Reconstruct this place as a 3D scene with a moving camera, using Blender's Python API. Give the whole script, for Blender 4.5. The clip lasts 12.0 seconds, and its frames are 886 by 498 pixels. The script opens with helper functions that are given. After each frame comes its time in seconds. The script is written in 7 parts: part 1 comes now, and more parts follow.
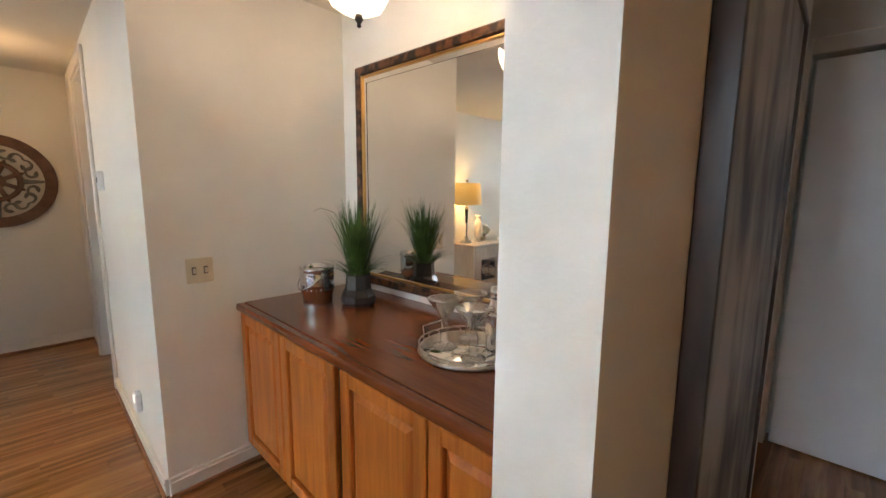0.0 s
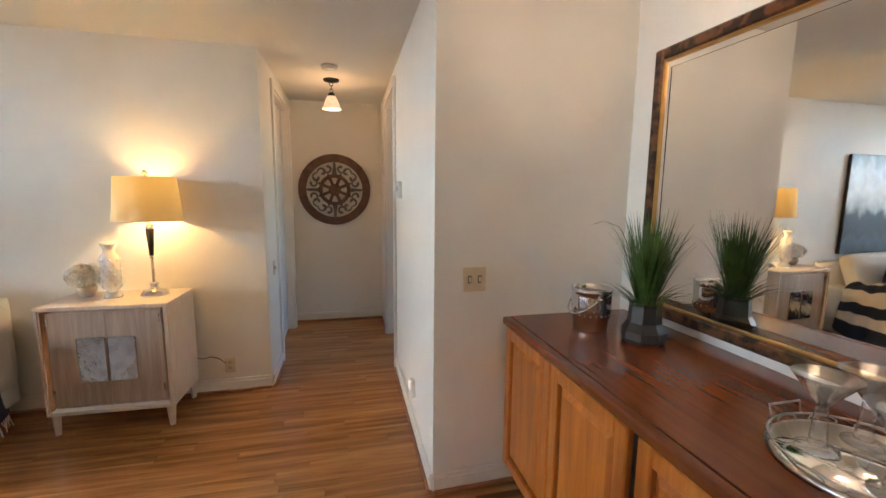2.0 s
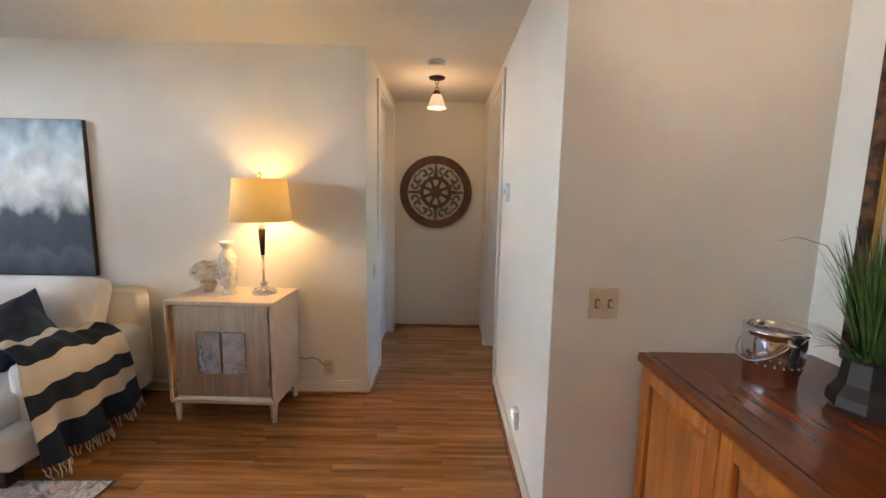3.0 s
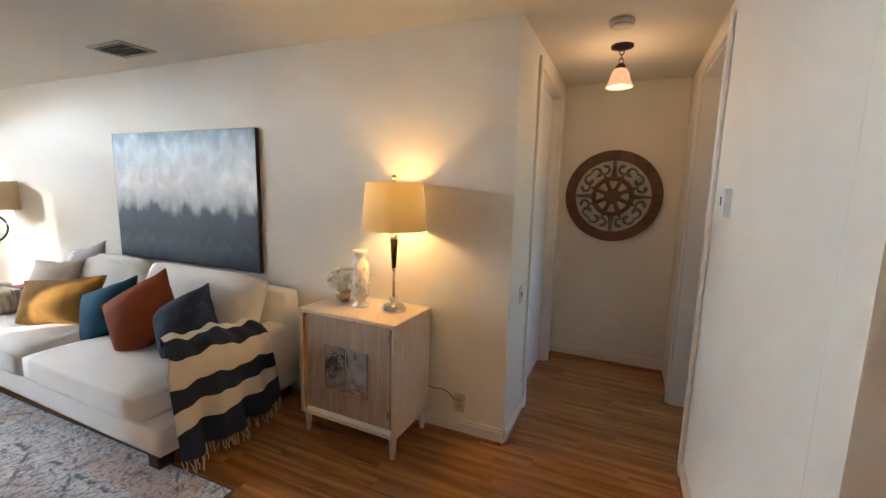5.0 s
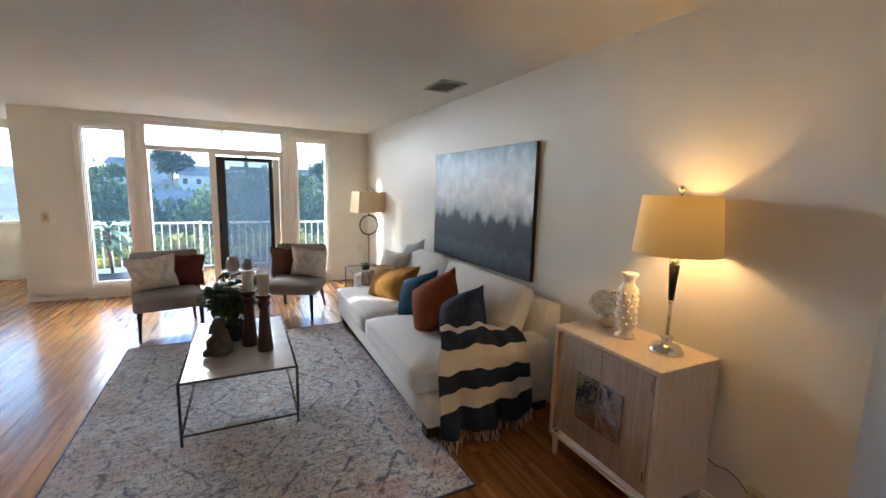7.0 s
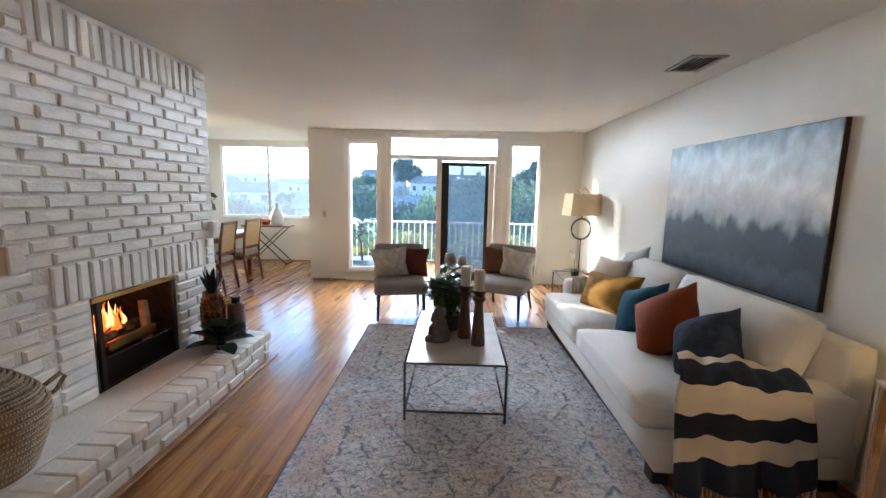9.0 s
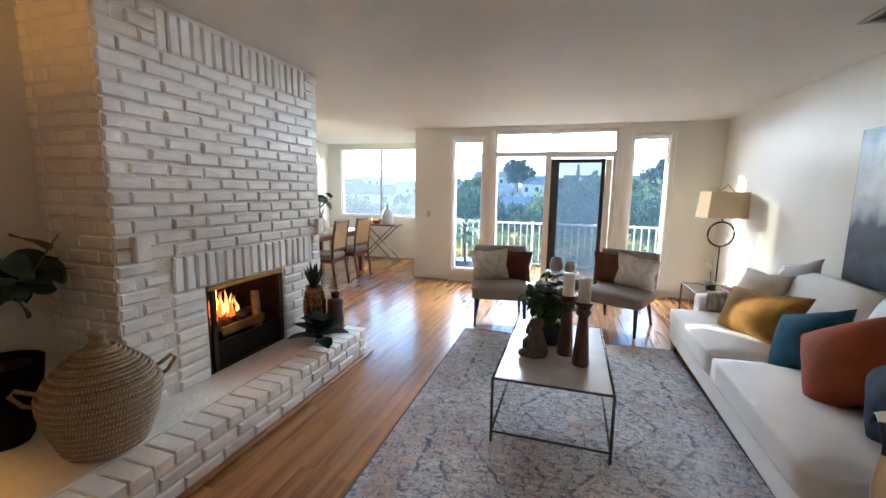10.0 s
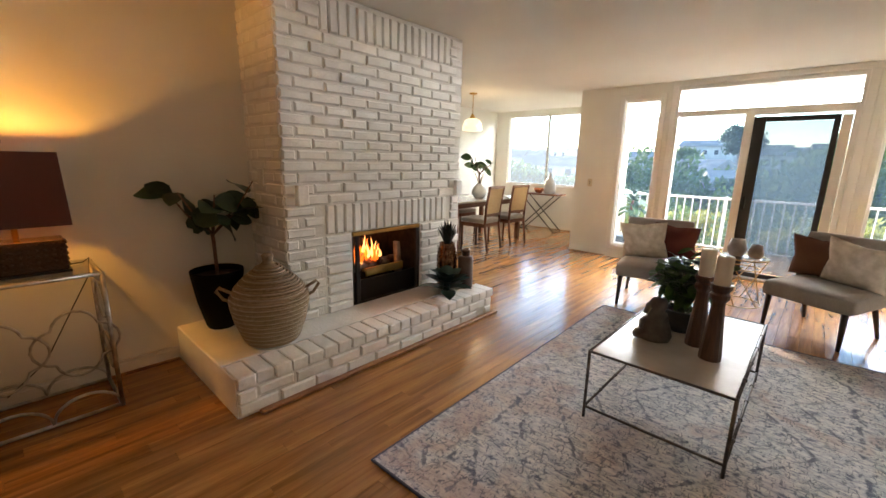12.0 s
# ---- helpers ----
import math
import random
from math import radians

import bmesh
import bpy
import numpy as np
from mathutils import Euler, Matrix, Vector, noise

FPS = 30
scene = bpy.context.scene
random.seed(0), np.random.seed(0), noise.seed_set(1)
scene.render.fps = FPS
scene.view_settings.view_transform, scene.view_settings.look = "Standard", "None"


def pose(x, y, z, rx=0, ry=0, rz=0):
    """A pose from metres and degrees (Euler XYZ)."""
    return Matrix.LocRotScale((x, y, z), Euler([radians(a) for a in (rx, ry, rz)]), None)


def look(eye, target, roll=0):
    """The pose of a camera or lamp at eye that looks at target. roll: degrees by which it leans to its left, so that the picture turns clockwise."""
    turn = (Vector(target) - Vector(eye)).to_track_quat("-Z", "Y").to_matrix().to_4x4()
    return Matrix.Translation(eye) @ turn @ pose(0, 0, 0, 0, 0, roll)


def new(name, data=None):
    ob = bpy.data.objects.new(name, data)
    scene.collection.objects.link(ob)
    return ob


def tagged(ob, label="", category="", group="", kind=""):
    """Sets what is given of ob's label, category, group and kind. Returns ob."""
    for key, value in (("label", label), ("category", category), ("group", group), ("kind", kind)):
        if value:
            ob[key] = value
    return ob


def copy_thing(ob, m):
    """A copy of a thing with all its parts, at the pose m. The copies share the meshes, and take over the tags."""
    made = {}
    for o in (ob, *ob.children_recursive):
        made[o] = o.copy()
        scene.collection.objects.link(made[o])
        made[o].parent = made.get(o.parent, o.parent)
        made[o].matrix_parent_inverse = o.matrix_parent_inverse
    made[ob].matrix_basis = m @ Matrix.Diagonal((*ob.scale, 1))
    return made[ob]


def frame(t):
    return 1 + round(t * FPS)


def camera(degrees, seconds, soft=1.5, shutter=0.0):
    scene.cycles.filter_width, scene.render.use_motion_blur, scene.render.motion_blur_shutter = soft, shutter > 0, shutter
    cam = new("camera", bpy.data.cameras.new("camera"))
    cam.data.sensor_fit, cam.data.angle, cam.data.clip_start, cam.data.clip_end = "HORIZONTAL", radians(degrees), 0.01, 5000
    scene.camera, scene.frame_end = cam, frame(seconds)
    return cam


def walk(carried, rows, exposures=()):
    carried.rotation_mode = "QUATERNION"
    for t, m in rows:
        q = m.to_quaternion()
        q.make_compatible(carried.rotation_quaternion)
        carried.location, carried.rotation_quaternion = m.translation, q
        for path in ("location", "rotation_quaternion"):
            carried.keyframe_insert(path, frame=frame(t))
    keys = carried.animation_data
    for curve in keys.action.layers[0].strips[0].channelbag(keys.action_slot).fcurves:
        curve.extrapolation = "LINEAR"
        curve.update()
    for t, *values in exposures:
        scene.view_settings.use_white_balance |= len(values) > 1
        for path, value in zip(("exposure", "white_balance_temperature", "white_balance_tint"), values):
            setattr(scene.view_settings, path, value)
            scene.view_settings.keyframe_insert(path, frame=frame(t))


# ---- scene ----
cam = camera(94.7, 12.0)
PATH = [
    (0, (-0.555, 1.565, 1.446), (-1.942, 2.978, 1.166), 0.5),
    (0.5, (-0.617, 1.569, 1.445), (-2.217, 2.737, 1.17), 0.7),
    (1, (-0.67, 1.561, 1.454), (-2.435, 2.458, 1.173), 0.6),
    (1.5, (-0.764, 1.534, 1.459), (-2.627, 2.207, 1.184), 0.6),
    (2, (-0.887, 1.533, 1.467), (-2.817, 1.985, 1.198), 0.6),
    (2.5, (-1.068, 1.532, 1.466), (-3.036, 1.765, 1.199), 0.7),
    (3, (-1.172, 1.496, 1.468), (-3.154, 1.493, 1.206), 1.0),
    (5, (-1.796, 1.531, 1.515), (-3.603, 0.721, 1.229), 1.4),
    (5.5, (-1.937, 1.49, 1.504), (-3.608, 0.425, 1.234), 1.5),
    (6, (-1.987, 1.477, 1.547), (-3.456, 0.151, 1.257), 1.5),
    (6.5, (-2.005, 1.5, 1.546), (-3.214, -0.067, 1.261), 1.6),
    (7, (-2.013, 1.528, 1.547), (-2.885, -0.249, 1.263), 1.4),
    (7.5, (-1.988, 1.526, 1.546), (-2.574, -0.365, 1.265), 1.4),
    (9.5, (-1.939, 1.225, 1.471), (-1.632, -0.731, 1.19), 1.0),
    (10, (-2.009, 1.083, 1.459), (-1.419, -0.807, 1.178), 0.9),
    (10.5, (-2.075, 1.009, 1.451), (-1.218, -0.776, 1.168), 1.1),
    (11, (-2.161, 0.981, 1.417), (-1.064, -0.666, 1.127), 1.1),
    (11.5, (-2.284, 0.961, 1.405), (-1.041, -0.57, 1.072), 1.1),
    (12, (-2.407, 0.909, 1.385), (-1.088, -0.533, 0.958), 1.2),
]
EXPOSURE = [(0, 4.42, 5700, 6), (2.5, 4.37, 5550, 8), (6, 3.78, 5900, 9), (7.5, 3.5, 5600, 8), (9.5, 3.76, 5550, 8), (10.5, 3.68, 5700, 8), (12, 3.82, 6700, 10)]
walk(cam, [(t, look(eye, target, roll)) for t, eye, target, roll in PATH], EXPOSURE)

# ---- daylight ----
TO_SUN = Vector((1.0, -0.8, 0.25)).normalized()
world = bpy.data.worlds.new("sky")
world.use_nodes = True
scene.world = world
wn = world.node_tree.nodes
sky = wn.new("ShaderNodeTexSky")
sky.sky_type, sky.sun_disc = "NISHITA", False
sky.air_density, sky.dust_density, sky.ozone_density = 1.0, 0.2, 3.0
sky.sun_elevation = math.asin(TO_SUN.z)
sky.sun_rotation = math.atan2(TO_SUN.x, TO_SUN.y)
world.node_tree.links.new(sky.outputs[0], wn["Background"].inputs[0])
wn["Background"].inputs[1].default_value = 0.075
sun_data = bpy.data.lights.new("sun", "SUN")
sun_data.energy, sun_data.angle, sun_data.color = 0.8, radians(0.5), (1.0, 0.86, 0.68)
sun = new("sun", sun_data)
sun.matrix_world = look(TO_SUN * 60, (0, 0, 0))


def point_lamp(name, place, watts, colour, radius=0.04):
    data = bpy.data.lights.new(name, "POINT")
    data.energy, data.color, data.shadow_soft_size = watts, colour, radius
    ob = new(name, data)
    ob.location = place
    return ob


WARM = (1.0, 0.62, 0.26)
SOFT = (1.0, 0.72, 0.46)
point_lamp("cabinet_bulb", (-3.84, 0.30, 1.39), 0.72, (1.0, 0.57, 0.18), 0.03)
point_lamp("hall_bulb", (-4.73, 1.417, 2.12), 0.3, (1.0, 0.55, 0.24), 0.03)
for bulb_x, bulb_y in ((0.058, 0.0), (-0.029, 0.05), (-0.029, -0.05)):
    point_lamp("niche_bulb", (-1.82 + bulb_x, 2.43 + bulb_y, 2.205), 0.14, (1.0, 0.66, 0.44), 0.004)
point_lamp("console_bulb", (0.46, 0.87, 1.27), 1.5, (1.0, 0.43, 0.06), 0.03)
point_lamp("fire_glow", (0.40, -1.08, 0.62), 0.22, (1.0, 0.30, 0.05), 0.06)
point_lamp("pendant_bulb", (1.75, -4.55, 1.9), 0.6, SOFT, 0.05)


def sky_window(name, at, target, w, h, watts):
    data = bpy.data.lights.new(name, "AREA")
    data.shape, data.size, data.size_y, data.energy, data.color = "RECTANGLE", w, h, watts, (0.93, 0.96, 1.0)
    ob = new(name, data)
    ob.matrix_world = look(at, target)
    return ob


sky_window("dining_window_sky", (1.94, -7.09, 1.62), (1.94, 0, 1.62), 1.86, 1.42, 0.36)
sky_window("side_room_window_sky", (-4.35, 4.58, 1.5), (-4.35, 0, 1.5), 1.68, 1.18, 0.16)
# two strip lamps added outside, in no opening, to strengthen daylight indoors
sky_window("balcony_sky", (-1.75, -7.22, 2.32), (-1.75, 0, -1.5), 3.8, 0.22, 20.0)
sky_window("open_sky", (-1.75, -8.2, 2.95), (-1.75, 0, -0.6), 5.0, 0.36, 40.0)

# ---- materials ----
def mat(name, colour, rough=0.5, metal=0.0, colour2=None, scale=6.0, detail=4.0, bump=0.0, bump_scale=60.0, stretch=(1, 1, 1),
        emit=None, power=0.0, glass=0.0, sheen=0.0, coat=0.0, spread=(0.35, 0.65), vary=0.0, island=0.0, ior=1.45):
    m = bpy.data.materials.new(name)
    m.use_nodes = True
    nodes, links = m.node_tree.nodes, m.node_tree.links
    bsdf = nodes["Principled BSDF"]
    ins = bsdf.inputs
    ins["Roughness"].default_value, ins["Metallic"].default_value = rough, metal
    ins["Base Color"].default_value = (*colour, 1)
    ins["IOR"].default_value = ior
    if glass:
        ins["Transmission Weight"].default_value = glass
    if sheen:
        ins["Sheen Weight"].default_value = sheen
    if coat:
        ins["Coat Weight"].default_value, ins["Coat Roughness"].default_value = coat, 0.12
    if emit:
        ins["Emission Color"].default_value, ins["Emission Strength"].default_value = (*emit, 1), power
    coord = nodes.new("ShaderNodeTexCoord")
    mapping = nodes.new("ShaderNodeMapping")
    mapping.inputs["Scale"].default_value = stretch
    links.new(coord.outputs["Object"], mapping.inputs["Vector"])
    out = None
    if colour2:
        n = nodes.new("ShaderNodeTexNoise")
        n.inputs["Scale"].default_value, n.inputs["Detail"].default_value = scale, detail
        links.new(mapping.outputs[0], n.inputs["Vector"])
        r = nodes.new("ShaderNodeValToRGB")
        r.color_ramp.elements[0].position, r.color_ramp.elements[1].position = spread
        r.color_ramp.elements[0].color, r.color_ramp.elements[1].color = (*colour, 1), (*colour2, 1)
        links.new(n.outputs["Fac"], r.inputs[0])
        out = r.outputs[0]
    if vary or island:
        if vary:
            src = nodes.new("ShaderNodeObjectInfo").outputs["Random"]
        else:
            src = nodes.new("ShaderNodeNewGeometry").outputs["Random Per Island"]
        amount = vary or island
        mr = nodes.new("ShaderNodeMapRange")
        mr.inputs["To Min"].default_value, mr.inputs["To Max"].default_value = 1 - amount, 1 + amount
        links.new(src, mr.inputs["Value"])
        hsv = nodes.new("ShaderNodeHueSaturation")
        links.new(mr.outputs[0], hsv.inputs["Value"])
        if out:
            links.new(out, hsv.inputs["Color"])
        else:
            hsv.inputs["Color"].default_value = (*colour, 1)
        out = hsv.outputs[0]
    if out:
        links.new(out, ins["Base Color"])
    if bump:
        b = nodes.new("ShaderNodeTexNoise")
        b.inputs["Scale"].default_value, b.inputs["Detail"].default_value = bump_scale, 5
        links.new(mapping.outputs[0], b.inputs["Vector"])
        bn = nodes.new("ShaderNodeBump")
        bn.inputs["Strength"].default_value, bn.inputs["Distance"].default_value = bump, 0.01
        links.new(b.outputs["Fac"], bn.inputs["Height"])
        links.new(bn.outputs[0], ins["Normal"])
    return m


M = {}
M["wall"] = mat("wall_paint", (0.73, 0.71, 0.635), 0.6, colour2=(0.775, 0.755, 0.68), scale=1.3, bump=0.06, bump_scale=140)
M["ceil"] = mat("ceiling_paint", (0.69, 0.67, 0.60), 0.8, colour2=(0.73, 0.71, 0.64), scale=0.8, bump=0.12, bump_scale=180)
M["trim"] = mat("trim_paint", (0.76, 0.73, 0.66), 0.4, colour2=(0.8, 0.77, 0.71), scale=3, bump=0.03)
M["door"] = mat("door_paint", (0.74, 0.74, 0.73), 0.45, colour2=(0.77, 0.77, 0.76), scale=2, bump=0.03)
M["oak_edge"] = mat("oak_shoe", (0.27, 0.11, 0.04), 0.35, colour2=(0.36, 0.16, 0.06), scale=9)
M["white_brick"] = mat("painted_brick", (0.83, 0.815, 0.77), 0.45, colour2=(0.88, 0.865, 0.82), scale=7, bump=0.3, bump_scale=38, vary=0.05)
M["mortar"] = mat("painted_mortar", (0.78, 0.76, 0.71), 0.65, colour2=(0.82, 0.80, 0.75), scale=14, bump=0.6, bump_scale=70)
M["black"] = mat("black_metal", (0.012, 0.011, 0.010), 0.35, metal=0.6)
M["soot"] = mat("sooty_brick", (0.02, 0.015, 0.012), 0.9, colour2=(0.05, 0.035, 0.025), scale=12)
M["brass"] = mat("brass", (0.62, 0.40, 0.13), 0.28, metal=1.0, colour2=(0.5, 0.3, 0.1), scale=9)
M["chrome"] = mat("polished_steel", (0.72, 0.72, 0.74), 0.09, metal=1.0)
M["silver"] = mat("silver_leaf", (0.62, 0.60, 0.55), 0.3, metal=1.0, colour2=(0.4, 0.37, 0.32), scale=20)
M["iron"] = mat("dark_iron", (0.07, 0.06, 0.055), 0.4, metal=0.8, colour2=(0.13, 0.11, 0.1), scale=30)
M["mirror"] = mat("mirror_glass", (0.86, 0.87, 0.86), 0.015, metal=1.0)
M["mirror_old"] = mat("antique_mirror", (0.68, 0.68, 0.7), 0.1, metal=1.0, colour2=(0.45, 0.45, 0.48), scale=14, bump=0.5, bump_scale=18)
M["ceramic"] = mat("white_ceramic", (0.78, 0.76, 0.72), 0.25, coat=0.3, colour2=(0.72, 0.7, 0.66), scale=8)
M["plate"] = mat("ivory_plastic", (0.60, 0.52, 0.35), 0.35, colour2=(0.55, 0.47, 0.31), scale=20)
M["cream_cloth"] = mat("cream_upholstery", (0.80, 0.79, 0.755), 0.9, colour2=(0.84, 0.83, 0.795), scale=3, bump=0.25, bump_scale=350, sheen=0.25)
M["grey_cloth"] = mat("grey_upholstery", (0.27, 0.235, 0.205), 0.9, colour2=(0.33, 0.29, 0.255), scale=160, bump=0.3, bump_scale=400, sheen=0.2)
M["dark_wood"] = mat("espresso_wood", (0.022, 0.012, 0.008), 0.35, colour2=(0.045, 0.024, 0.014), scale=8, stretch=(6, 6, 1))
M["linen_wood"] = mat("whitewashed_oak", (0.60, 0.50, 0.395), 0.5, colour2=(0.68, 0.58, 0.47), scale=7, stretch=(9, 9, 0.8), bump=0.1, bump_scale=60)
M["taupe_oak"] = mat("taupe_oak", (0.37, 0.29, 0.22), 0.45, colour2=(0.47, 0.38, 0.295), scale=6, stretch=(10, 10, 0.7), bump=0.12, bump_scale=60)
M["clear"] = mat("window_glass", (0.97, 0.99, 1.0), 0.0, glass=1.0, ior=1.1)
M["tumbler"] = mat("clear_glass", (1, 1, 1), 0.0)
pn_, pl_ = M["clear"].node_tree.nodes, M["clear"].node_tree.links
# outdoor haze put into the panes: a faint bluish veil over the view
p_haze, p_mix = pn_.new("ShaderNodeBsdfTranslucent"), pn_.new("ShaderNodeMixShader")
p_haze.inputs[0].default_value = (0.45, 0.68, 1.0, 1)
p_mix.inputs[0].default_value = 0.012
pl_.new(pn_["Principled BSDF"].outputs[0], p_mix.inputs[1])
pl_.new(p_haze.outputs[0], p_mix.inputs[2])
pl_.new(p_mix.outputs[0], pn_["Material Output"].inputs["Surface"])
gn, gl_ = M["tumbler"].node_tree.nodes, M["tumbler"].node_tree.links
g_through, g_shine, g_mix = gn.new("ShaderNodeBsdfTransparent"), gn.new("ShaderNodeBsdfGlossy"), gn.new("ShaderNodeMixShader")
g_through.inputs[0].default_value = (0.95, 0.97, 0.96, 1)
g_shine.inputs["Roughness"].default_value = 0.02
g_mix.inputs[0].default_value = 0.28
gl_.new(g_through.outputs[0], g_mix.inputs[1])
gl_.new(g_shine.outputs[0], g_mix.inputs[2])
gl_.new(g_mix.outputs[0], gn["Material Output"].inputs["Surface"])


def wood(name, dark, light, axis=1, rough=0.3, source=None, amount=0.22, coat=0.25, grain=1.0, bump=0.05, rings=0.0):
    """Wood with long grain along one axis, rings and fine pores."""
    m = bpy.data.materials.new(name)
    m.use_nodes = True
    nodes, links = m.node_tree.nodes, m.node_tree.links
    bsdf = nodes["Principled BSDF"]
    coord = nodes.new("ShaderNodeTexCoord")
    add = nodes.new("ShaderNodeVectorMath")
    add.operation = "MULTIPLY_ADD"
    add.inputs[1].default_value = (1, 1, 1)
    links.new(coord.outputs["Object"], add.inputs[0])
    src = None
    if source == "object":
        src = nodes.new("ShaderNodeObjectInfo").outputs["Random"]
    elif source == "island":
        src = nodes.new("ShaderNodeNewGeometry").outputs["Random Per Island"]
    if src:
        comb = nodes.new("ShaderNodeMath")
        comb.operation = "MULTIPLY"
        comb.inputs[1].default_value = 37.0
        links.new(src, comb.inputs[0])
        links.new(comb.outputs[0], add.inputs[2])
    else:
        add.inputs[2].default_value = (0, 0, 0)
    mapping = nodes.new("ShaderNodeMapping")
    s = [11.0, 11.0, 11.0]
    s[axis] = 0.7
    mapping.inputs["Scale"].default_value = [v * grain for v in s]
    links.new(add.outputs[0], mapping.inputs["Vector"])
    n = nodes.new("ShaderNodeTexNoise")
    n.inputs["Scale"].default_value, n.inputs["Detail"].default_value, n.inputs["Distortion"].default_value = 1.4, 6, 1.2
    links.new(mapping.outputs[0], n.inputs["Vector"])
    fine = nodes.new("ShaderNodeTexNoise")
    fine.inputs["Scale"].default_value, fine.inputs["Detail"].default_value = 9.0, 3
    links.new(mapping.outputs[0], fine.inputs["Vector"])
    mix = nodes.new("ShaderNodeMath")
    mix.operation = "MULTIPLY_ADD"
    mix.inputs[1].default_value = 0.35
    links.new(fine.outputs["Fac"], mix.inputs[0])
    links.new(n.outputs["Fac"], mix.inputs[2])
    ramp = nodes.new("ShaderNodeValToRGB")
    ramp.color_ramp.elements[0].position, ramp.color_ramp.elements[1].position = 0.5, 0.86
    ramp.color_ramp.elements[0].color, ramp.color_ramp.elements[1].color = (*dark, 1), (*light, 1)
    links.new(mix.outputs[0], ramp.inputs[0])
    out = ramp.outputs[0]
    if rings:
        wmap = nodes.new("ShaderNodeMapping")
        ws = [1.0, 1.0, 1.0]
        ws[axis] = 0.13
        wmap.inputs["Scale"].default_value = ws
        links.new(add.outputs[0], wmap.inputs["Vector"])
        wave = nodes.new("ShaderNodeTexWave")
        wave.bands_direction = "XYZ"[axis - 1]
        wave.inputs["Scale"].default_value, wave.inputs["Distortion"].default_value = 2.4, 11.0
        wave.inputs["Detail"].default_value, wave.inputs["Detail Scale"].default_value = 3.0, 0.7
        links.new(wmap.outputs[0], wave.inputs["Vector"])
        wr = nodes.new("ShaderNodeMapRange")
        wr.inputs["From Min"].default_value, wr.inputs["From Max"].default_value = 0.0, 0.55
        wr.inputs["To Min"].default_value, wr.inputs["To Max"].default_value = 1 - rings, 1.06
        links.new(wave.outputs["Fac"], wr.inputs["Value"])
        tone = nodes.new("ShaderNodeVectorMath")
        tone.operation = "SCALE"
        links.new(out, tone.inputs[0])
        links.new(wr.outputs[0], tone.inputs["Scale"])
        out = tone.outputs[0]
    if src:
        mr = nodes.new("ShaderNodeMapRange")
        mr.inputs["To Min"].default_value, mr.inputs["To Max"].default_value = 1 - amount, 1 + amount
        links.new(src, mr.inputs["Value"])
        hsv = nodes.new("ShaderNodeHueSaturation")
        links.new(mr.outputs[0], hsv.inputs["Value"])
        links.new(out, hsv.inputs["Color"])
        out = hsv.outputs[0]
    links.new(out, bsdf.inputs["Base Color"])
    rr = nodes.new("ShaderNodeMapRange")
    rr.inputs["To Min"].default_value, rr.inputs["To Max"].default_value = rough * 0.8, rough * 1.25
    links.new(n.outputs["Fac"], rr.inputs["Value"])
    links.new(rr.outputs[0], bsdf.inputs["Roughness"])
    bsdf.inputs["Coat Weight"].default_value, bsdf.inputs["Coat Roughness"].default_value = coat, 0.15
    bn = nodes.new("ShaderNodeBump")
    bn.inputs["Strength"].default_value, bn.inputs["Distance"].default_value = bump, 0.004
    links.new(fine.outputs["Fac"], bn.inputs["Height"])
    links.new(bn.outputs[0], bsdf.inputs["Normal"])
    return m


OAK_D, OAK_L = (0.25, 0.104, 0.026), (0.475, 0.218, 0.062)
M["plank"] = wood("oak_plank", OAK_D, OAK_L, 1, 0.24, "object", 0.13, 0.3, bump=0.012, rings=0.22)
M["plank_far"] = wood("oak_plank_rest", OAK_D, OAK_L, 1, 0.24, "island", 0.13, 0.3, bump=0.012, rings=0.22)
M["buffet_top"] = wood("stained_top", (0.135, 0.034, 0.008), (0.20, 0.054, 0.012), 0, 0.22, None, coat=0.3, bump=0.02)
M["buffet_oak"] = wood("honey_oak", (0.33, 0.088, 0.009), (0.52, 0.165, 0.02), 2, 0.35, None, coat=0.2)
M["cherry"] = wood("cherry_wood", (0.10, 0.03, 0.012), (0.2, 0.07, 0.028), 2, 0.35)
M["walnut"] = wood("walnut_wood", (0.05, 0.02, 0.010), (0.13, 0.055, 0.026), 2, 0.35)


# ---- mesh helpers ----
def finish(bm, smooth=False):
    bmesh.ops.recalc_face_normals(bm, faces=bm.faces)
    if smooth:
        for f in bm.faces:
            f.smooth = True
    return bm


def mesh_of(name, bm, material):
    me = bpy.data.meshes.new(name)
    bm.to_mesh(me)
    bm.free()
    for m in (material if isinstance(material, (list, tuple)) else [material]):
        me.materials.append(m)
    return me


def part(name, bm, material, parent=None, label=""):
    ob = new(name, mesh_of(name, bm, material))
    if parent is not None:
        ob.parent = parent
    if label:
        ob["label"] = label
    return ob


def thing(name, label, category, at=(0, 0, 0), rz=0.0, group="", kind="", rx=0.0, ry=0.0):
    ob = new(name)
    ob.empty_display_size = 0.05
    ob.matrix_world = pose(*at, rx, ry, rz)
    return tagged(ob, label, category, group, kind)


def solid(name, bm, material, label, category="", kind="", at=(0, 0, 0), rz=0.0, group=""):
    ob = new(name, mesh_of(name, bm, material))
    ob.matrix_world = pose(*at, 0, 0, rz)
    return tagged(ob, label, category, group, kind)


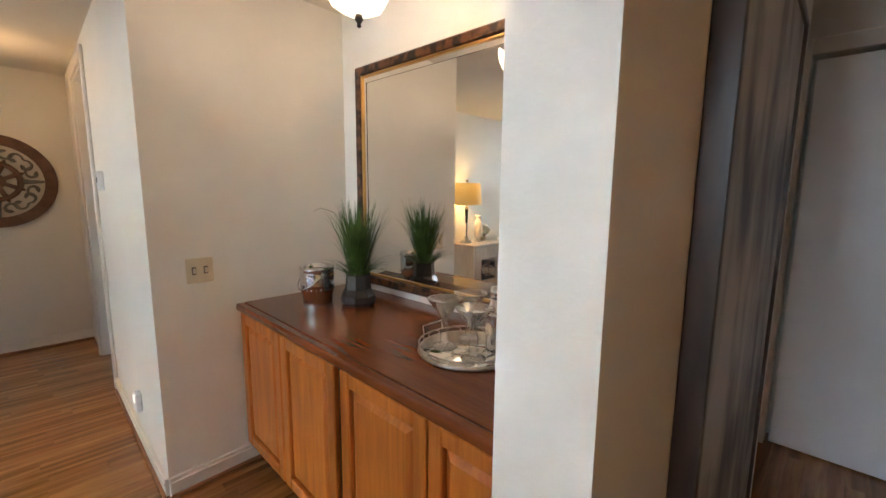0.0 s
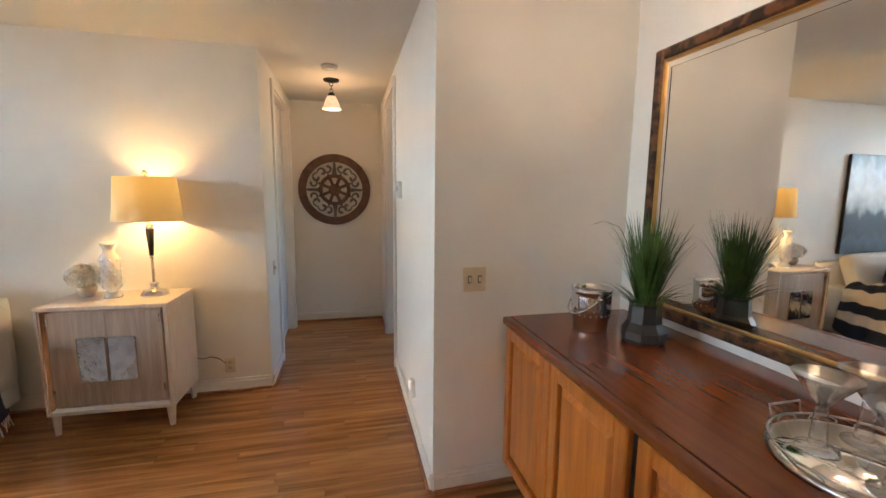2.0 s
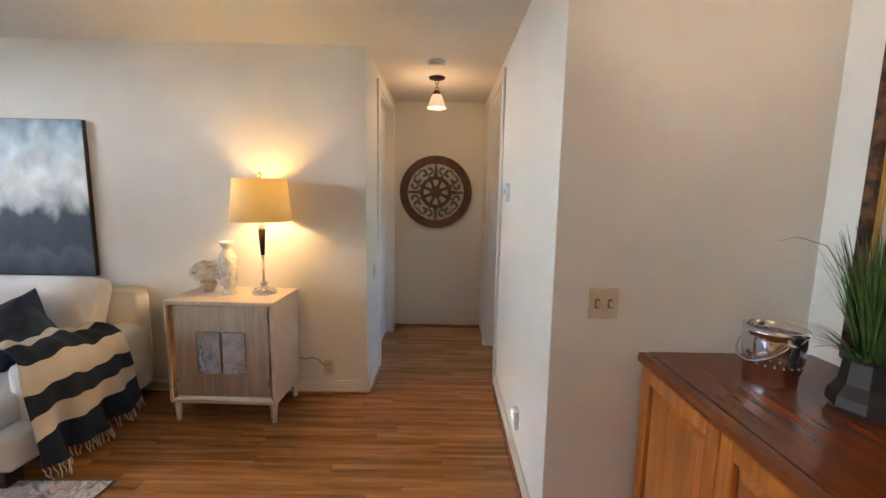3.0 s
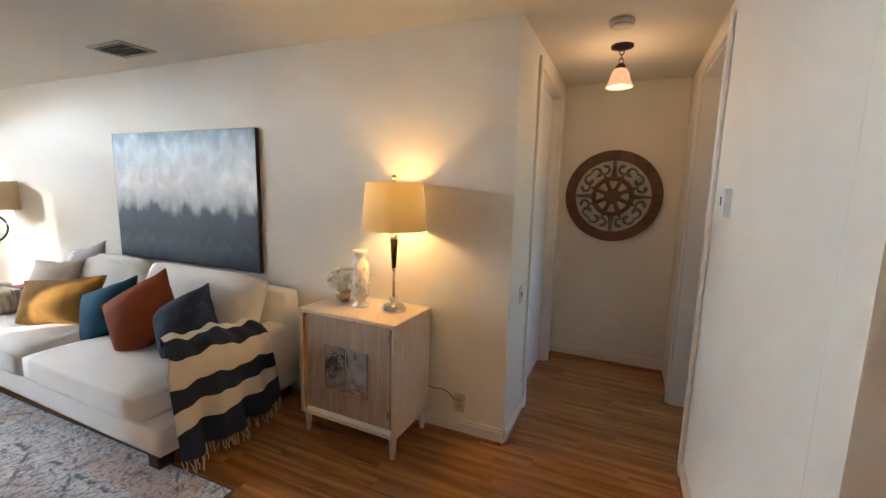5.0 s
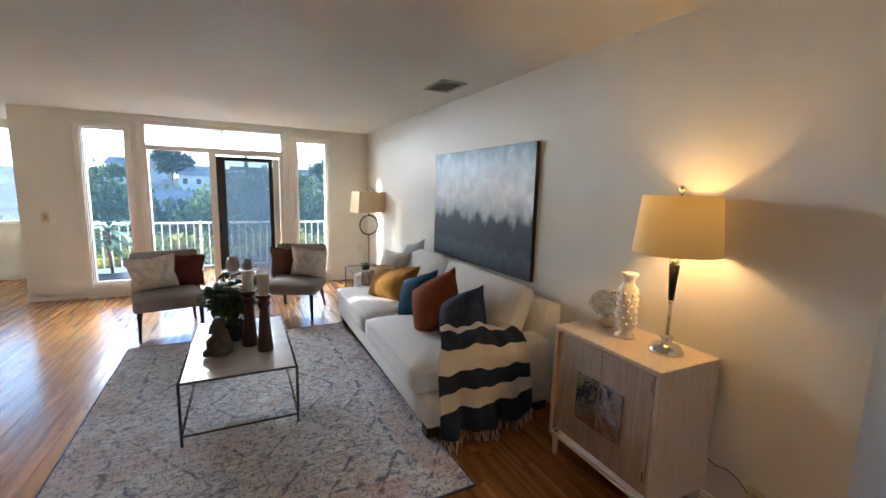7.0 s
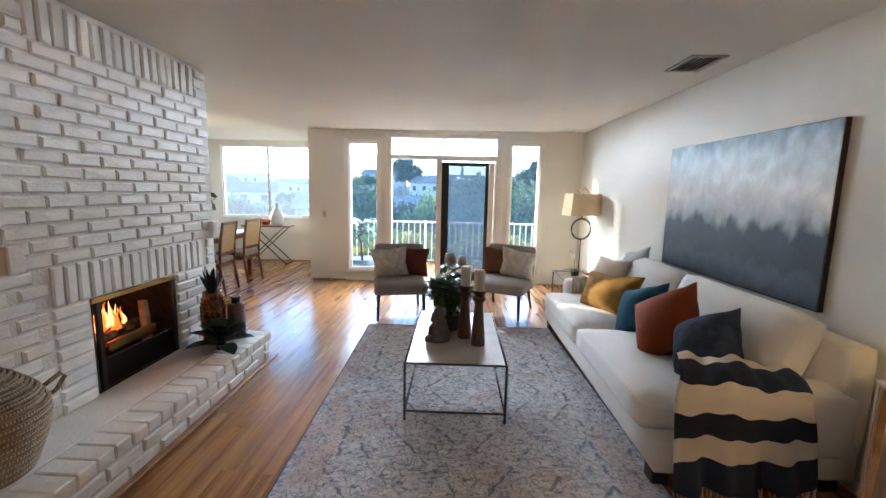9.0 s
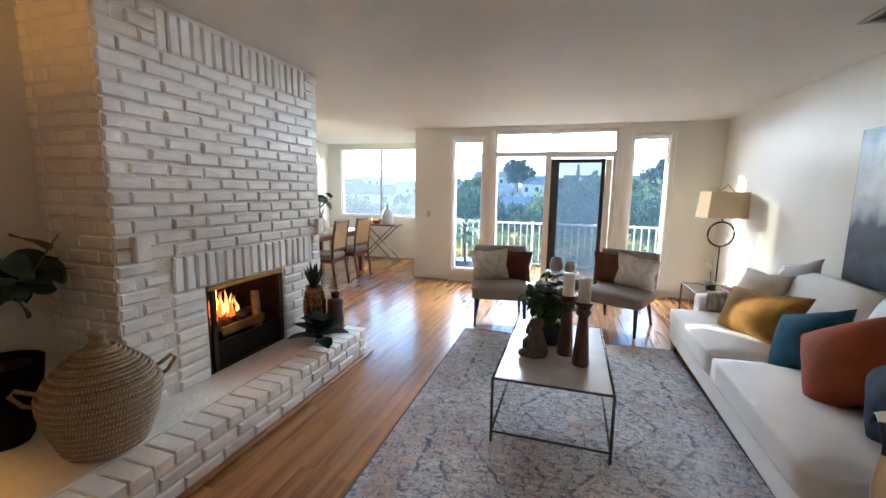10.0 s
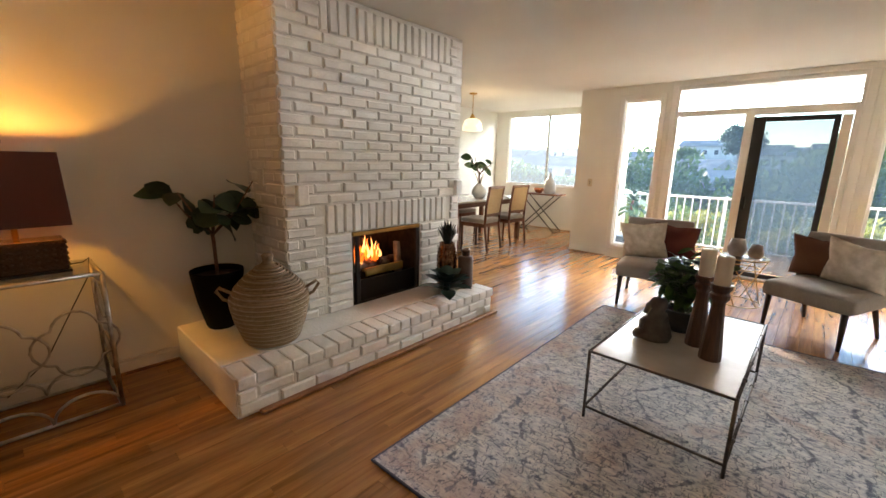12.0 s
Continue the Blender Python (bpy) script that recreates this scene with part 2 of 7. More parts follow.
def box(x0, x1, y0, y1, z0, z1, bevel=0.0, bm=None, seg=1, smooth=False):
    own = bmesh.new()
    vs = [own.verts.new((x, y, z)) for z in (min(z0, z1), max(z0, z1)) for y in (min(y0, y1), max(y0, y1)) for x in (min(x0, x1), max(x0, x1))]
    for a in ((0, 2, 3, 1), (4, 5, 7, 6), (0, 1, 5, 4), (2, 6, 7, 3), (0, 4, 6, 2), (1, 3, 7, 5)):
        own.faces.new([vs[i] for i in a])
    if bevel:
        bmesh.ops.bevel(own, geom=list(own.edges), offset=bevel, segments=seg, affect="EDGES", profile=0.5)
    if smooth:
        for f in own.faces:
            f.smooth = True
    return merge(bm, own)


def merge(bm, own, m=None):
    if m is not None:
        bmesh.ops.transform(own, matrix=m, verts=own.verts)
    if bm is None:
        return own
    tmp = bpy.data.meshes.new("tmp")
    own.to_mesh(tmp)
    own.free()
    bm.from_mesh(tmp)
    bpy.data.meshes.remove(tmp)
    return bm


def lathe(profile, steps=24, bm=None, at=(0, 0, 0), smooth=True, squash=1.0):
    """Turn a list of (radius, height) round the upright axis."""
    own = bmesh.new()
    rings = []
    for r, z in profile:
        if r < 1e-5:
            rings.append([own.verts.new((at[0], at[1], at[2] + z))])
        else:
            rings.append([own.verts.new((at[0] + r * math.cos(2 * math.pi * k / steps), at[1] + squash * r * math.sin(2 * math.pi * k / steps), at[2] + z)) for k in range(steps)])
    for a, b in zip(rings, rings[1:]):
        for k in range(steps):
            j = (k + 1) % steps
            quad = [a[k % len(a)], a[j % len(a)], b[j % len(b)], b[k % len(b)]]
            uniq = []
            for v in quad:
                if v not in uniq:
                    uniq.append(v)
            if len(uniq) > 2:
                own.faces.new(uniq)
    hollow = abs(profile[0][0] - profile[-1][0]) < 0.008 and abs(profile[0][1] - profile[-1][1]) < 0.012
    for ring in (rings[0], rings[-1]):
        if len(ring) > 2 and not hollow:
            own.faces.new(ring)
    finish(own)
    if smooth:
        for f in own.faces:
            f.smooth = True
    return merge(bm, own)


def tube(points, r, steps=8, bm=None, closed=False, taper=None):
    """A round bar along a line of points."""
    own = bmesh.new()
    pts = [Vector(p) for p in points]
    n = len(pts)
    rings = []
    up = Vector((0, 0, 1))
    for i, p in enumerate(pts):
        if closed:
            d = pts[(i + 1) % n] - pts[i - 1]
        else:
            d = pts[min(i + 1, n - 1)] - pts[max(i - 1, 0)]
        d.normalize()
        ref = up if abs(d.dot(up)) < 0.95 else Vector((1, 0, 0))
        u = d.cross(ref).normalized()
        v = d.cross(u).normalized()
        rad = r if taper is None else r + (taper - r) * i / max(n - 1, 1)
        rings.append([own.verts.new(p + rad * (math.cos(2 * math.pi * k / steps) * u + math.sin(2 * math.pi * k / steps) * v)) for k in range(steps)])
    pairs = list(zip(rings, rings[1:])) + ([(rings[-1], rings[0])] if closed else [])
    for a, b in pairs:
        for k in range(steps):
            own.faces.new((a[k], a[(k + 1) % steps], b[(k + 1) % steps], b[k]))
    if not closed:
        own.faces.new(rings[0][::-1])
        own.faces.new(rings[-1])
    finish(own, True)
    return merge(bm, own)


def ring_path(cx, cy, cz, r, plane="xz", n=28, squash=1.0):
    out = []
    for k in range(n):
        a = 2 * math.pi * k / n
        c, s = r * math.cos(a), r * squash * math.sin(a)
        out.append((cx + c, cy, cz + s) if plane == "xz" else (cx, cy + c, cz + s) if plane == "yz" else (cx + c, cy + s, cz))
    return out


def cushion(w, d, h, puff=0.35, n=10, bm=None, m=None, ears=0.0):
    """A stuffed cushion: w by d, h thick, lying flat, pinched at the seam; ears draws the corners out."""
    own = bmesh.new()
    grid = {}
    for side in (1, -1):
        for i in range(n + 1):
            for j in range(n + 1):
                u, v = 2 * i / n - 1, 2 * j / n - 1
                edge = max(abs(u), abs(v)) > 0.999
                if edge and side == -1:
                    grid[side, i, j] = grid[1, i, j]
                    continue
                full = (max(0.0, 1 - u * u) ** puff) * (max(0.0, 1 - v * v) ** puff)
                pull = 1 - ears * (1 - (abs(u * v)) ** 0.8) * max(abs(u), abs(v)) ** 3
                wob = 0.03 * noise.noise(Vector((u * 1.7 + w * 9, v * 1.7, side * 3 + d)))
                grid[side, i, j] = own.verts.new((u * w / 2 * pull, v * d / 2 * pull, side * h / 2 * (full + wob * (0 if edge else 1))))
        for i in range(n):
            for j in range(n):
                q = [grid[side, i, j], grid[side, i + 1, j], grid[side, i + 1, j + 1], grid[side, i, j + 1]]
                own.faces.new(q if side == 1 else q[::-1])
    finish(own, True)
    return merge(bm, own, m)


def soft_box(x0, x1, y0, y1, z0, z1, r=0.03, bm=None, crown=0.0, m=None):
    """A padded block with rounded edges; crown lifts the middle of the top."""
    x0, x1, y0, y1 = min(x0, x1), max(x0, x1), min(y0, y1), max(y0, y1)
    own = box(x0, x1, y0, y1, z0, z1)
    bmesh.ops.subdivide_edges(own, edges=list(own.edges), cuts=7, use_grid_fill=True)
    cx, cy = (x0 + x1) / 2, (y0 + y1) / 2
    for v in own.verts:
        p = v.co.copy()
        q = Vector((min(max(p.x, x0 + r), x1 - r), min(max(p.y, y0 + r), y1 - r), min(max(p.z, z0 + r), z1 - r)))
        d = p - q
        if d.length > 1e-6:
            v.co = q + d.normalized() * min(r, d.length)
        if crown and p.z > z1 - 1e-4:
            u, w = (p.x - cx) / (x1 - x0) * 2, (p.y - cy) / (y1 - y0) * 2
            v.co.z += crown * max(0, 1 - u ** 4) * max(0, 1 - w ** 4)
    finish(own, True)
    return merge(bm, own, m)


# ---- large structure ----
H = 2.44
WS = "structure"


def wall_piece(name, x0, x1, y0, y1, z0=0.0, z1=H, label="off-white painted plaster wall", material=None):
    return solid(name, box(x0, x1, y0, y1, z0, z1), material or M["wall"], label, "wall", WS)


def prism(points, z0, z1):
    bm = bmesh.new()
    lo = [bm.verts.new((x, y, z0)) for x, y in points]
    hi = [bm.verts.new((x, y, z1)) for x, y in points]
    n = len(points)
    bm.faces.new(lo[::-1])
    bm.faces.new(hi)
    for k in range(n):
        bm.faces.new((lo[k], lo[(k + 1) % n], hi[(k + 1) % n], hi[k]))
    return finish(bm)


subfloor = solid("floor", box(-6.2, 3.5, -7.1, 4.7, -0.20, -0.014), M["oak_edge"], "honey oak strip floor with a satin finish", "floor", WS)
ceiling = solid("ceiling", box(-6.2, 3.5, -7.1, 4.7, H, H + 0.15), M["ceil"], "off-white painted plaster ceiling", "ceiling", WS)
SX0, SX1 = -4.03, -3.90
solid("wall_sofa", prism([(SX0, 0.952), (SX1, -5.28), (SX1 - 0.2, -5.43), (SX0 - 0.16, 0.80), (SX0 - 0.16, 0.952)], 0, H), M["wall"], "off-white plaster wall behind the sofa", "wall", WS)
# hall
HY0, HY1, HX = 0.952, 1.915, -5.65
wall_piece("wall_hall_south", -4.56, SX0 - 0.16, HY0 - 0.14, HY0)
wall_piece("wall_hall_south_end", HX, -5.42, HY0 - 0.14, HY0)
wall_piece("wall_hall_south_head", -5.42, -4.56, HY0 - 0.14, HY0, 2.30)
wall_piece("wall_hall_end", HX - 0.14, HX, HY0 - 0.14, HY1 + 0.14)
wall_piece("wall_hall_north", -4.24, -2.831, HY1, HY1 + 0.14)
wall_piece("wall_hall_north_end", HX, -5.06, HY1, HY1 + 0.14)
wall_piece("wall_hall_north_head", -5.06, -4.24, HY1, HY1 + 0.14, 2.30)
# niche
NX0, NX1, NY = -2.69, -0.845, 2.96
NB = -2.73
solid("wall_niche_west", prism([(NX0, HY1), (NB, NY - 0.03), (NB, NY + 0.14), (NB - 0.14, NY + 0.14), (NX0 - 0.14, HY1)], 0, H), M["wall"], "off-white plaster side wall of the bar niche", "wall", WS)
solid("wall_niche_back", prism([(NB, NY - 0.025), (NX1, NY + 0.025), (NX1, NY + 0.14), (NB, NY + 0.14)], 0, H), M["wall"], "off-white plaster back wall of the bar niche", "wall", WS)
wall_piece("wall_partition", NX1, NX1 + 0.13, 1.955, 3.6)
# entry
wall_piece("wall_entry_end", -0.76, 1.75, 4.48, 4.6, 2.15)
wall_piece("wall_entry_end_west", -2.9, -0.76, 4.48, 4.6)
wall_piece("wall_entry_end_east", 0.08, 1.75, 4.48, 4.6, 0, 2.15)
wall_piece("wall_entry_west", -2.9, -2.76, NY + 0.14, 4.48)
wall_piece("wall_entry_east", 1.6, 1.75, 1.75, 4.48)
wall_piece("wall_closet", -0.95, 0.3, 4.62, 4.75)
wall_piece("wall_console", 0.69, 0.84, -0.42, 1.75)
wall_piece("wall_console_return", 0.84, 1.75, 1.6, 1.75)
# side room beyond the hall
wall_piece("wall_side_room_west", HX - 0.14, HX, HY1 + 0.14, 4.6)
wall_piece("wall_side_room_end", HX, -2.9, 4.46, 4.6, 0, 0.9)
wall_piece("wall_side_room_head", HX, -2.9, 4.46, 4.6, 2.1)
wall_piece("wall_side_room_post", HX, -5.2, 4.46, 4.6, 0.9, 2.1)
wall_piece("wall_side_room_post_east", -3.5, -2.9, 4.46, 4.6, 0.9, 2.1)
# window wall
WY, WT = -5.28, 0.15
PX = 0.475
for n, x0, x1, z0, z1 in (("corner", -4.1, -3.245, 0, H), ("under_right", -3.245, -2.785, 0, 0.18), ("over_right", -3.245, -2.785, 2.25, H),
                          ("post_right", -2.785, -2.585, 0, H), ("head", -2.585, -0.842, 2.355, H), ("post_left", -0.842, -0.65, 0, H),
                          ("under_left", -0.65, -0.18, 0, 0.19), ("over_left", -0.65, -0.18, 2.25, H), ("pier", -0.18, PX, 0, H)):
    wall_piece("wall_window_" + n, x0, x1, WY - WT, WY, z0, z1)
# dining room
DY, DX = -6.95, 3.2
wall_piece("wall_dining_side", PX - 0.15, PX, DY, WY - WT)
wall_piece("wall_dining_under", PX - 0.15, DX, DY - 0.15, DY, 0, 0.90)
wall_piece("wall_dining_over", PX - 0.15, DX, DY - 0.15, DY, 2.34, H)
wall_piece("wall_dining_post", PX - 0.15, 1.0, DY - 0.15, DY, 0.90, 2.34)
wall_piece("wall_dining_post_east", 2.88, DX, DY - 0.15, DY, 0.90, 2.34)
wall_piece("wall_dining_east", DX, DX + 0.15, DY, -1.95)
wall_piece("wall_dining_back", 0.84, DX, -2.1, -1.95)
# ---- windows, doors, trim ----
def baseboard(points, inward):
    bm = bmesh.new()
    for (xa, ya), (xb, yb) in zip(points, points[1:]):
        d = Vector((xb - xa, yb - ya, 0))
        l = d.length
        b = box(0, l, 0, 0.014, 0.012, 0.10)
        box(0, l, 0, 0.02, 0.07, 0.082, bm=b)
        merge(bm, b, pose(xa, ya, 0, 0, 0, math.degrees(math.atan2(d.y, d.x))))
    ob = solid("baseboard", bm, M["trim"], "white painted baseboard along the wall", "baseboard", WS)
    bm = bmesh.new()
    for (xa, ya), (xb, yb) in zip(points, points[1:]):
        d = Vector((xb - xa, yb - ya, 0))
        b = box(0, d.length, 0, 0.026, 0.0, 0.02, 0.005)
        merge(bm, b, pose(xa, ya, 0, 0, 0, math.degrees(math.atan2(d.y, d.x))))
    solid("shoe_moulding", bm, M["oak_edge"], "brown oak shoe moulding at the floor", "trim", WS)
    return ob


baseboard([(SX1, -5.28), (SX0, 0.952)][::-1], 1)
baseboard([(SX0, 0.954), (-4.48, 0.954)][::-1], 1)
baseboard([(HX + 0.002, HY1), (HX + 0.002, HY0)], 1)
baseboard([(NX0, HY1 - 0.002), (-4.16, HY1 - 0.002)], 1)
baseboard([(NB + 0.002, NY), (NX0 + 0.002, HY1)], 1)
baseboard([(PX, WY + 0.002), (-0.12, WY + 0.002)], 1)
baseboard([(-3.3, WY + 0.002), (SX1, WY + 0.002)], 1)
baseboard([(0.688, 0.215), (0.688, 1.6)], 1)
baseboard([(DX, DY + 0.002), (PX, DY + 0.002)], 1)


def rect_frame(x0, x1, z0, z1, w, y0, y1, bevel=0.003, bottom=True):
    bm = bmesh.new()
    box(x0, x0 + w, y0, y1, z0, z1, bevel, bm)
    box(x1 - w, x1, y0, y1, z0, z1, bevel, bm)
    box(x0 + w, x1 - w, y0, y1, z1 - w, z1, bevel, bm)
    if bottom:
        box(x0 + w, x1 - w, y0, y1, z0, z0 + w, bevel, bm)
    return bm


def pane(x0, x1, z0, z1, y, parent):
    ob = part("pane", box(x0, x1, y - 0.003, y + 0.003, z0, z1), M["clear"], parent)
    ob.visible_shadow = False
    return ob


def fixed_window(name, x0, x1, z0, z1, y, label, casing=0.065):
    w = thing(name, label, "window", kind=WS)
    part("window_frame", rect_frame(x0, x1, z0, z1, 0.028, y - 0.11, y - 0.03), M["trim"], w)
    part("casing", rect_frame(x0 - casing, x1 + casing, z0 - casing, z1 + casing, casing, y + 0.001, y + 0.022, 0.006), M["trim"], w)
    part("stop", rect_frame(x0 + 0.0, x1 - 0.0, z0, z1, 0.014, y - 0.03, y + 0.001), M["trim"], w)
    pane(x0 + 0.028, x1 - 0.028, z0 + 0.028, z1 - 0.028, y - 0.075, w)
    return w


fixed_window("window_1", -0.65, -0.18, 0.19, 2.25, WY, "tall narrow fixed window in a cream wooden casing")
fixed_window("window_2", -3.245, -2.785, 0.18, 2.25, WY, "tall narrow fixed window in a cream wooden casing")
w3 = thing("window_3", "transom over a fixed pane in cream wooden frame", "window", kind=WS)
part("transom_frame", rect_frame(-2.585, -0.842, 2.035, 2.355, 0.03, WY - 0.12, WY + 0.012), M["trim"], w3)
pane(-2.555, -0.872, 2.065, 2.325, WY - 0.07, w3)
part("window_frame", rect_frame(-1.635, -0.842, 0.0, 2.035, 0.035, WY - 0.12, WY + 0.012), M["trim"], w3)
pane(-1.60, -0.877, 0.035, 2.0, WY - 0.07, w3)
for x0, x1, y1 in ((-2.665, -2.585, 0.03), (-2.735, -2.665, 0.016), (-0.842, -0.775, 0.026)):
    part("mullion_trim", box(x0, x1, WY + 0.001, WY + y1, 0, H - 0.002, 0.006), M["trim"], w3)
part("head_trim", box(-2.735, -0.775, WY + 0.001, WY + 0.035, 2.375, H - 0.002, 0.006), M["trim"], w3)
M["bronze_frame"] = mat("bronze_aluminium", (0.035, 0.032, 0.03), 0.45, metal=0.5)
M["screen"] = mat("insect_screen", (0.3, 0.33, 0.36), 0.7)
sn, sl = M["screen"].node_tree.nodes, M["screen"].node_tree.links
thin, holes, mesh_mix = sn.new("ShaderNodeBsdfTranslucent"), sn.new("ShaderNodeBsdfTransparent"), sn.new("ShaderNodeMixShader")
thin.inputs[0].default_value = (0.034, 0.05, 0.066, 1)
mesh_mix.inputs[0].default_value = 0.58
sl.new(holes.outputs[0], mesh_mix.inputs[1])
sl.new(thin.outputs[0], mesh_mix.inputs[2])
sl.new(mesh_mix.outputs[0], sn["Material Output"].inputs["Surface"])
d1 = thing("door_1", "sliding balcony door with bronze frame and insect screen", "door", kind=WS)
part("jamb", rect_frame(-2.585, -1.635, 0.0, 2.035, 0.05, WY - 0.12, WY + 0.012, bottom=False), M["trim"], d1)
part("sill", box(-2.585, -1.635, WY - 0.12, WY + 0.03, 0.0, 0.025, 0.004), M["silver"], d1, "aluminium door sill")
sash = part("sash", rect_frame(-2.44, -1.655, 0.03, 1.955, 0.055, WY - 0.09, WY - 0.045, 0.004), M["bronze_frame"], d1)
part("stile", box(-1.80, -1.655, WY - 0.045, WY - 0.02, 0.03, 1.955, 0.004), M["bronze_frame"], sash)
pane(-2.385, -1.80, 0.085, 1.90, WY - 0.068, d1)
part("screen", box(-2.39, -1.79, WY - 0.104, WY - 0.102, 0.09, 1.9), M["screen"], d1, "grey insect screen behind the glass")
part("handle", box(-1.735, -1.70, WY - 0.02, WY + 0.01, 0.86, 1.03, 0.006), M["black"], d1)
part("edge_strip", box(-2.53, -2.445, WY - 0.09, WY - 0.05, 0.03, 1.95, 0.004), M["trim"], d1)
# dining window
w4 = thing("window_4", "wide sliding aluminium window over the dining room wall", "window", kind=WS)
part("window_frame", rect_frame(1.0, 2.88, 0.90, 2.34, 0.03, DY - 0.11, DY - 0.02), M["trim"], w4)
part("mullion", box(1.91, 1.95, DY - 0.1, DY - 0.04, 0.93, 2.31, 0.004), M["silver"], w4, "grey aluminium mullion")
part("window_sill", box(0.96, 2.92, DY - 0.02, DY + 0.04, 0.875, 0.90, 0.004), M["trim"], w4)
pane(1.03, 1.91, 0.93, 2.31, DY - 0.07, w4)
pane(1.95, 2.85, 0.93, 2.31, DY - 0.07, w4)

# hall doorways
def doorway(name, x0, x1, y, side, top, label):
    d = thing(name, label, "door", kind=WS)
    bm = bmesh.new()
    c = 0.065
    ya, yb = (y + 0.001, y + 0.02) if side > 0 else (y - 0.02, y - 0.001)
    for a, b, z0, z1 in ((x0 - c, x0, 0, top + c), (x1, x1 + c, 0, top + c), (x0, x1, top, top + c)):
        box(a, b, ya, yb, z0, z1, 0.004, bm)
    part("casing", bm, M["trim"], d)
    bm = bmesh.new()
    ya, yb = (y - 0.14, y + 0.001) if side > 0 else (y - 0.001, y + 0.14)
    for a, b, z0, z1 in ((x0 - 0.001, x0 + 0.018, 0, top), (x1 - 0.018, x1 + 0.001, 0, top), (x0 + 0.018, x1 - 0.018, top - 0.018, top + 0.001)):
        box(a, b, ya, yb, z0, z1, 0.003, bm)
    part("jamb", bm, M["trim"], d)
    return d


d2 = doorway("door_2", -5.42, -4.56, HY0, 1, 2.30, "closed white pocket door in the hall")
part("door_leaf", box(-5.40, -4.58, HY0 - 0.10, HY0 - 0.06, 0.01, 2.28, 0.003), M["door"], d2)
part("latch", box(-4.66, -4.63, HY0 - 0.06, HY0 - 0.054, 0.95, 1.02, 0.002), M["iron"], d2, "dark metal latch")
d3 = doorway("door_3", -5.06, -4.24, HY1, -1, 2.30, "open white doorway with a door swung inwards")
leaf = part("door_leaf", box(-5.03, -4.99, HY1 + 0.14, HY1 + 0.95, 0.01, 2.27, 0.003), M["door"], d3)
part("latch", box(-4.262, -4.248, HY1 + 0.03, HY1 + 0.06, 0.93, 0.99, 0.002), M["black"], d3, "black strike plate")
d4 = thing("door_4", "plain white flush closet door in the entry", "door", kind=WS)
part("door_leaf", box(-0.74, 0.06, 4.49, 4.53, 0.012, 2.13, 0.003), M["door"], d4)
bm = bmesh.new()
for a, b, z0, z1 in ((-0.84, -0.76, 0, 2.23), (0.08, 0.16, 0, 2.23), (-0.76, 0.08, 2.15, 2.23)):
    box(a, b, 4.455, 4.479, z0, z1, 0.004, bm)
part("casing", bm, M["trim"], d4)

# ---- fireplace ----
FX, FY0, FY1, FZ = 0.17, -0.356, -2.13, 0.235
fp = thing("fireplace", "white-painted brick chimney breast with a lit gas fire", "fireplace")
OY0, OY1, OZ0, OZ1 = -0.885, -1.61, 0.236, 0.83
body = FX + 0.013
part("core", box(body, 0.835, OY0, FY0 - 0.004, 0, H - 0.001), M["mortar"], fp)
part("core", box(body, 0.835, FY1 + 0.004, OY1, 0, H - 0.001), M["mortar"], fp)
part("core", box(body, 0.835, OY1, OY0, OZ1, H - 0.001), M["mortar"], fp)
part("core", box(0.62, 0.835, OY1, OY0, 0, OZ1), M["mortar"], fp)
def brick_mesh(l, h, d, seed):
    """A worn brick: front towards -x, length along y."""
    rnd = random.Random(seed)
    bm = bmesh.new()
    e = rnd.uniform(0.006, 0.012)
    back = [bm.verts.new((d, sy * l / 2, sz * h / 2)) for sy, sz in ((-1, -1), (1, -1), (1, 1), (-1, 1))]
    mid = [bm.verts.new((e + rnd.uniform(-.002, .002), sy * (l / 2 - rnd.uniform(0, .003)), sz * (h / 2 - rnd.uniform(0, .003)))) for sy, sz in ((-1, -1), (1, -1), (1, 1), (-1, 1))]
    front = [bm.verts.new((rnd.uniform(-.0025, .0025), sy * (l / 2 - e - rnd.uniform(0, .004)), sz * (h / 2 - e - rnd.uniform(0, .003)))) for sy, sz in ((-1, -1), (1, -1), (1, 1), (-1, 1))]
    for a, b in ((back, mid), (mid, front)):
        for i in range(4):
            bm.faces.new((a[i], a[(i + 1) % 4], b[(i + 1) % 4], b[i]))
    bm.faces.new(front)
    finish(bm)
    return mesh_of("brick", bm, M["white_brick"])


def lay(parent, mesh, x, y, z, rx=0.0, ry=0.0, rz=0.0, tilt=1.1):
    ob = new("brick", mesh)
    ob.parent = parent
    ob.matrix_basis = pose(x + random.uniform(-.006, .004), y + random.uniform(-.004, .004), z + random.uniform(-.003, .003), rx + random.uniform(-tilt, tilt), ry + random.uniform(-.8, .8), rz + random.uniform(-.8, .8))
    return ob


FULL = [brick_mesh(0.217, 0.0675, 0.05, s) for s in range(7)]
HALF = [brick_mesh(0.092, 0.0675, 0.05, s + 40) for s in range(5)]
THREE = [brick_mesh(0.155, 0.0675, 0.05, s + 60) for s in range(4)]
SOLD = [brick_mesh(0.216, 0.0655, 0.05, s + 80) for s in range(5)]
course, length = 0.0757, 0.228


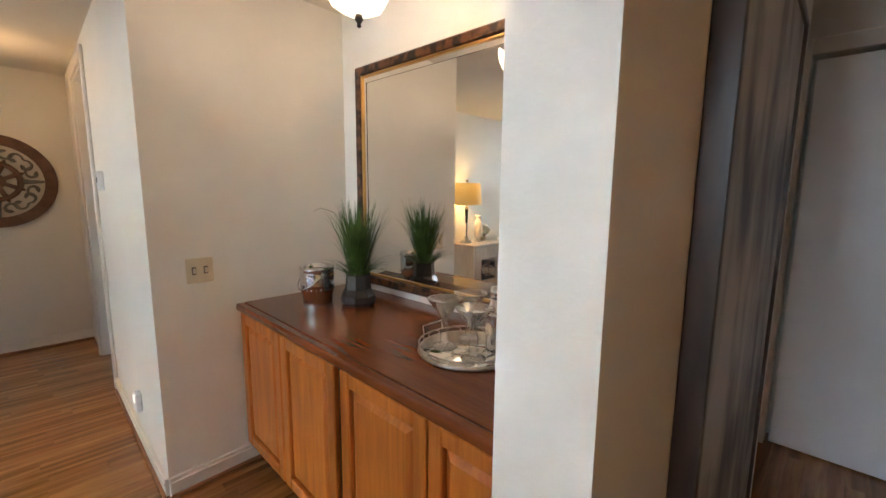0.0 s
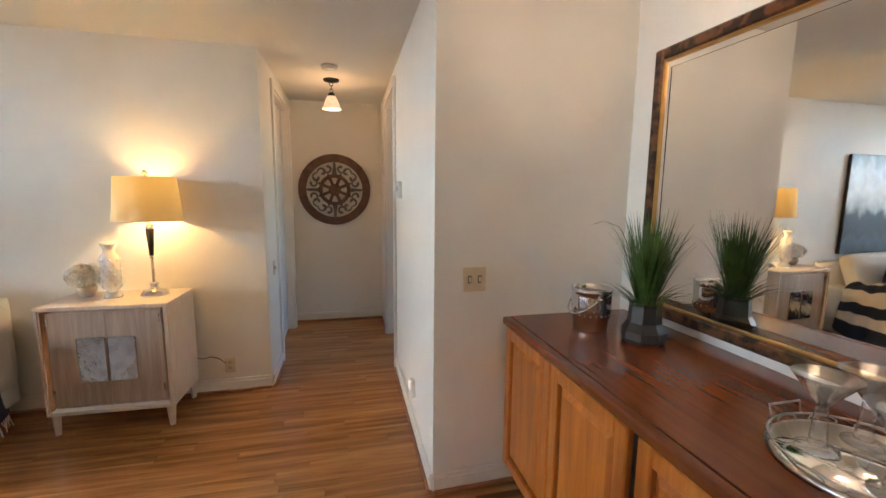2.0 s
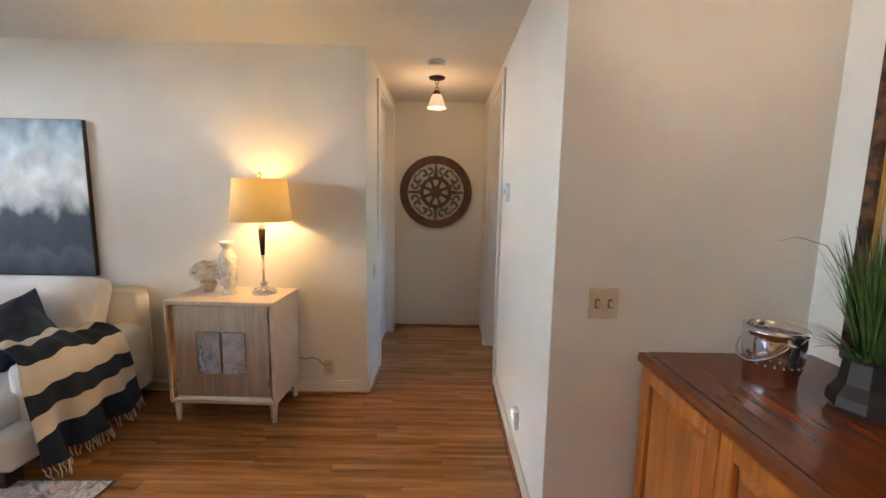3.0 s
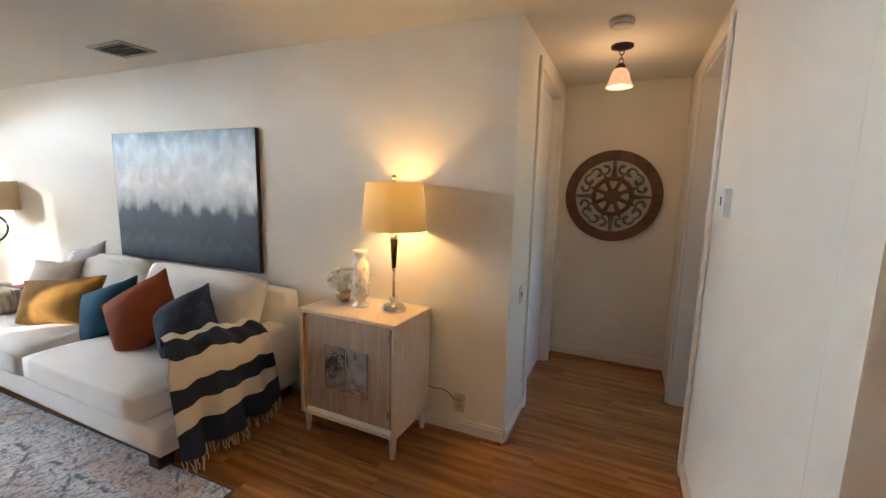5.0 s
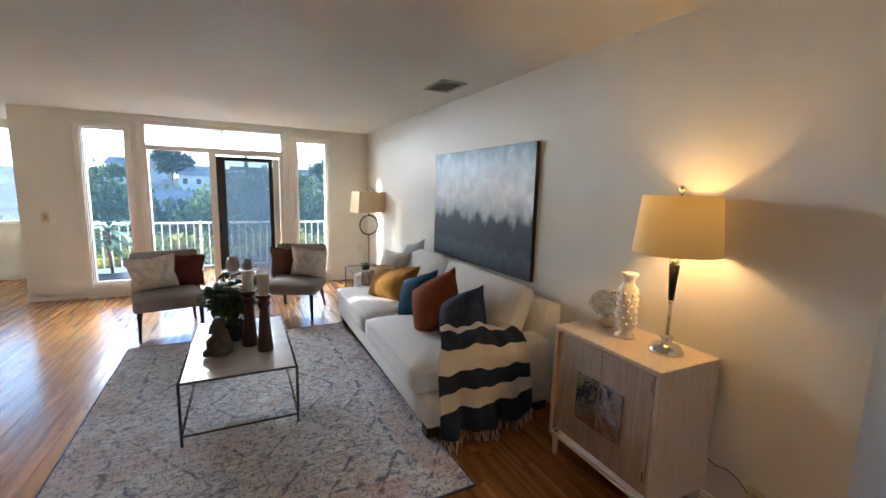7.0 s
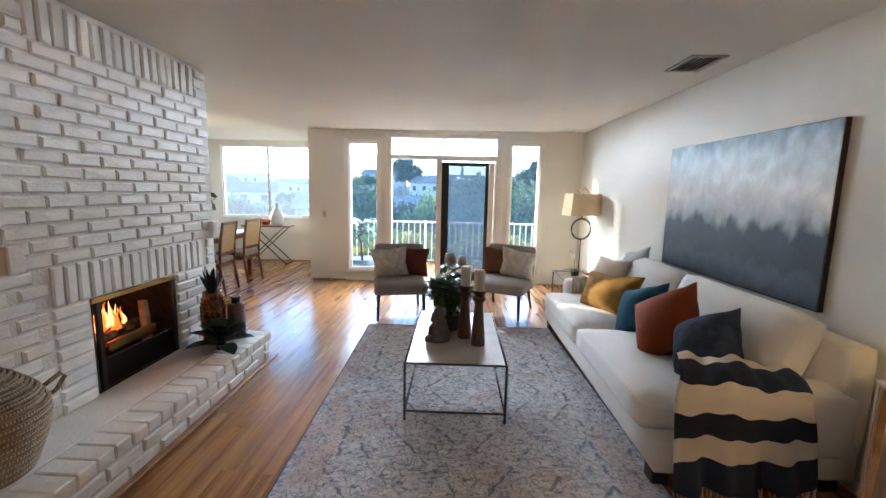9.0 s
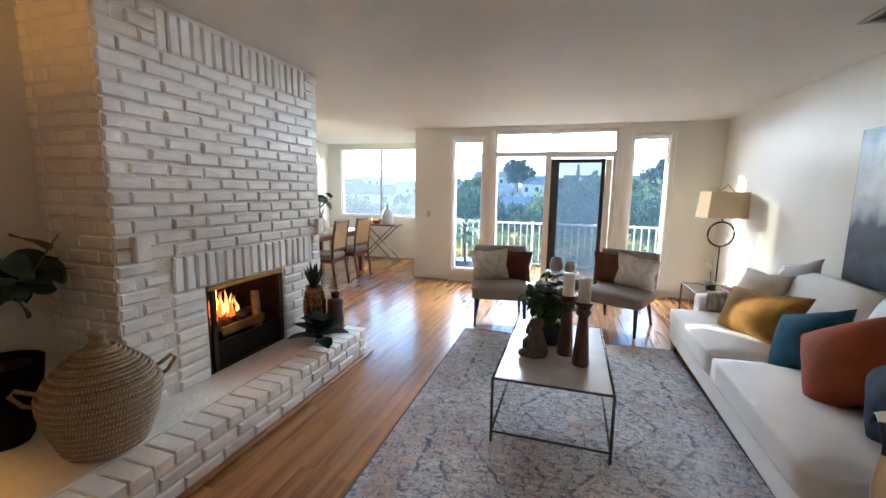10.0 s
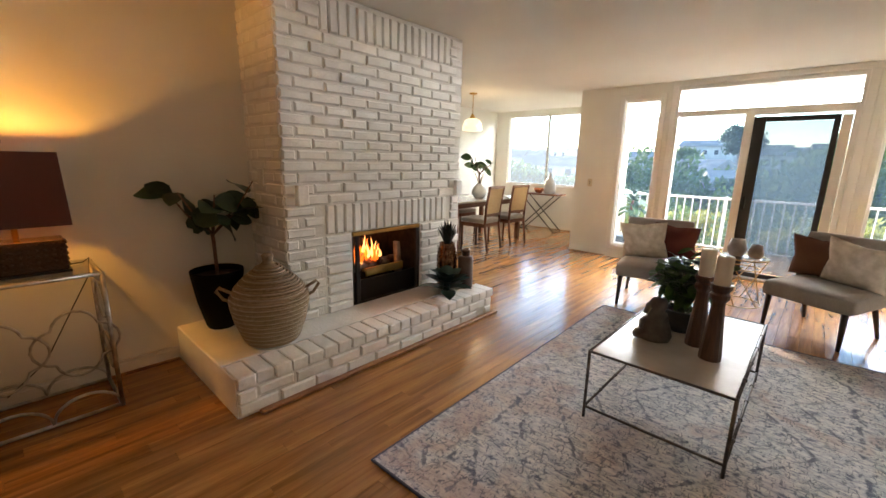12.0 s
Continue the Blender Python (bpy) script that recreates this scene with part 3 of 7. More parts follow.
def course_row(parent, z, ya, yb, shift):
    """Bricks from ya down to yb, with a short brick where they start or end."""
    y = ya
    if shift:
        lay(parent, random.choice(HALF), FX, y - 0.048, z)
        y -= 0.104
    while y - 0.21 > yb:
        lay(parent, random.choice(FULL), FX, y - 0.11, z)
        y -= length
    left = y - yb
    if left > 0.14:
        lay(parent, random.choice(THREE), FX, yb + 0.08, z)
    elif left > 0.075:
        lay(parent, random.choice(HALF), FX, yb + 0.05, z)


ROW0 = OZ1 - 8 * course
for k in range(29):
    z = ROW0 + (k + 0.5) * course
    if k < 8:
        course_row(fp, z, FY0 - 0.004, -0.645, k % 2)
        lay(fp, random.choice(FULL), FX, -0.766, z)
        course_row(fp, z, OY1 - 0.006, FY1 + 0.004, k % 2)
    elif k < 11:
        course_row(fp, z, FY0 - 0.004, -0.655, k % 2)
        course_row(fp, z, -2.0, FY1 + 0.004, 1)
    elif k > 25:
        course_row(fp, z, FY0 - 0.004, -0.67, k % 2)
        course_row(fp, z, -1.95, FY1 + 0.004, k % 2)
    else:
        course_row(fp, z, FY0 - 0.004, FY1 + 0.004, k % 2)
    x = FX + 0.012
    if k % 2:
        lay(fp, random.choice(HALF), x + 0.05, FY0 + 0.004, z, rz=-90)
        x += 0.104
    while x < 0.66:
        lay(fp, random.choice(FULL if x < 0.46 else HALF), x + (0.11 if x < 0.46 else 0.05), FY0 + 0.004, z, rz=-90)
        x += length if x < 0.46 else 0.104
y = -0.70
while y > -1.97:
    lay(fp, random.choice(SOLD), FX - 0.003, y, OZ1 + 1.5 * course, 90)
    if y > -1.93:
        lay(fp, random.choice(SOLD), FX - 0.003, y, OZ1 + 19.5 * course - 0.002, 90)
    y -= course
for yy in (-0.475, -2.075):
    part("bracket_block", box(FX - 0.045, FX + 0.02, yy - 0.04, yy + 0.04, 1.06, 1.20, 0.006), M["white_brick"], fp, "painted block standing proud of the bricks")
part("vent_slot", box(0.44, 0.52, FY0, FY0 + 0.012, 1.18, 1.30, 0.003), M["mortar"], fp)
hearth = part("hearth", box(-0.305, 0.69, -2.055, 0.20, 0.0, FZ - 0.012), M["mortar"], fp, "raised white-painted brick hearth")
part("hearth_slab", box(-0.1, 0.688, -2.0, 0.205, FZ - 0.012, FZ, 0.004), M["white_brick"], fp, "smooth painted hearth top")
HB = [brick_mesh(0.098, 0.070, 0.05, s + 100) for s in range(5)]
TOPB = []
for s in range(5):
    t = box(0, 0.205, -0.049, 0.049, -0.07, 0, 0.007)
    rnd = random.Random(s)
    for v in t.verts:
        v.co += Vector((rnd.uniform(-.002, .002), rnd.uniform(-.002, .002), rnd.uniform(-.002, .002)))
    TOPB.append(mesh_of("brick", t, M["white_brick"]))
y = 0.205 - 0.052
while y > -2.05:
    ob = new("brick", random.choice(TOPB))
    ob.parent = hearth
    ob.matrix_basis = pose(-0.32 + random.uniform(-.006, .004), y, FZ + 0.003 + random.uniform(-.003, .003), random.uniform(-1, 1), random.uniform(-.6, .6), random.uniform(-1.2, 1.2))
    y -= 0.1035
for row in range(2):
    z = 0.045 + row * 0.078
    y = 0.20 - (0.105 if row else 0.0)
    if row:
        lay(hearth, HB[0], -0.318, 0.152, z)
    while y - 0.21 > -2.06:
        lay(hearth, random.choice(FULL), -0.318, y - 0.11, z)
        y -= length
    if y + 2.06 > 0.09:
        lay(hearth, random.choice(HALF), -0.318, -2.06 + 0.05, z)
part("hearth_side", box(-0.3, 0.686, 0.2, 0.207, 0.0, FZ - 0.004, 0.002), M["white_brick"], fp)
part("hearth_shoe", box(-0.36, -0.315, -2.11, 0.1, 0.0, 0.022, 0.006), M["oak_edge"], fp, "oak moulding at the foot of the hearth")
# gas fire
part("firebox", box(0.60, 0.618, OY1, OY0, OZ0, OZ1), M["soot"], fp, "sooty back of the fireplace")
bm = bmesh.new()
box(FX + 0.02, 0.60, OY0 - 0.02, OY0, OZ0, OZ1, 0, bm)
box(FX + 0.02, 0.60, OY1, OY1 + 0.02, OZ0, OZ1, 0, bm)
box(FX + 0.02, 0.60, OY1, OY0, OZ1 - 0.02, OZ1, 0, bm)
box(FX + 0.02, 0.60, OY1, OY0, OZ0, OZ0 + 0.012, 0, bm)
part("firebox_lining", bm, M["soot"], fp)
part("brass_trim", box(FX + 0.004, FX + 0.03, OY1 + 0.005, OY0 - 0.005, OZ1 - 0.035, OZ1 - 0.003, 0.006), M["brass"], fp, "brass strip over the opening")
for yy in (OY0 - 0.05, OY1 + 0.035):
    part("door_post", box(FX + 0.006, FX + 0.03, yy - 0.018, yy + 0.018, OZ0 + 0.012, OZ1 - 0.036, 0.003), M["bronze_frame"], fp)
part("lower_panel", box(FX + 0.03, FX + 0.045, OY1 + 0.02, OY0 - 0.02, OZ0 + 0.012, OZ0 + 0.19, 0.004), M["black"], fp)
bm = bmesh.new()
for i in range(9):
    tube([(FX + 0.1 + 0.03 * i, OY1 + 0.14, OZ0 + 0.22), (FX + 0.1 + 0.03 * i, OY0 - 0.2, OZ0 + 0.22)], 0.006, 6, bm)
box(FX + 0.08, FX + 0.10, OY1 + 0.14, OY0 - 0.18, OZ0 + 0.19, OZ0 + 0.26, 0.004, bm)
part("grate", bm, M["brass"], fp, "brass fire grate")
M["log"] = mat("ceramic_log", (0.05, 0.04, 0.035), 0.9, colour2=(0.32, 0.29, 0.25), scale=16, bump=0.8, bump_scale=30)
for i, (yy, zz, xx, a) in enumerate(((-1.12, 0.50, 0.36, 8), (-1.30, 0.49, 0.42, -10), (-1.20, 0.56, 0.44, 25))):
    lg = tube([(0, -0.19 + 0.05 * j, 0.008 * math.sin(j * 2 + i)) for j in range(8)], 0.042, 9)
    for v in lg.verts:
        v.co += 0.01 * noise.noise_vector(v.co * 14)
    ob = part("log", lg, M["log"], fp)
    ob.matrix_basis = pose(xx, yy, zz, 0, 0, a)
M["flame"] = mat("flame", (0.9, 0.35, 0.05), 0.9, emit=(1.0, 0.14, 0.012), power=0.12)
M["flame_core"] = mat("flame_core", (1, 0.7, 0.2), 0.9, emit=(1.0, 0.40, 0.13), power=0.22)
rnd = random.Random(5)
for i in range(64):
    yy = rnd.uniform(-1.27, -0.89)
    hh = rnd.uniform(0.09, 0.21) * (1.0 - 0.5 * abs(yy + 1.12) / 0.2 * 0.6)
    rr = rnd.uniform(0.006, 0.017)
    fl = lathe([(0.0, 0), (rr, hh * .12), (rr * .95, hh * .3), (rr * .55, hh * .6), (rr * .25, hh * .82), (0.0, hh)], 7)
    for v in fl.verts:
        v.co.x += 0.012 * math.sin(v.co.z * 34 + i)
        v.co.y += (0.02 * math.sin(v.co.z * 24 + 2 * i) + 0.008 * math.sin(v.co.z * 60 + i)) * v.co.z / hh
    ob = part("flame", fl, M["flame_core"] if i % 3 == 0 else M["flame"], fp)
    ob.location = (rnd.uniform(0.30, 0.42), yy, 0.545 + rnd.uniform(-.03, .03))
upright = tube([(0.33, -1.475, 0.30), (0.335, -1.48, 0.42), (0.33, -1.465, 0.56), (0.34, -1.47, 0.66)], 0.036, 9, taper=0.03)
for v in upright.verts:
    v.co += 0.008 * noise.noise_vector(v.co * 16)
part("upright_log", upright, mat("pale_ceramic_log", (0.55, 0.47, 0.34), 0.9, colour2=(0.32, 0.25, 0.17), scale=14, bump=0.6, bump_scale=40), fp, "pale bark log standing at the side")

# ---- rug ----
def rug_material():
    m = mat("woven_rug", (0.42, 0.40, 0.40), 0.95, bump=0.5, bump_scale=220, sheen=0.2)
    nodes, links = m.node_tree.nodes, m.node_tree.links
    co = nodes["Texture Coordinate"].outputs["Object"]

    def noise_of(scale, detail, stretch=(1, 1, 1), dist=0.0):
        mp = nodes.new("ShaderNodeMapping")
        mp.inputs["Scale"].default_value = stretch
        links.new(co, mp.inputs["Vector"])
        n = nodes.new("ShaderNodeTexNoise")
        n.inputs["Scale"].default_value, n.inputs["Detail"].default_value, n.inputs["Distortion"].default_value = scale, detail, dist
        links.new(mp.outputs[0], n.inputs["Vector"])
        return n.outputs["Fac"]

    def ramp(fac, *stops):
        r = nodes.new("ShaderNodeValToRGB")
        while len(r.color_ramp.elements) < len(stops):
            r.color_ramp.elements.new(0.5)
        for e, (p, c) in zip(r.color_ramp.elements, stops):
            e.position, e.color = p, (*c, 1)
        links.new(fac, r.inputs[0])
        return r.outputs[0]

    def blend(fac, a, b):
        x = nodes.new("ShaderNodeMix")
        x.data_type = "RGBA"
        links.new(fac, x.inputs["Factor"])
        links.new(a, x.inputs["A"])
        links.new(b, x.inputs["B"])
        return x.outputs["Result"]

    ground = ramp(noise_of(26, 9, (0.8, 1.9, 1), 1.0), (0.32, (0.13, 0.14, 0.20)), (0.43, (0.42, 0.43, 0.46)), (0.62, (0.68, 0.66, 0.63)))
    rust = ramp(noise_of(2.6, 4), (0.3, (0.36, 0.20, 0.15)), (0.7, (0.54, 0.40, 0.33)))
    rust_mask = ramp(noise_of(2.3, 9, (1, 1, 1), 0.8), (0.56, (0, 0, 0)), (0.66, (0.5, 0.5, 0.5)))
    navy = ramp(noise_of(30, 2), (0.3, (0.035, 0.045, 0.085)), (0.7, (0.12, 0.13, 0.18)))
    vor = nodes.new("ShaderNodeTexVoronoi")
    vor.feature, vor.distance = "DISTANCE_TO_EDGE", "MANHATTAN"
    vor.inputs["Scale"].default_value = 6.5
    vn = nodes.new("ShaderNodeVectorMath")
    vn.operation = "MULTIPLY_ADD"
    vn.inputs[1].default_value = (0.16, 0.16, 0)
    wob = nodes.new("ShaderNodeTexNoise")
    wob.inputs["Scale"].default_value = 5
    links.new(co, wob.inputs["Vector"])
    links.new(wob.outputs["Color"], vn.inputs[0])
    links.new(co, vn.inputs[2])
    links.new(vn.outputs[0], vor.inputs["Vector"])
    line = ramp(vor.outputs["Distance"], (0.012, (0.5, 0.5, 0.5)), (0.05, (0, 0, 0)))
    wear = ramp(noise_of(16, 9), (0.465, (0, 0, 0)), (0.56, (1, 1, 1)))
    mul = nodes.new("ShaderNodeMath")
    mul.operation = "MULTIPLY"
    links.new(line, mul.inputs[0])
    links.new(wear, mul.inputs[1])
    speck = ramp(noise_of(24, 9, (1.7, 0.8, 1), 2.0), (0.555, (0, 0, 0)), (0.62, (0.75, 0.75, 0.75)))
    def math_of(op, a, b=0.0):
        n = nodes.new("ShaderNodeMath")
        n.operation = op
        for k, v in enumerate((a, b)):
            if isinstance(v, float):
                n.inputs[k].default_value = v
            else:
                links.new(v, n.inputs[k])
        return n.outputs[0]

    axes = nodes.new("ShaderNodeSeparateXYZ")
    links.new(co, axes.inputs[0])
    ax = math_of("ABSOLUTE", math_of("ADD", axes.outputs["X"], 2.03))
    ay = math_of("ABSOLUTE", math_of("ADD", axes.outputs["Y"], 1.565))
    jitter = math_of("MULTIPLY", noise_of(14, 6, (1, 1, 1), 0.5), 0.05)
    rim = math_of("ADD", math_of("MINIMUM", math_of("SUBTRACT", 1.0, ax), math_of("SUBTRACT", 1.455, ay)), jitter)
    border = ramp(rim, (0.0, (1, 1, 1)), (0.045, (0, 0, 0)), (0.265, (0, 0, 0)), (0.275, (0.9, 0.9, 0.9)), (0.29, (0.9, 0.9, 0.9)), (0.30, (0, 0, 0)))
    band = ramp(rim, (0.05, (0, 0, 0)), (0.09, (0.5, 0.5, 0.5)), (0.24, (0.5, 0.5, 0.5)), (0.27, (0, 0, 0)))
    lozenge = math_of("ADD", math_of("ADD", math_of("MULTIPLY", ax, 1.0), math_of("MULTIPLY", ay, 0.72)), jitter)
    diamond = ramp(math_of("FRACT", math_of("MULTIPLY", lozenge, 3.4)), (0.0, (0.8, 0.8, 0.8)), (0.06, (0.8, 0.8, 0.8)), (0.09, (0, 0, 0)))
    patch = ramp(noise_of(3.4, 8, (1, 1, 1), 0.6), (0.46, (0, 0, 0)), (0.56, (1, 1, 1)))
    out = blend(rust_mask, ground, rust)
    out = blend(math_of("MULTIPLY", band, patch), out, rust)
    out = blend(math_of("MULTIPLY", border, wear), out, navy)
    out = blend(math_of("MULTIPLY", diamond, wear), out, navy)
    out = blend(mul.outputs[0], out, navy)
    out = blend(speck, out, navy)
    links.new(out, nodes["Principled BSDF"].inputs["Base Color"])
    return m


M["rug"] = rug_material()
rug_bm = box(-3.03, -1.03, -3.02, -0.11, 0.001, 0.011, 0.003)
RUG_TURN = Matrix.Translation((-1.06, -0.10, 0)) @ Matrix.Rotation(radians(1.3), 4, "Z") @ Matrix.Translation((1.03, 0.11, 0))
rug = solid("area_rug", rug_bm, M["rug"], "distressed grey, rust and navy woven area rug on oak", "rug")
rug.matrix_world = RUG_TURN
part("border", rect_frame(-3.034, -1.026, 0, 2.918, 0.012, 0, 0.013), mat("rug_binding", (0.06, 0.065, 0.09), 0.9), rug).matrix_basis = Matrix.Translation((0, -0.106 - 2.918, 0.0)) @ Matrix(((1, 0, 0, 0), (0, 0, 1, 0), (0, 1, 0, 0), (0, 0, 0, 1)))

# ---- sofa ----
sofa = thing("sofa", "cream upholstered two-seat sofa standing on the rug edge", "sofa", (-3.45, -1.86, 0))
cc = M["cream_cloth"]
L = 1.30
part("base", soft_box(-0.50, 0.49, -L, L, 0.10, 0.275, 0.02), cc, sofa)
part("back_frame", soft_box(-0.52, -0.37, -L, L, 0.24, 0.80, 0.03), cc, sofa)
for s in (-1, 1):
    part("arm", soft_box(-0.50, 0.31, s * 1.12, s * 1.31, 0.20, 0.575, 0.05), cc, sofa)
    part("seat_cushion", soft_box(-0.30, 0.53, s * 0.004, s * 1.185, 0.262, 0.435, 0.04, crown=0.03), cc, sofa)
    pad = soft_box(-0.575, 0.575, -0.255, 0.255, -0.085, 0.085, 0.06, crown=0.035)
    for v in pad.verts:
        v.co.z += 0.006 * noise.noise(v.co * 5 + Vector((s, 0, 0)))
    bc = part("back_cushion", pad, cc, sofa)
    bc.matrix_basis = pose(-0.26, s * 0.585, 0.655, 90 - 20, 0, 90)
    for x in (-0.43, 0.42):
        part("leg", box(x - 0.045, x + 0.045, s * 1.20 - 0.045, s * 1.20 + 0.045, 0.0, 0.10, 0.006), M["dark_wood"], sofa, "black block leg")

# ---- coffee table ----
TX0, TX1, TY0, TY1, TZ = -2.283, -1.632, -2.272, -1.12, 0.407
tbl = thing("coffee_table", "low coffee table with iron bamboo frame and pale top", "table", (TX0, TY0, 0))
w, d = TX1 - TX0, TY1 - TY0
M["pale_top"] = mat("pale_stone_top", (0.46, 0.43, 0.38), 0.22, colour2=(0.54, 0.51, 0.46), scale=5, coat=0.4)
part("tabletop", box(0.008, w - 0.008, 0.008, d - 0.008, TZ - 0.014, TZ - 0.002, 0.002), M["pale_top"], tbl, "pale grey tabletop")
for x in (0, w):
    for y in (0, d):
        part("leg", tube([(x, y, 0.0115), (x, y, TZ)], 0.0085), M["iron"], tbl)
for z in (TZ - 0.006, 0.075):
    for a, b in (((0, 0), (w, 0)), ((0, d), (w, d)), ((0, 0), (0, d)), ((w, 0), (w, d))):
        n = 1 if a[1] == b[1] else 5
        bm = tube([(*a, z), (*b, z)], 0.007)
        for q in range(1, n * 1):
            t = q / n
            c = (a[0] + (b[0] - a[0]) * t, a[1] + (b[1] - a[1]) * t)
            tube([(c[0], c[1] - 0.007, z), (c[0], c[1] + 0.007, z)], 0.0105, 8, bm)
        part("rail", bm, M["iron"], tbl)

# ---- cabinet ----
cab = thing("accent_cabinet", "whitewashed oak cabinet with two doors and mirrored inset", "cabinet", (-4.02, -0.215, 0), rz=-1.2)
D, W, Z0, Z1 = 0.41, 0.68, 0.13, 0.795
lw = M["linen_wood"]
part("side_panel", box(0, D, 0, 0.022, Z0, Z1 - 0.0225, 0.002), lw, cab)
part("side_panel", box(0, D, W - 0.022, W, Z0, Z1 - 0.0225, 0.002), lw, cab)
part("bottom_panel", box(0, D, 0.022, W - 0.022, Z0, Z0 + 0.022, 0.002), lw, cab)
part("back_panel", box(0, 0.015, 0.022, W - 0.022, Z0 + 0.022, Z1 - 0.022, 0), lw, cab)
part("top", box(-0.002, D + 0.003, -0.003, W + 0.003, Z1 - 0.022, Z1, 0.003), lw, cab)
bm = bmesh.new()
f0 = 0.014
rings = [[bm.verts.new((x, y, z)) for y, z in ((i, Z0 + i), (W - i, Z0 + i), (W - i, Z1 - 0.010 - i), (i, Z1 - 0.010 - i))] for x, i in ((D + 0.002, f0), (D - 0.028, f0 + 0.03), (D - 0.034, f0 + 0.03), (D - 0.006, f0 - 0.004))]
for i in range(4):
    for j in range(4):
        bm.faces.new((rings[i][j], rings[i][(j + 1) % 4], rings[(i + 1) % 4][(j + 1) % 4], rings[(i + 1) % 4][j]))
finish(bm)
part("chrome_trim", bm, mat("polished_trim", (0.90, 0.89, 0.88), 0.10, metal=1.0), cab, "bevelled mirrored frame round the doors")
for s in (0, 1):
    a = 0.042 if s == 0 else W / 2 + 0.001
    b = W / 2 - 0.001 if s == 0 else W - 0.042
    dr = part("door", box(D - 0.035, D - 0.016, a, b, Z0 + 0.048, Z1 - 0.042, 0.002), M["taupe_oak"], cab)
    ma, mb = (W / 2 - 0.155, W / 2 - 0.004) if s == 0 else (W / 2 + 0.004, W / 2 + 0.155)
    part("mirror_inset", box(D - 0.016, D - 0.008, ma, mb, 0.325, 0.60, 0.005), M["mirror_old"], dr, "antiqued mirror panel")
    yy = 0.05 if s == 0 else W - 0.05
    for zz in (0.24, 0.68):
        part("hinge", box(D - 0.018, D - 0.010, yy - 0.004, yy + 0.004, zz, zz + 0.05, 0.001), M["chrome"], dr)
for y in (0.03, W - 0.03):
    for x in (0.03, D - 0.03):
        part("leg", lathe([(0.017, 0.0), (0.029, Z0 + 0.005)], 4, at=(x, y, 0), smooth=False), lw, cab)

# ---- armchairs ----
def slipper_chair(at, rz):
    c = thing("accent_chair", "armless grey linen accent chair with dark legs", "chair", at, rz, group="accent chairs by the window")
    g = M["grey_cloth"]
    part("seat", soft_box(-0.31, 0.31, -0.28, 0.31, 0.29, 0.43, 0.035, crown=0.015), g, c)
    bk = soft_box(-0.31, 0.31, -0.05, 0.05, 0.0, 0.50, 0.035)
    for v in bk.verts:
        v.co.y += 0.10 * (v.co.x / 0.31) ** 2
    ob = part("backrest", bk, g, c)
    ob.matrix_basis = pose(0, -0.29, 0.32, 10, 0, 0)
    for x in (-0.26, 0.26):
        part("leg", tube([(x, 0.27, 0.31), (x * 1.03, 0.275, 0.0)], 0.024, 6, taper=0.014), M["dark_wood"], c)
        part("leg", tube([(x * 0.9, -0.24, 0.31), (x * 0.95, -0.30, 0.15), (x, -0.36, 0.0)], 0.024, 6, taper=0.014), M["dark_wood"], c)
    return c


chair_1 = slipper_chair((-1.27, -3.50, 0), 11)
chair_2 = copy_thing(chair_1, pose(-2.56, -3.68, 0, 0, 0, -24))

# ---- buffet ----
bx0, bx1, by0, by1, bz = NX0 - 0.012, NX1 - 0.001, 2.28, NY - 0.006, 0.876
buf = thing("buffet", "wall-hung honey oak buffet with raised-panel doors", "cabinet")
part("carcass", box(bx0, bx1, by0 + 0.02, by1, 0.115, bz - 0.035, 0.003), M["buffet_oak"], buf)
top = bmesh.new()
box(bx0, bx1, by0 + 0.022, by1, bz - 0.035, bz, 0.002, top)
worktop = thing("worktop", "reddish stained oak worktop on the buffet", "countertop")
part("slab", top, M["buffet_top"], worktop)
part("nosing", box(bx0, bx1, by0 - 0.02, by0 + 0.0215, bz - 0.036, bz + 0.0005, 0.009, None, 3), M["buffet_top"], worktop, "rounded front edge of the worktop")
n = 4
wd = (bx1 - bx0) / n
for i in range(n):
    a, b = bx0 + wd * i + (0.02 if i % 2 == 0 else 0.004), bx0 + wd * (i + 1) - (0.02 if i % 2 else 0.004)
    z0, z1 = 0.125, bz - 0.045
    bm = bmesh.new()
    st = 0.055
    for p in ((a, a + st, z0, z1), (b - st, b, z0, z1), (a + st, b - st, z0, z0 + st), (a + st, b - st, z1 - st, z1)):
        box(p[0], p[1], by0 - 0.006, by0 + 0.019, p[2], p[3], 0.005, bm)
    dr = part("door", bm, M["buffet_oak"], buf)
    pn = bmesh.new()
    o = [pn.verts.new((x, by0 + 0.016, z)) for x, z in ((a + st, z0 + st), (b - st, z0 + st), (b - st, z1 - st), (a + st, z1 - st))]
    q = [pn.verts.new((x, by0 - 0.002, z)) for x, z in ((a + st + .03, z0 + st + .03), (b - st - .03, z0 + st + .03), (b - st - .03, z1 - st - .03), (a + st + .03, z1 - st - .03))]
    for j in range(4):
        pn.faces.new((o[j], o[(j + 1) % 4], q[(j + 1) % 4], q[j]))
    pn.faces.new(q)
    finish(pn)
    part("panel", pn, M["buffet_oak"], dr)
# black strip that paints the shade in the gap between the middle doors
part("centre_gap", box(bx0 + wd * 2 - 0.012, bx0 + wd * 2 + 0.012, by0 + 0.012, by0 + 0.02, 0.12, bz - 0.04), M["black"], buf)

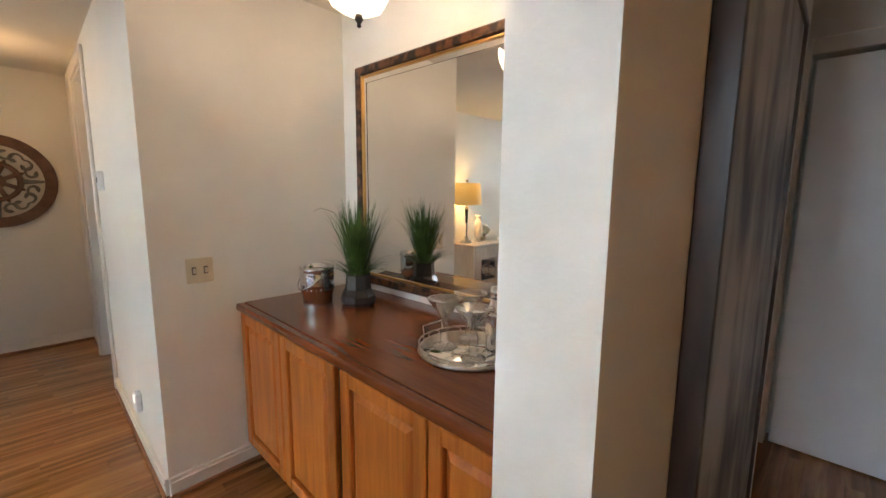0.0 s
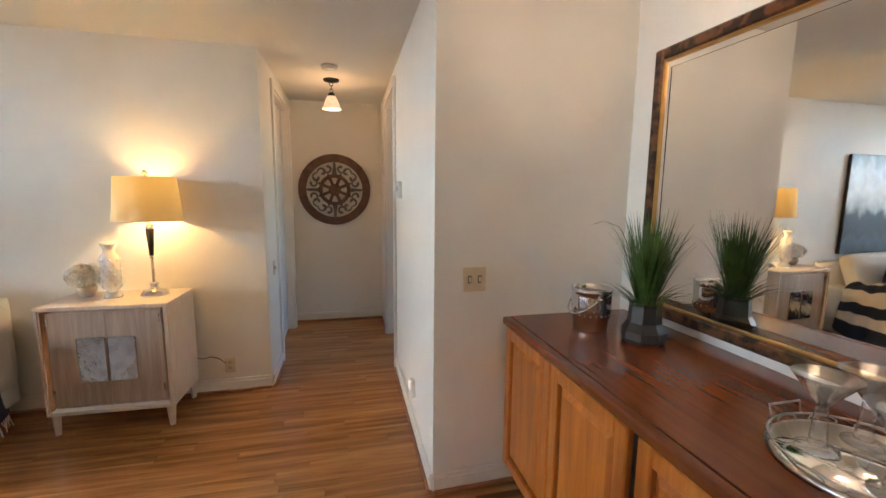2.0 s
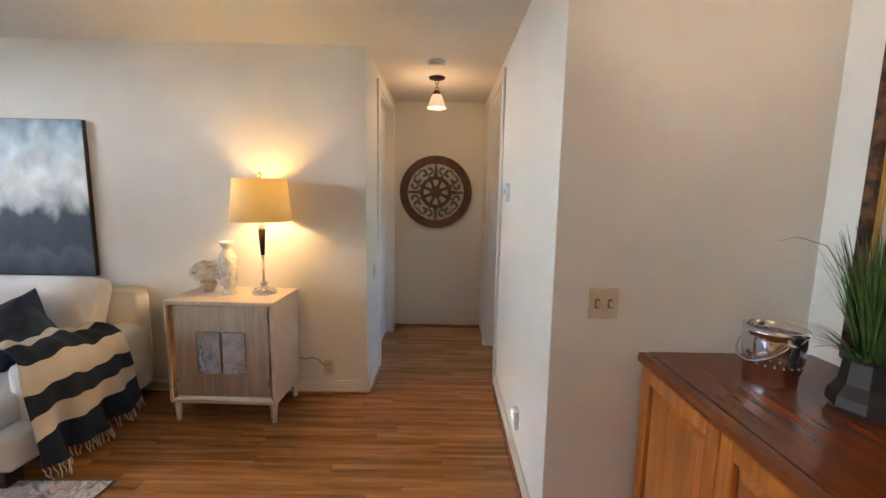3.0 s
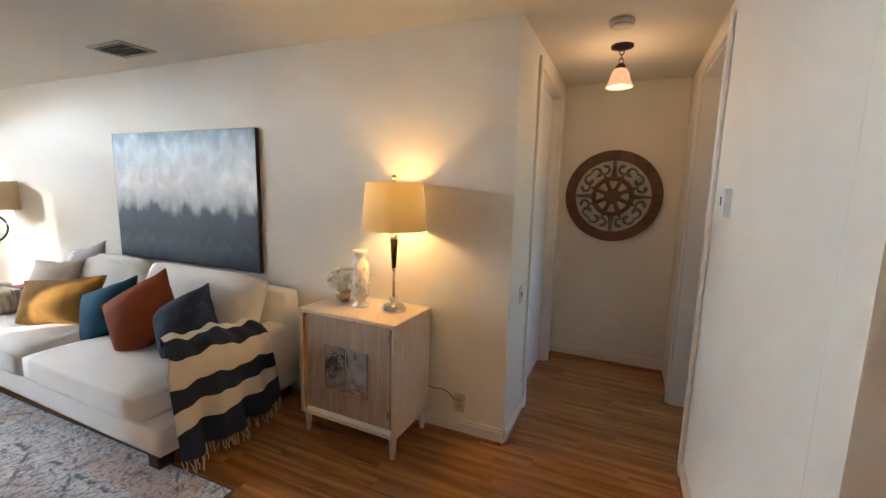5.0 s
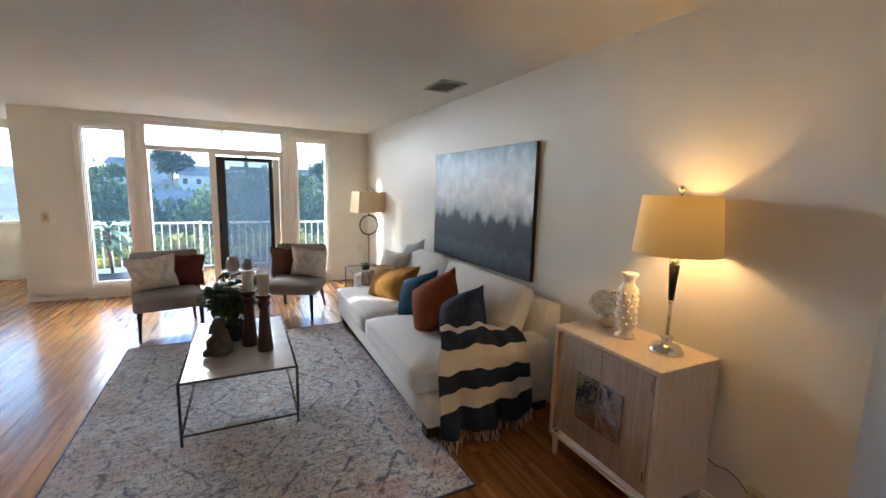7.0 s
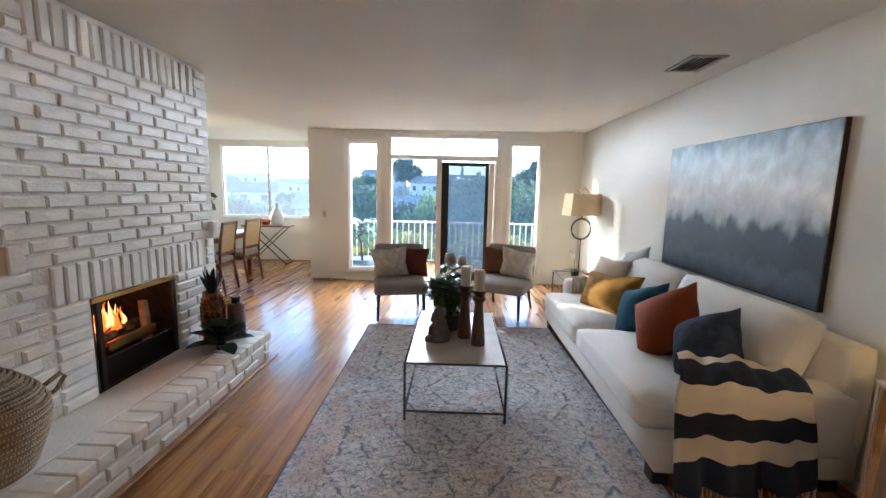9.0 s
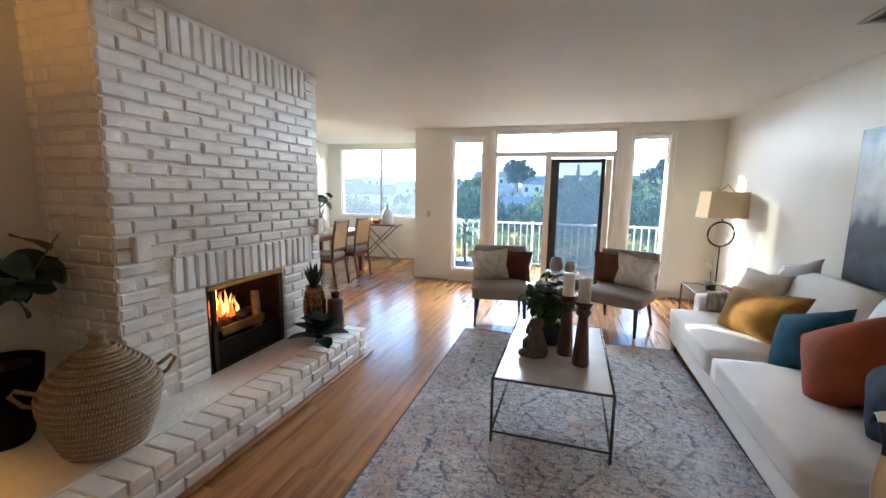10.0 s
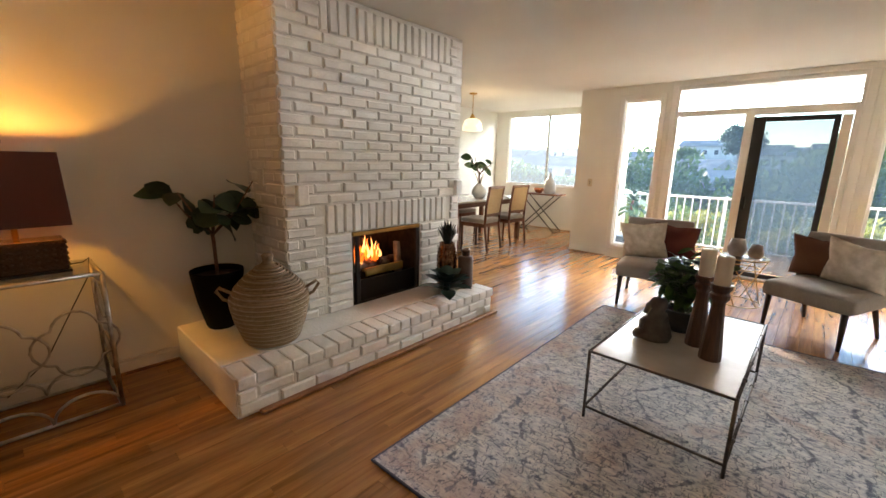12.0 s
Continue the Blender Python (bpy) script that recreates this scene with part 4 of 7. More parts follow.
# ---- mirror ----
mx0, mx1, mz0, mz1, my = -2.575, -1.0, 0.918, 2.115, NY - 0.003
mir = thing("wall_mirror", "large mirror in a mottled dark bronze frame", "mirror")
M["burl"] = mat("mottled_bronze", (0.03, 0.018, 0.012), 0.3, metal=0.4, colour2=(0.16, 0.07, 0.03), scale=22, coat=0.4, spread=(0.4, 0.6))
part("frame", rect_frame(mx0, mx1, mz0, mz1, 0.05, my - 0.03, my, 0.008), M["burl"], mir)
part("inner_bead", rect_frame(mx0 + 0.05, mx1 - 0.05, mz0 + 0.05, mz1 - 0.05, 0.012, my - 0.024, my - 0.005, 0.003), M["brass"], mir)
part("mirror_pane", box(mx0 + 0.06, mx1 - 0.06, my - 0.014, my - 0.008, mz0 + 0.06, mz1 - 0.06), M["mirror"], mir)
bv = bmesh.new()
gx0, gx1, gz0, gz1 = mx0 + 0.06, mx1 - 0.06, mz0 + 0.06, mz1 - 0.06
o = [bv.verts.new((x, my - 0.0145, z)) for x, z in ((gx0, gz0), (gx1, gz0), (gx1, gz1), (gx0, gz1))]
q = [bv.verts.new((x, my - 0.0165, z)) for x, z in ((gx0 + .03, gz0 + .03), (gx1 - .03, gz0 + .03), (gx1 - .03, gz1 - .03), (gx0 + .03, gz1 - .03))]
for j in range(4):
    bv.faces.new((o[j], o[(j + 1) % 4], q[(j + 1) % 4], q[j]))
finish(bv)
part("bevel", bv, M["mirror"], mir)

mir.matrix_world = Matrix.Translation((-1.79, NY, 0)) @ Matrix.Rotation(radians(1.52), 4, "Z") @ Matrix.Translation((1.79, -NY, 0))

# ---- painting over the sofa ----
def painting_material():
    m = mat("abstract_canvas", (0.3, 0.35, 0.4), 0.55, bump=0.3, bump_scale=40)
    nodes, links = m.node_tree.nodes, m.node_tree.links
    co = nodes["Texture Coordinate"].outputs["Object"]
    sep = nodes.new("ShaderNodeSeparateXYZ")
    links.new(co, sep.inputs[0])
    n = nodes.new("ShaderNodeTexNoise")
    n.inputs["Scale"].default_value, n.inputs["Detail"].default_value = 3.0, 8
    mp = nodes.new("ShaderNodeMapping")
    mp.inputs["Scale"].default_value = (1, 2.6, 1.3)
    links.new(co, mp.inputs[0])
    links.new(mp.outputs[0], n.inputs["Vector"])
    ma = nodes.new("ShaderNodeMath")
    ma.operation = "MULTIPLY_ADD"
    ma.inputs[1].default_value = 0.32
    links.new(n.outputs["Fac"], ma.inputs[0])
    links.new(sep.outputs["Z"], ma.inputs[2])
    mr = nodes.new("ShaderNodeMapRange")
    mr.inputs["From Min"].default_value, mr.inputs["From Max"].default_value = 1.04, 2.09
    links.new(ma.outputs[0], mr.inputs["Value"])
    r = nodes.new("ShaderNodeValToRGB")
    stops = [(0.0, (0.018, 0.026, 0.048)), (0.14, (0.05, 0.075, 0.12)), (0.20, (0.022, 0.034, 0.06)), (0.38, (0.04, 0.06, 0.10)), (0.46, (0.50, 0.57, 0.62)), (0.60, (0.82, 0.86, 0.87)), (0.86, (0.60, 0.72, 0.79)), (1.0, (0.20, 0.32, 0.43))]
    while len(r.color_ramp.elements) < len(stops):
        r.color_ramp.elements.new(0.5)
    for e, (p, c) in zip(r.color_ramp.elements, stops):
        e.position, e.color = p, (*c, 1)
    links.new(mr.outputs[0], r.inputs[0])
    brush = nodes.new("ShaderNodeTexNoise")
    brush.inputs["Scale"].default_value, brush.inputs["Detail"].default_value, brush.inputs["Distortion"].default_value = 7, 9, 0.6
    links.new(co, brush.inputs["Vector"])
    dab = nodes.new("ShaderNodeMapRange")
    dab.inputs["From Min"].default_value, dab.inputs["From Max"].default_value = 0.3, 0.7
    dab.inputs["To Min"].default_value, dab.inputs["To Max"].default_value = 0.78, 1.16
    links.new(brush.outputs["Fac"], dab.inputs["Value"])
    tone = nodes.new("ShaderNodeVectorMath")
    tone.operation = "SCALE"
    links.new(r.outputs[0], tone.inputs[0])
    links.new(dab.outputs[0], tone.inputs["Scale"])
    links.new(tone.outputs[0], nodes["Principled BSDF"].inputs["Base Color"])
    return m


M["canvas"] = painting_material()
pic = thing("wall_painting", "large blue and white abstract canvas above the sofa", "painting")
pm = Matrix.Translation((-3.985, -1.76, 0)) @ pose(0, 0, 0, 0, 0, 1.2)
ob = part("canvas", box(0.0, 0.045, -0.835, 0.835, 0.87, 1.92, 0.004), M["canvas"], pic)
ob.matrix_basis = pm
ob = part("edge", rect_frame(-0.838, 0.838, 0.867, 1.923, 0.003, 0.001, 0.043, 0), M["dark_wood"], pic, "black painted canvas edge")
ob.matrix_basis = pm @ Matrix(((0, 1, 0, 0), (1, 0, 0, 0), (0, 0, 1, 0), (0, 0, 0, 1)))

# ---- soft things on the sofa ----
def pillow(name, w, h, t, colour, colour2, at, rx, rz, ry=0.0, label="", rough=0.9, scale=5, seam=True, group="", bump=0.2):
    th = thing(name, label, "pillow", at, 0, group)
    th.matrix_world = pose(*at, 0, 0, rz) @ pose(0, 0, 0, rx, 0, 0) @ pose(0, 0, 0, 0, 0, ry)
    m = mat(name + "_cloth", colour, rough, colour2=colour2, scale=scale, bump=bump, bump_scale=26, spread=(0.3, 0.7))
    part("cover", cushion(w, h, t * 1.25, 0.62, 16, ears=0.15), m, th)
    if seam:
        a, b = w / 2, h / 2
        pts = []
        for k in range(40):
            u = k / 10
            e = [(-1 + 2 * (u % 1), -1), (1, -1 + 2 * (u % 1)), (1 - 2 * (u % 1), 1), (-1, 1 - 2 * (u % 1))][int(u)]
            mm = max(abs(e[0]), abs(e[1]))
            pull = 1 - 0.15 * (1 - abs(e[0] * e[1]) ** 0.8)
            pts.append((e[0] * a * pull, e[1] * b * pull, 0))
        part("piping", tube(pts, 0.004, 5, closed=True), m, th)
    return th


pillow("throw_pillow", 0.64, 0.38, 0.22, (0.26, 0.125, 0.014), (0.40, 0.215, 0.032), (-3.34, -2.32, 0.605), 64, 112, 6, "mustard velvet lumbar pillow leaning on the sofa", scale=9)
pillow("throw_pillow", 0.42, 0.42, 0.20, (0.008, 0.065, 0.12), (0.02, 0.11, 0.19), (-3.40, -1.80, 0.60), 58, 108, 24, "teal velvet pillow tucked between two others", scale=7)
pillow("throw_pillow", 0.47, 0.47, 0.25, (0.20, 0.040, 0.009), (0.27, 0.058, 0.014), (-3.36, -1.33, 0.65), 60, 108, 37, "rust orange cotton pillow on the sofa seat")
pillow("throw_pillow", 0.40, 0.40, 0.25, (0.018, 0.028, 0.055), (0.055, 0.078, 0.125), (-3.41, -0.97, 0.635), 56, 104, 36, "crushed navy velvet pillow beside the throw", scale=11, bump=0.7)
pillow("throw_pillow", 0.50, 0.42, 0.16, (0.52, 0.46, 0.40), (0.60, 0.54, 0.47), (-3.50, -2.80, 0.66), 66, 104, 4, "pale taupe linen pillow at the sofa end")
pillow("throw_pillow", 0.46, 0.46, 0.15, (0.40, 0.40, 0.42), (0.50, 0.49, 0.49), (-3.70, -2.72, 0.74), 72, 92, 16, "grey patterned pillow behind a taupe one")
bol = part("bolster", lathe([(0, -0.11), (0.085, -0.105), (0.095, 0), (0.085, 0.105), (0, 0.11)], 18), mat("striped_bolster", (0.55, 0.47, 0.36), 0.9, colour2=(0.2, 0.16, 0.12), scale=40, stretch=(0.2, 0.2, 2)), None)
tagged(bol, "small striped woven bolster on the sofa arm", "pillow")
bol.matrix_world = pose(-3.30, -2.95, 0.535, 90, 0, 80)

# throw blanket over the near arm
def throw_blanket():
    path = [(-0.86, 0.56), (-0.835, 0.585), (-0.80, 0.615), (-0.74, 0.655), (-0.66, 0.645), (-0.60, 0.63), (-0.555, 0.60), (-0.525, 0.53), (-0.515, 0.45), (-0.508, 0.36), (-0.503, 0.26), (-0.49, 0.16), (-0.475, 0.075)]
    n, mseg = 46, 4
    fine = []
    for (a, b), (c, d) in zip(path, path[1:]):
        for q in range(mseg):
            t = q / mseg
            fine.append((a + (c - a) * t, b + (d - b) * t))
    fine.append(path[-1])
    dist = [0.0]
    for (a, b), (c, d) in zip(fine, fine[1:]):
        dist.append(dist[-1] + math.hypot(c - a, d - b))
    total = dist[-1]
    bm = bmesh.new()
    uv = bm.loops.layers.uv.new("stripe")
    grid = []
    for j, (y, z) in enumerate(fine):
        v = dist[j] / total
        row = []
        for i in range(n + 1):
            u = i / n
            hang = max(0.0, (v - 0.45) / 0.55)
            x = -3.17 + 0.18 * min(1.0, v * 2.0) - (0.50 + 0.13 * min(1.0, v * 2.0)) * u - 0.05 * v * u
            fold = (math.sin(u * 17 + 1.6 * math.sin(v * 3)) * 0.5 + math.sin(u * 31 + 2 + 2 * v) * 0.3) * (0.014 + 0.044 * hang)
            sag = 0.05 * u * u * (1 - hang)
            low = (0.02 * math.sin(u * 5 + 1) + 0.10 * u * u) * hang
            row.append(bm.verts.new((x, y + 0.02 + fold * (0.15 + hang) + 0.03 * hang, z + 0.02 - sag + low + (0.014 * math.sin(u * 13 + v * 6) + 0.007 * math.sin(u * 31 - v * 9)) * (1 - hang))))
        grid.append(row)
    for j in range(len(fine) - 1):
        for i in range(n):
            f = bm.faces.new((grid[j][i], grid[j][i + 1], grid[j + 1][i + 1], grid[j + 1][i]))
            f.smooth = True
            for loop, (a, b) in zip(f.loops, ((j, i), (j, i + 1), (j + 1, i + 1), (j + 1, i))):
                loop[uv].uv = (b / n, dist[a] / total)
    ends = [(grid[-1][i].co.copy()) for i in range(n + 1)]
    return bm, ends


def stripe_material():
    m = mat("striped_wool", (0.66, 0.58, 0.47), 0.95, bump=0.4, bump_scale=180)
    nodes, links = m.node_tree.nodes, m.node_tree.links
    uv = nodes.new("ShaderNodeUVMap")
    uv.uv_map = "stripe"
    sep = nodes.new("ShaderNodeSeparateXYZ")
    links.new(uv.outputs[0], sep.inputs[0])
    nz = nodes.new("ShaderNodeTexNoise")
    nz.inputs["Scale"].default_value = 160
    links.new(nodes["Texture Coordinate"].outputs["Object"], nz.inputs["Vector"])
    ma = nodes.new("ShaderNodeMath")
    ma.operation = "MULTIPLY_ADD"
    ma.inputs[1].default_value = 0.007
    links.new(nz.outputs["Fac"], ma.inputs[0])
    links.new(sep.outputs["Y"], ma.inputs[2])
    r = nodes.new("ShaderNodeValToRGB")
    r.color_ramp.interpolation = "CONSTANT"
    navy, cream = (0.018, 0.028, 0.055, 1), (0.70, 0.64, 0.54, 1)
    stops = [(0.0, navy), (0.16, cream), (0.25, navy), (0.41, cream), (0.57, navy), (0.70, cream), (0.83, navy)]
    while len(r.color_ramp.elements) < len(stops):
        r.color_ramp.elements.new(0.5)
    for e, (p, c) in zip(r.color_ramp.elements, stops):
        e.position, e.color = p, c
    links.new(ma.outputs[0], r.inputs[0])
    links.new(r.outputs[0], nodes["Principled BSDF"].inputs["Base Color"])
    return m


bm, ends = throw_blanket()
blanket = thing("throw_blanket", "navy and cream striped wool throw over the sofa arm", "blanket")
cl = part("cloth", bm, stripe_material(), blanket)
cl.modifiers.new("thick", "SOLIDIFY").thickness = 0.006
bm = bmesh.new()
rnd = random.Random(3)
for k in range(46):
    e = ends[k % len(ends)]
    q = [e + Vector((0, 0, 0.004))]
    for s in range(3):
        q.append(q[-1] + Vector((rnd.uniform(-.010, .010), rnd.uniform(-.004, .012), -rnd.uniform(.016, .028))))
    for v in q:
        v.z = max(v.z, 0.008)
    tube(q, 0.0032, 4, bm)
part("fringe", bm, mat("cream_fringe", (0.62, 0.55, 0.46), 0.95), blanket, "cream knotted fringe")

for at, rz, label, c1, c2, off in ((chair_1, 11, "cream pillow with pale embroidered motif on the chair", (0.52, 0.46, 0.36), (0.76, 0.71, 0.62), -0.11), (chair_2, -24, "cream patterned pillow leaning on the chair", (0.54, 0.48, 0.39), (0.76, 0.70, 0.61), -0.14)):
    base = at.matrix_basis.copy()
    pos = base @ Vector((0.12 if at == chair_1 else -0.14, -0.07, 0.61))
    pillow("chair_pillow", 0.43, 0.42, 0.15, c1, c2, tuple(pos), 70, rz, -6 if at == chair_1 else 10, label, scale=16, bump=0.1)
    pos = base @ Vector((-0.16 if at == chair_1 else 0.15, -0.15, 0.61))
    cc2 = ((0.10, 0.022, 0.014), (0.14, 0.033, 0.02)) if at == chair_1 else ((0.10, 0.04, 0.018), (0.14, 0.06, 0.028))
    pillow("chair_pillow", 0.40, 0.38, 0.12, *cc2, tuple(pos), 76, rz + (-8 if at == chair_1 else 6), 3, "dark red velvet pillow on the chair" if at == chair_1 else "brown suede pillow on the chair")

# ---- lamps ----
def cloth_shade(name, colour, glow, power):
    m = mat(name, colour, 0.8, bump=0.15, bump_scale=300)
    b = m.node_tree.nodes["Principled BSDF"]
    b.inputs["Emission Color"].default_value, b.inputs["Emission Strength"].default_value = (*glow, 1), power
    if power:
        nodes, links = m.node_tree.nodes, m.node_tree.links
        sep, lit = nodes.new("ShaderNodeSeparateXYZ"), nodes.new("ShaderNodeMapRange")
        links.new(nodes["Texture Coordinate"].outputs["Object"], sep.inputs[0])
        links.new(sep.outputs["Z"], lit.inputs["Value"])
        lit.inputs["From Min"].default_value, lit.inputs["From Max"].default_value = 0.50, 0.70
        lit.inputs["To Min"].default_value, lit.inputs["To Max"].default_value = power * 0.45, power * 1.1
        links.new(lit.outputs[0], b.inputs["Emission Strength"])
    return m


def drum(r0, r1, z0, z1, steps=36, thick=0.003):
    return lathe([(r0, z0), (r1, z1), (r1 - thick, z1), (r0 - thick, z0), (r0, z0)], steps)


lamp = thing("table_lamp", "chrome table lamp with a lit ivory drum shade", "lamp", (-3.84, 0.30, 0.795))
part("base", lathe([(0, 0), (0.078, 0), (0.078, 0.012), (0.066, 0.022), (0.064, 0.032), (0.03, 0.04), (0.022, 0.06), (0.03, 0.075), (0.012, 0.09), (0, 0.09)], 28), M["chrome"], lamp)
part("stem", lathe([(0.009, 0.085), (0.009, 0.24), (0.013, 0.245), (0.009, 0.255), (0.022, 0.44), (0.022, 0.455), (0.006, 0.46), (0.006, 0.79)], 16), M["chrome"], lamp)
part("collar", lathe([(0.0125, 0.258), (0.0235, 0.43), (0.0225, 0.43)], 16), M["black"], lamp, "black tapered sleeve on the stem")
part("shade", drum(0.19, 0.165, 0.485, 0.755), cloth_shade("lit_shade", (0.70, 0.52, 0.27), (1.0, 0.43, 0.04), 0.030), lamp, "ivory fabric shade glowing amber")
part("finial", lathe([(0, 0.755), (0.006, 0.758), (0.006, 0.77), (0.017, 0.778), (0.019, 0.788), (0.01, 0.80), (0, 0.804)], 14), M["chrome"], lamp)
bm = bmesh.new()
for k in range(3):
    a = 2 * math.pi * k / 3
    tube([(0, 0, 0.752), (0.164 * math.cos(a), 0.164 * math.sin(a), 0.752)], 0.002, 5, bm)
part("spider", bm, M["chrome"], lamp)
part("cord", tube([(-0.16, 0.13, -0.50), (-0.165, 0.2, -0.525), (-0.168, 0.25, -0.515), (-0.168, 0.3, -0.53), (-0.168, 0.345, -0.57)], 0.003, 5), M["iron"], lamp)

fl = thing("floor_lamp", "slim bronze floor lamp with ring and tan rectangular shade", "lamp", (-3.69, -4.42, 0.0), 14)
part("foot", lathe([(0, 0), (0.13, 0), (0.13, 0.012), (0.02, 0.025), (0, 0.025)], 24), M["bronze_frame"], fl)
part("stem", tube([(0, 0, 0.02), (0, 0, 0.86)], 0.008), M["bronze_frame"], fl)
part("ring", tube(ring_path(0, 0, 1.01, 0.15, "xz", 32, 0.95), 0.011, 8, closed=True), M["bronze_frame"], fl, "dark bronze ring")
part("neck", tube([(0, 0, 1.15), (0, 0, 1.51)], 0.007), M["bronze_frame"], fl)
bm = bmesh.new()
lo = [(-.245, -.13), (.245, -.13), (.245, .13), (-.245, .13)]
ring_a = [bm.verts.new((x, y, 1.20)) for x, y in lo]
ring_b = [bm.verts.new((x * .88, y * .88, 1.50)) for x, y in lo]
for k in range(4):
    bm.faces.new((ring_a[k], ring_a[(k + 1) % 4], ring_b[(k + 1) % 4], ring_b[k]))
finish(bm)
sh = part("shade", bm, cloth_shade("tan_shade", (0.72, 0.55, 0.33), (1, 0.7, 0.35), 0.0), fl, "tan linen shade, unlit")
sh.modifiers.new("thick", "SOLIDIFY").thickness = 0.004
part("finial", tube([(-.10, 0, 1.505), (-.05, 0, 1.55), (-.02, 0, 1.59), (0.01, 0, 1.55), (0.06, 0, 1.51), (0.11, 0, 1.56)], 0.006, 6), M["brass"], fl, "gilt branch finial")

blue = thing("ceramic_lamp", "dimpled blue ceramic lamp with off-white drum shade", "lamp", (-1.085, 2.63, 0.876))
prof = [(0, 0), (0.085, 0), (0.098, 0.03), (0.105, 0.12), (0.103, 0.24), (0.088, 0.30), (0.055, 0.335), (0.03, 0.34), (0, 0.34)]
prof = [(r, 0.92 * z) for r, z in prof]
bm = lathe(prof, 40)
for row in range(9):
    zz = 0.03 + row * 0.030
    rr = np.interp(zz, [0.0, 0.028, 0.11, 0.22, 0.276], [0.085, 0.098, 0.105, 0.103, 0.088])
    for k in range(16):
        a = 2 * math.pi * (k + 0.5 * (row % 2)) / 16
        lathe([(0.0, -0.011), (0.012, -0.006), (0.013, 0.0), (0.011, 0.008), (0, 0.011)], 7, bm, (rr * math.cos(a), rr * math.sin(a), zz))
M["blue_glaze"] = mat("blue_glaze", (0.05, 0.13, 0.20), 0.18, colour2=(0.09, 0.19, 0.27), scale=10, coat=0.5)
part("base", bm, M["blue_glaze"], blue, "dimpled blue-grey glazed base")
part("neck", tube([(0, 0, 0.31), (0, 0, 0.42)], 0.01), M["chrome"], blue)
part("shade", drum(0.165, 0.155, 0.315, 0.605), cloth_shade("white_shade", (0.70, 0.63, 0.55), (1, 0.8, 0.6), 0.0), blue, "off-white fabric shade")

M["milk"] = mat("frosted_glass_lit", (0.62, 0.5, 0.38), 0.3, emit=(1.0, 0.74, 0.46), power=0.10)
M["bowl_glass"] = mat("ribbed_bowl_glass", (0.62, 0.5, 0.38), 0.3, emit=(1.0, 0.72, 0.44), power=0.2)
b_nodes, b_links = M["bowl_glass"].node_tree.nodes, M["bowl_glass"].node_tree.links
b_clear, b_mix = b_nodes.new("ShaderNodeBsdfTransparent"), b_nodes.new("ShaderNodeMixShader")
b_clear.inputs[0].default_value = (1.0, 0.93, 0.85, 1)
b_mix.inputs[0].default_value = 0.55
b_links.new(b_clear.outputs[0], b_mix.inputs[1])
b_links.new(b_nodes["Principled BSDF"].outputs[0], b_mix.inputs[2])
b_links.new(b_mix.outputs[0], b_nodes["Material Output"].inputs["Surface"])
M["amber_glass"] = mat("pink_glass_lit", (0.45, 0.25, 0.16), 0.3, emit=(1.0, 0.50, 0.25), power=0.055, colour2=(0.55, 0.34, 0.22), scale=30)
M["milk_dim"] = mat("frosted_glass", (0.85, 0.83, 0.78), 0.3, emit=(1.0, 0.85, 0.6), power=0.05)
hl = thing("hall_pendant_light", "bronze pendant with a lit ribbed bell glass", "lamp", (-4.73, 1.417, H))
part("canopy", lathe([(0, 0), (0.068, 0), (0.066, -0.014), (0.02, -0.026), (0, -0.026)], 24), M["bronze_frame"], hl)
bm = bmesh.new()
for k in range(3):
    tube(ring_path(0, 0, -0.04 - 0.026 * k, 0.013, "xz" if k % 2 else "yz", 12, 1.3), 0.003, 5, bm, closed=True)
part("chain", bm, M["bronze_frame"], hl)
part("socket", lathe([(0.012, -0.105), (0.03, -0.12), (0.035, -0.15), (0.0, -0.15)], 18), M["bronze_frame"], hl)
bell = lathe([(0.034, -0.14), (0.05, -0.165), (0.062, -0.21), (0.08, -0.25), (0.077, -0.25), (0.058, -0.21), (0.046, -0.165), (0.03, -0.14)], 40)
for v in bell.verts:
    a = math.atan2(v.co.y, v.co.x)
    v.co.x *= 1 + 0.03 * math.cos(20 * a)
    v.co.y *= 1 + 0.03 * math.cos(20 * a)
bo = part("bell_glass", bell, M["amber_glass"], hl, "ribbed glass bell, lit")
bo.visible_shadow = False
nl = thing("niche_ceiling_light", "semi-flush light with a lit ribbed glass bowl", "lamp", (-1.82, 2.43, H - 0.045))
part("canopy", lathe([(0, 0.045), (0.075, 0.045), (0.07, 0.025), (0.02, -0.01), (0, -0.01)], 24), M["brass"], nl)
part("stem", tube([(0, 0, -0.02), (0, 0, -0.36)], 0.006), M["brass"], nl)
bowl = lathe([(0.112, -0.22), (0.116, -0.235), (0.11, -0.275), (0.085, -0.325), (0.04, -0.348), (0.0, -0.352), (0.0, -0.347), (0.038, -0.343), (0.08, -0.32), (0.104, -0.272), (0.11, -0.225)], 64)
for v in bowl.verts:
    a = math.atan2(v.co.y, v.co.x)
    k = 1 + 0.05 * math.cos(8 * a) + 0.015 * math.cos(32 * a)
    v.co.x *= k
    v.co.y *= k
    if v.co.z > -0.24:
        v.co.z += 0.012 * math.cos(8 * a)
part("bowl", bowl, M["bowl_glass"], nl, "scalloped ribbed glass bowl, lit")
part("finial", lathe([(0, -0.345), (0.012, -0.35), (0.016, -0.365), (0.006, -0.38), (0.008, -0.388), (0, -0.395)], 14), M["bronze_frame"], nl)
pd = thing("dining_pendant", "brass pendant with a white glass bowl shade", "lamp", (1.95, -4.5, H))
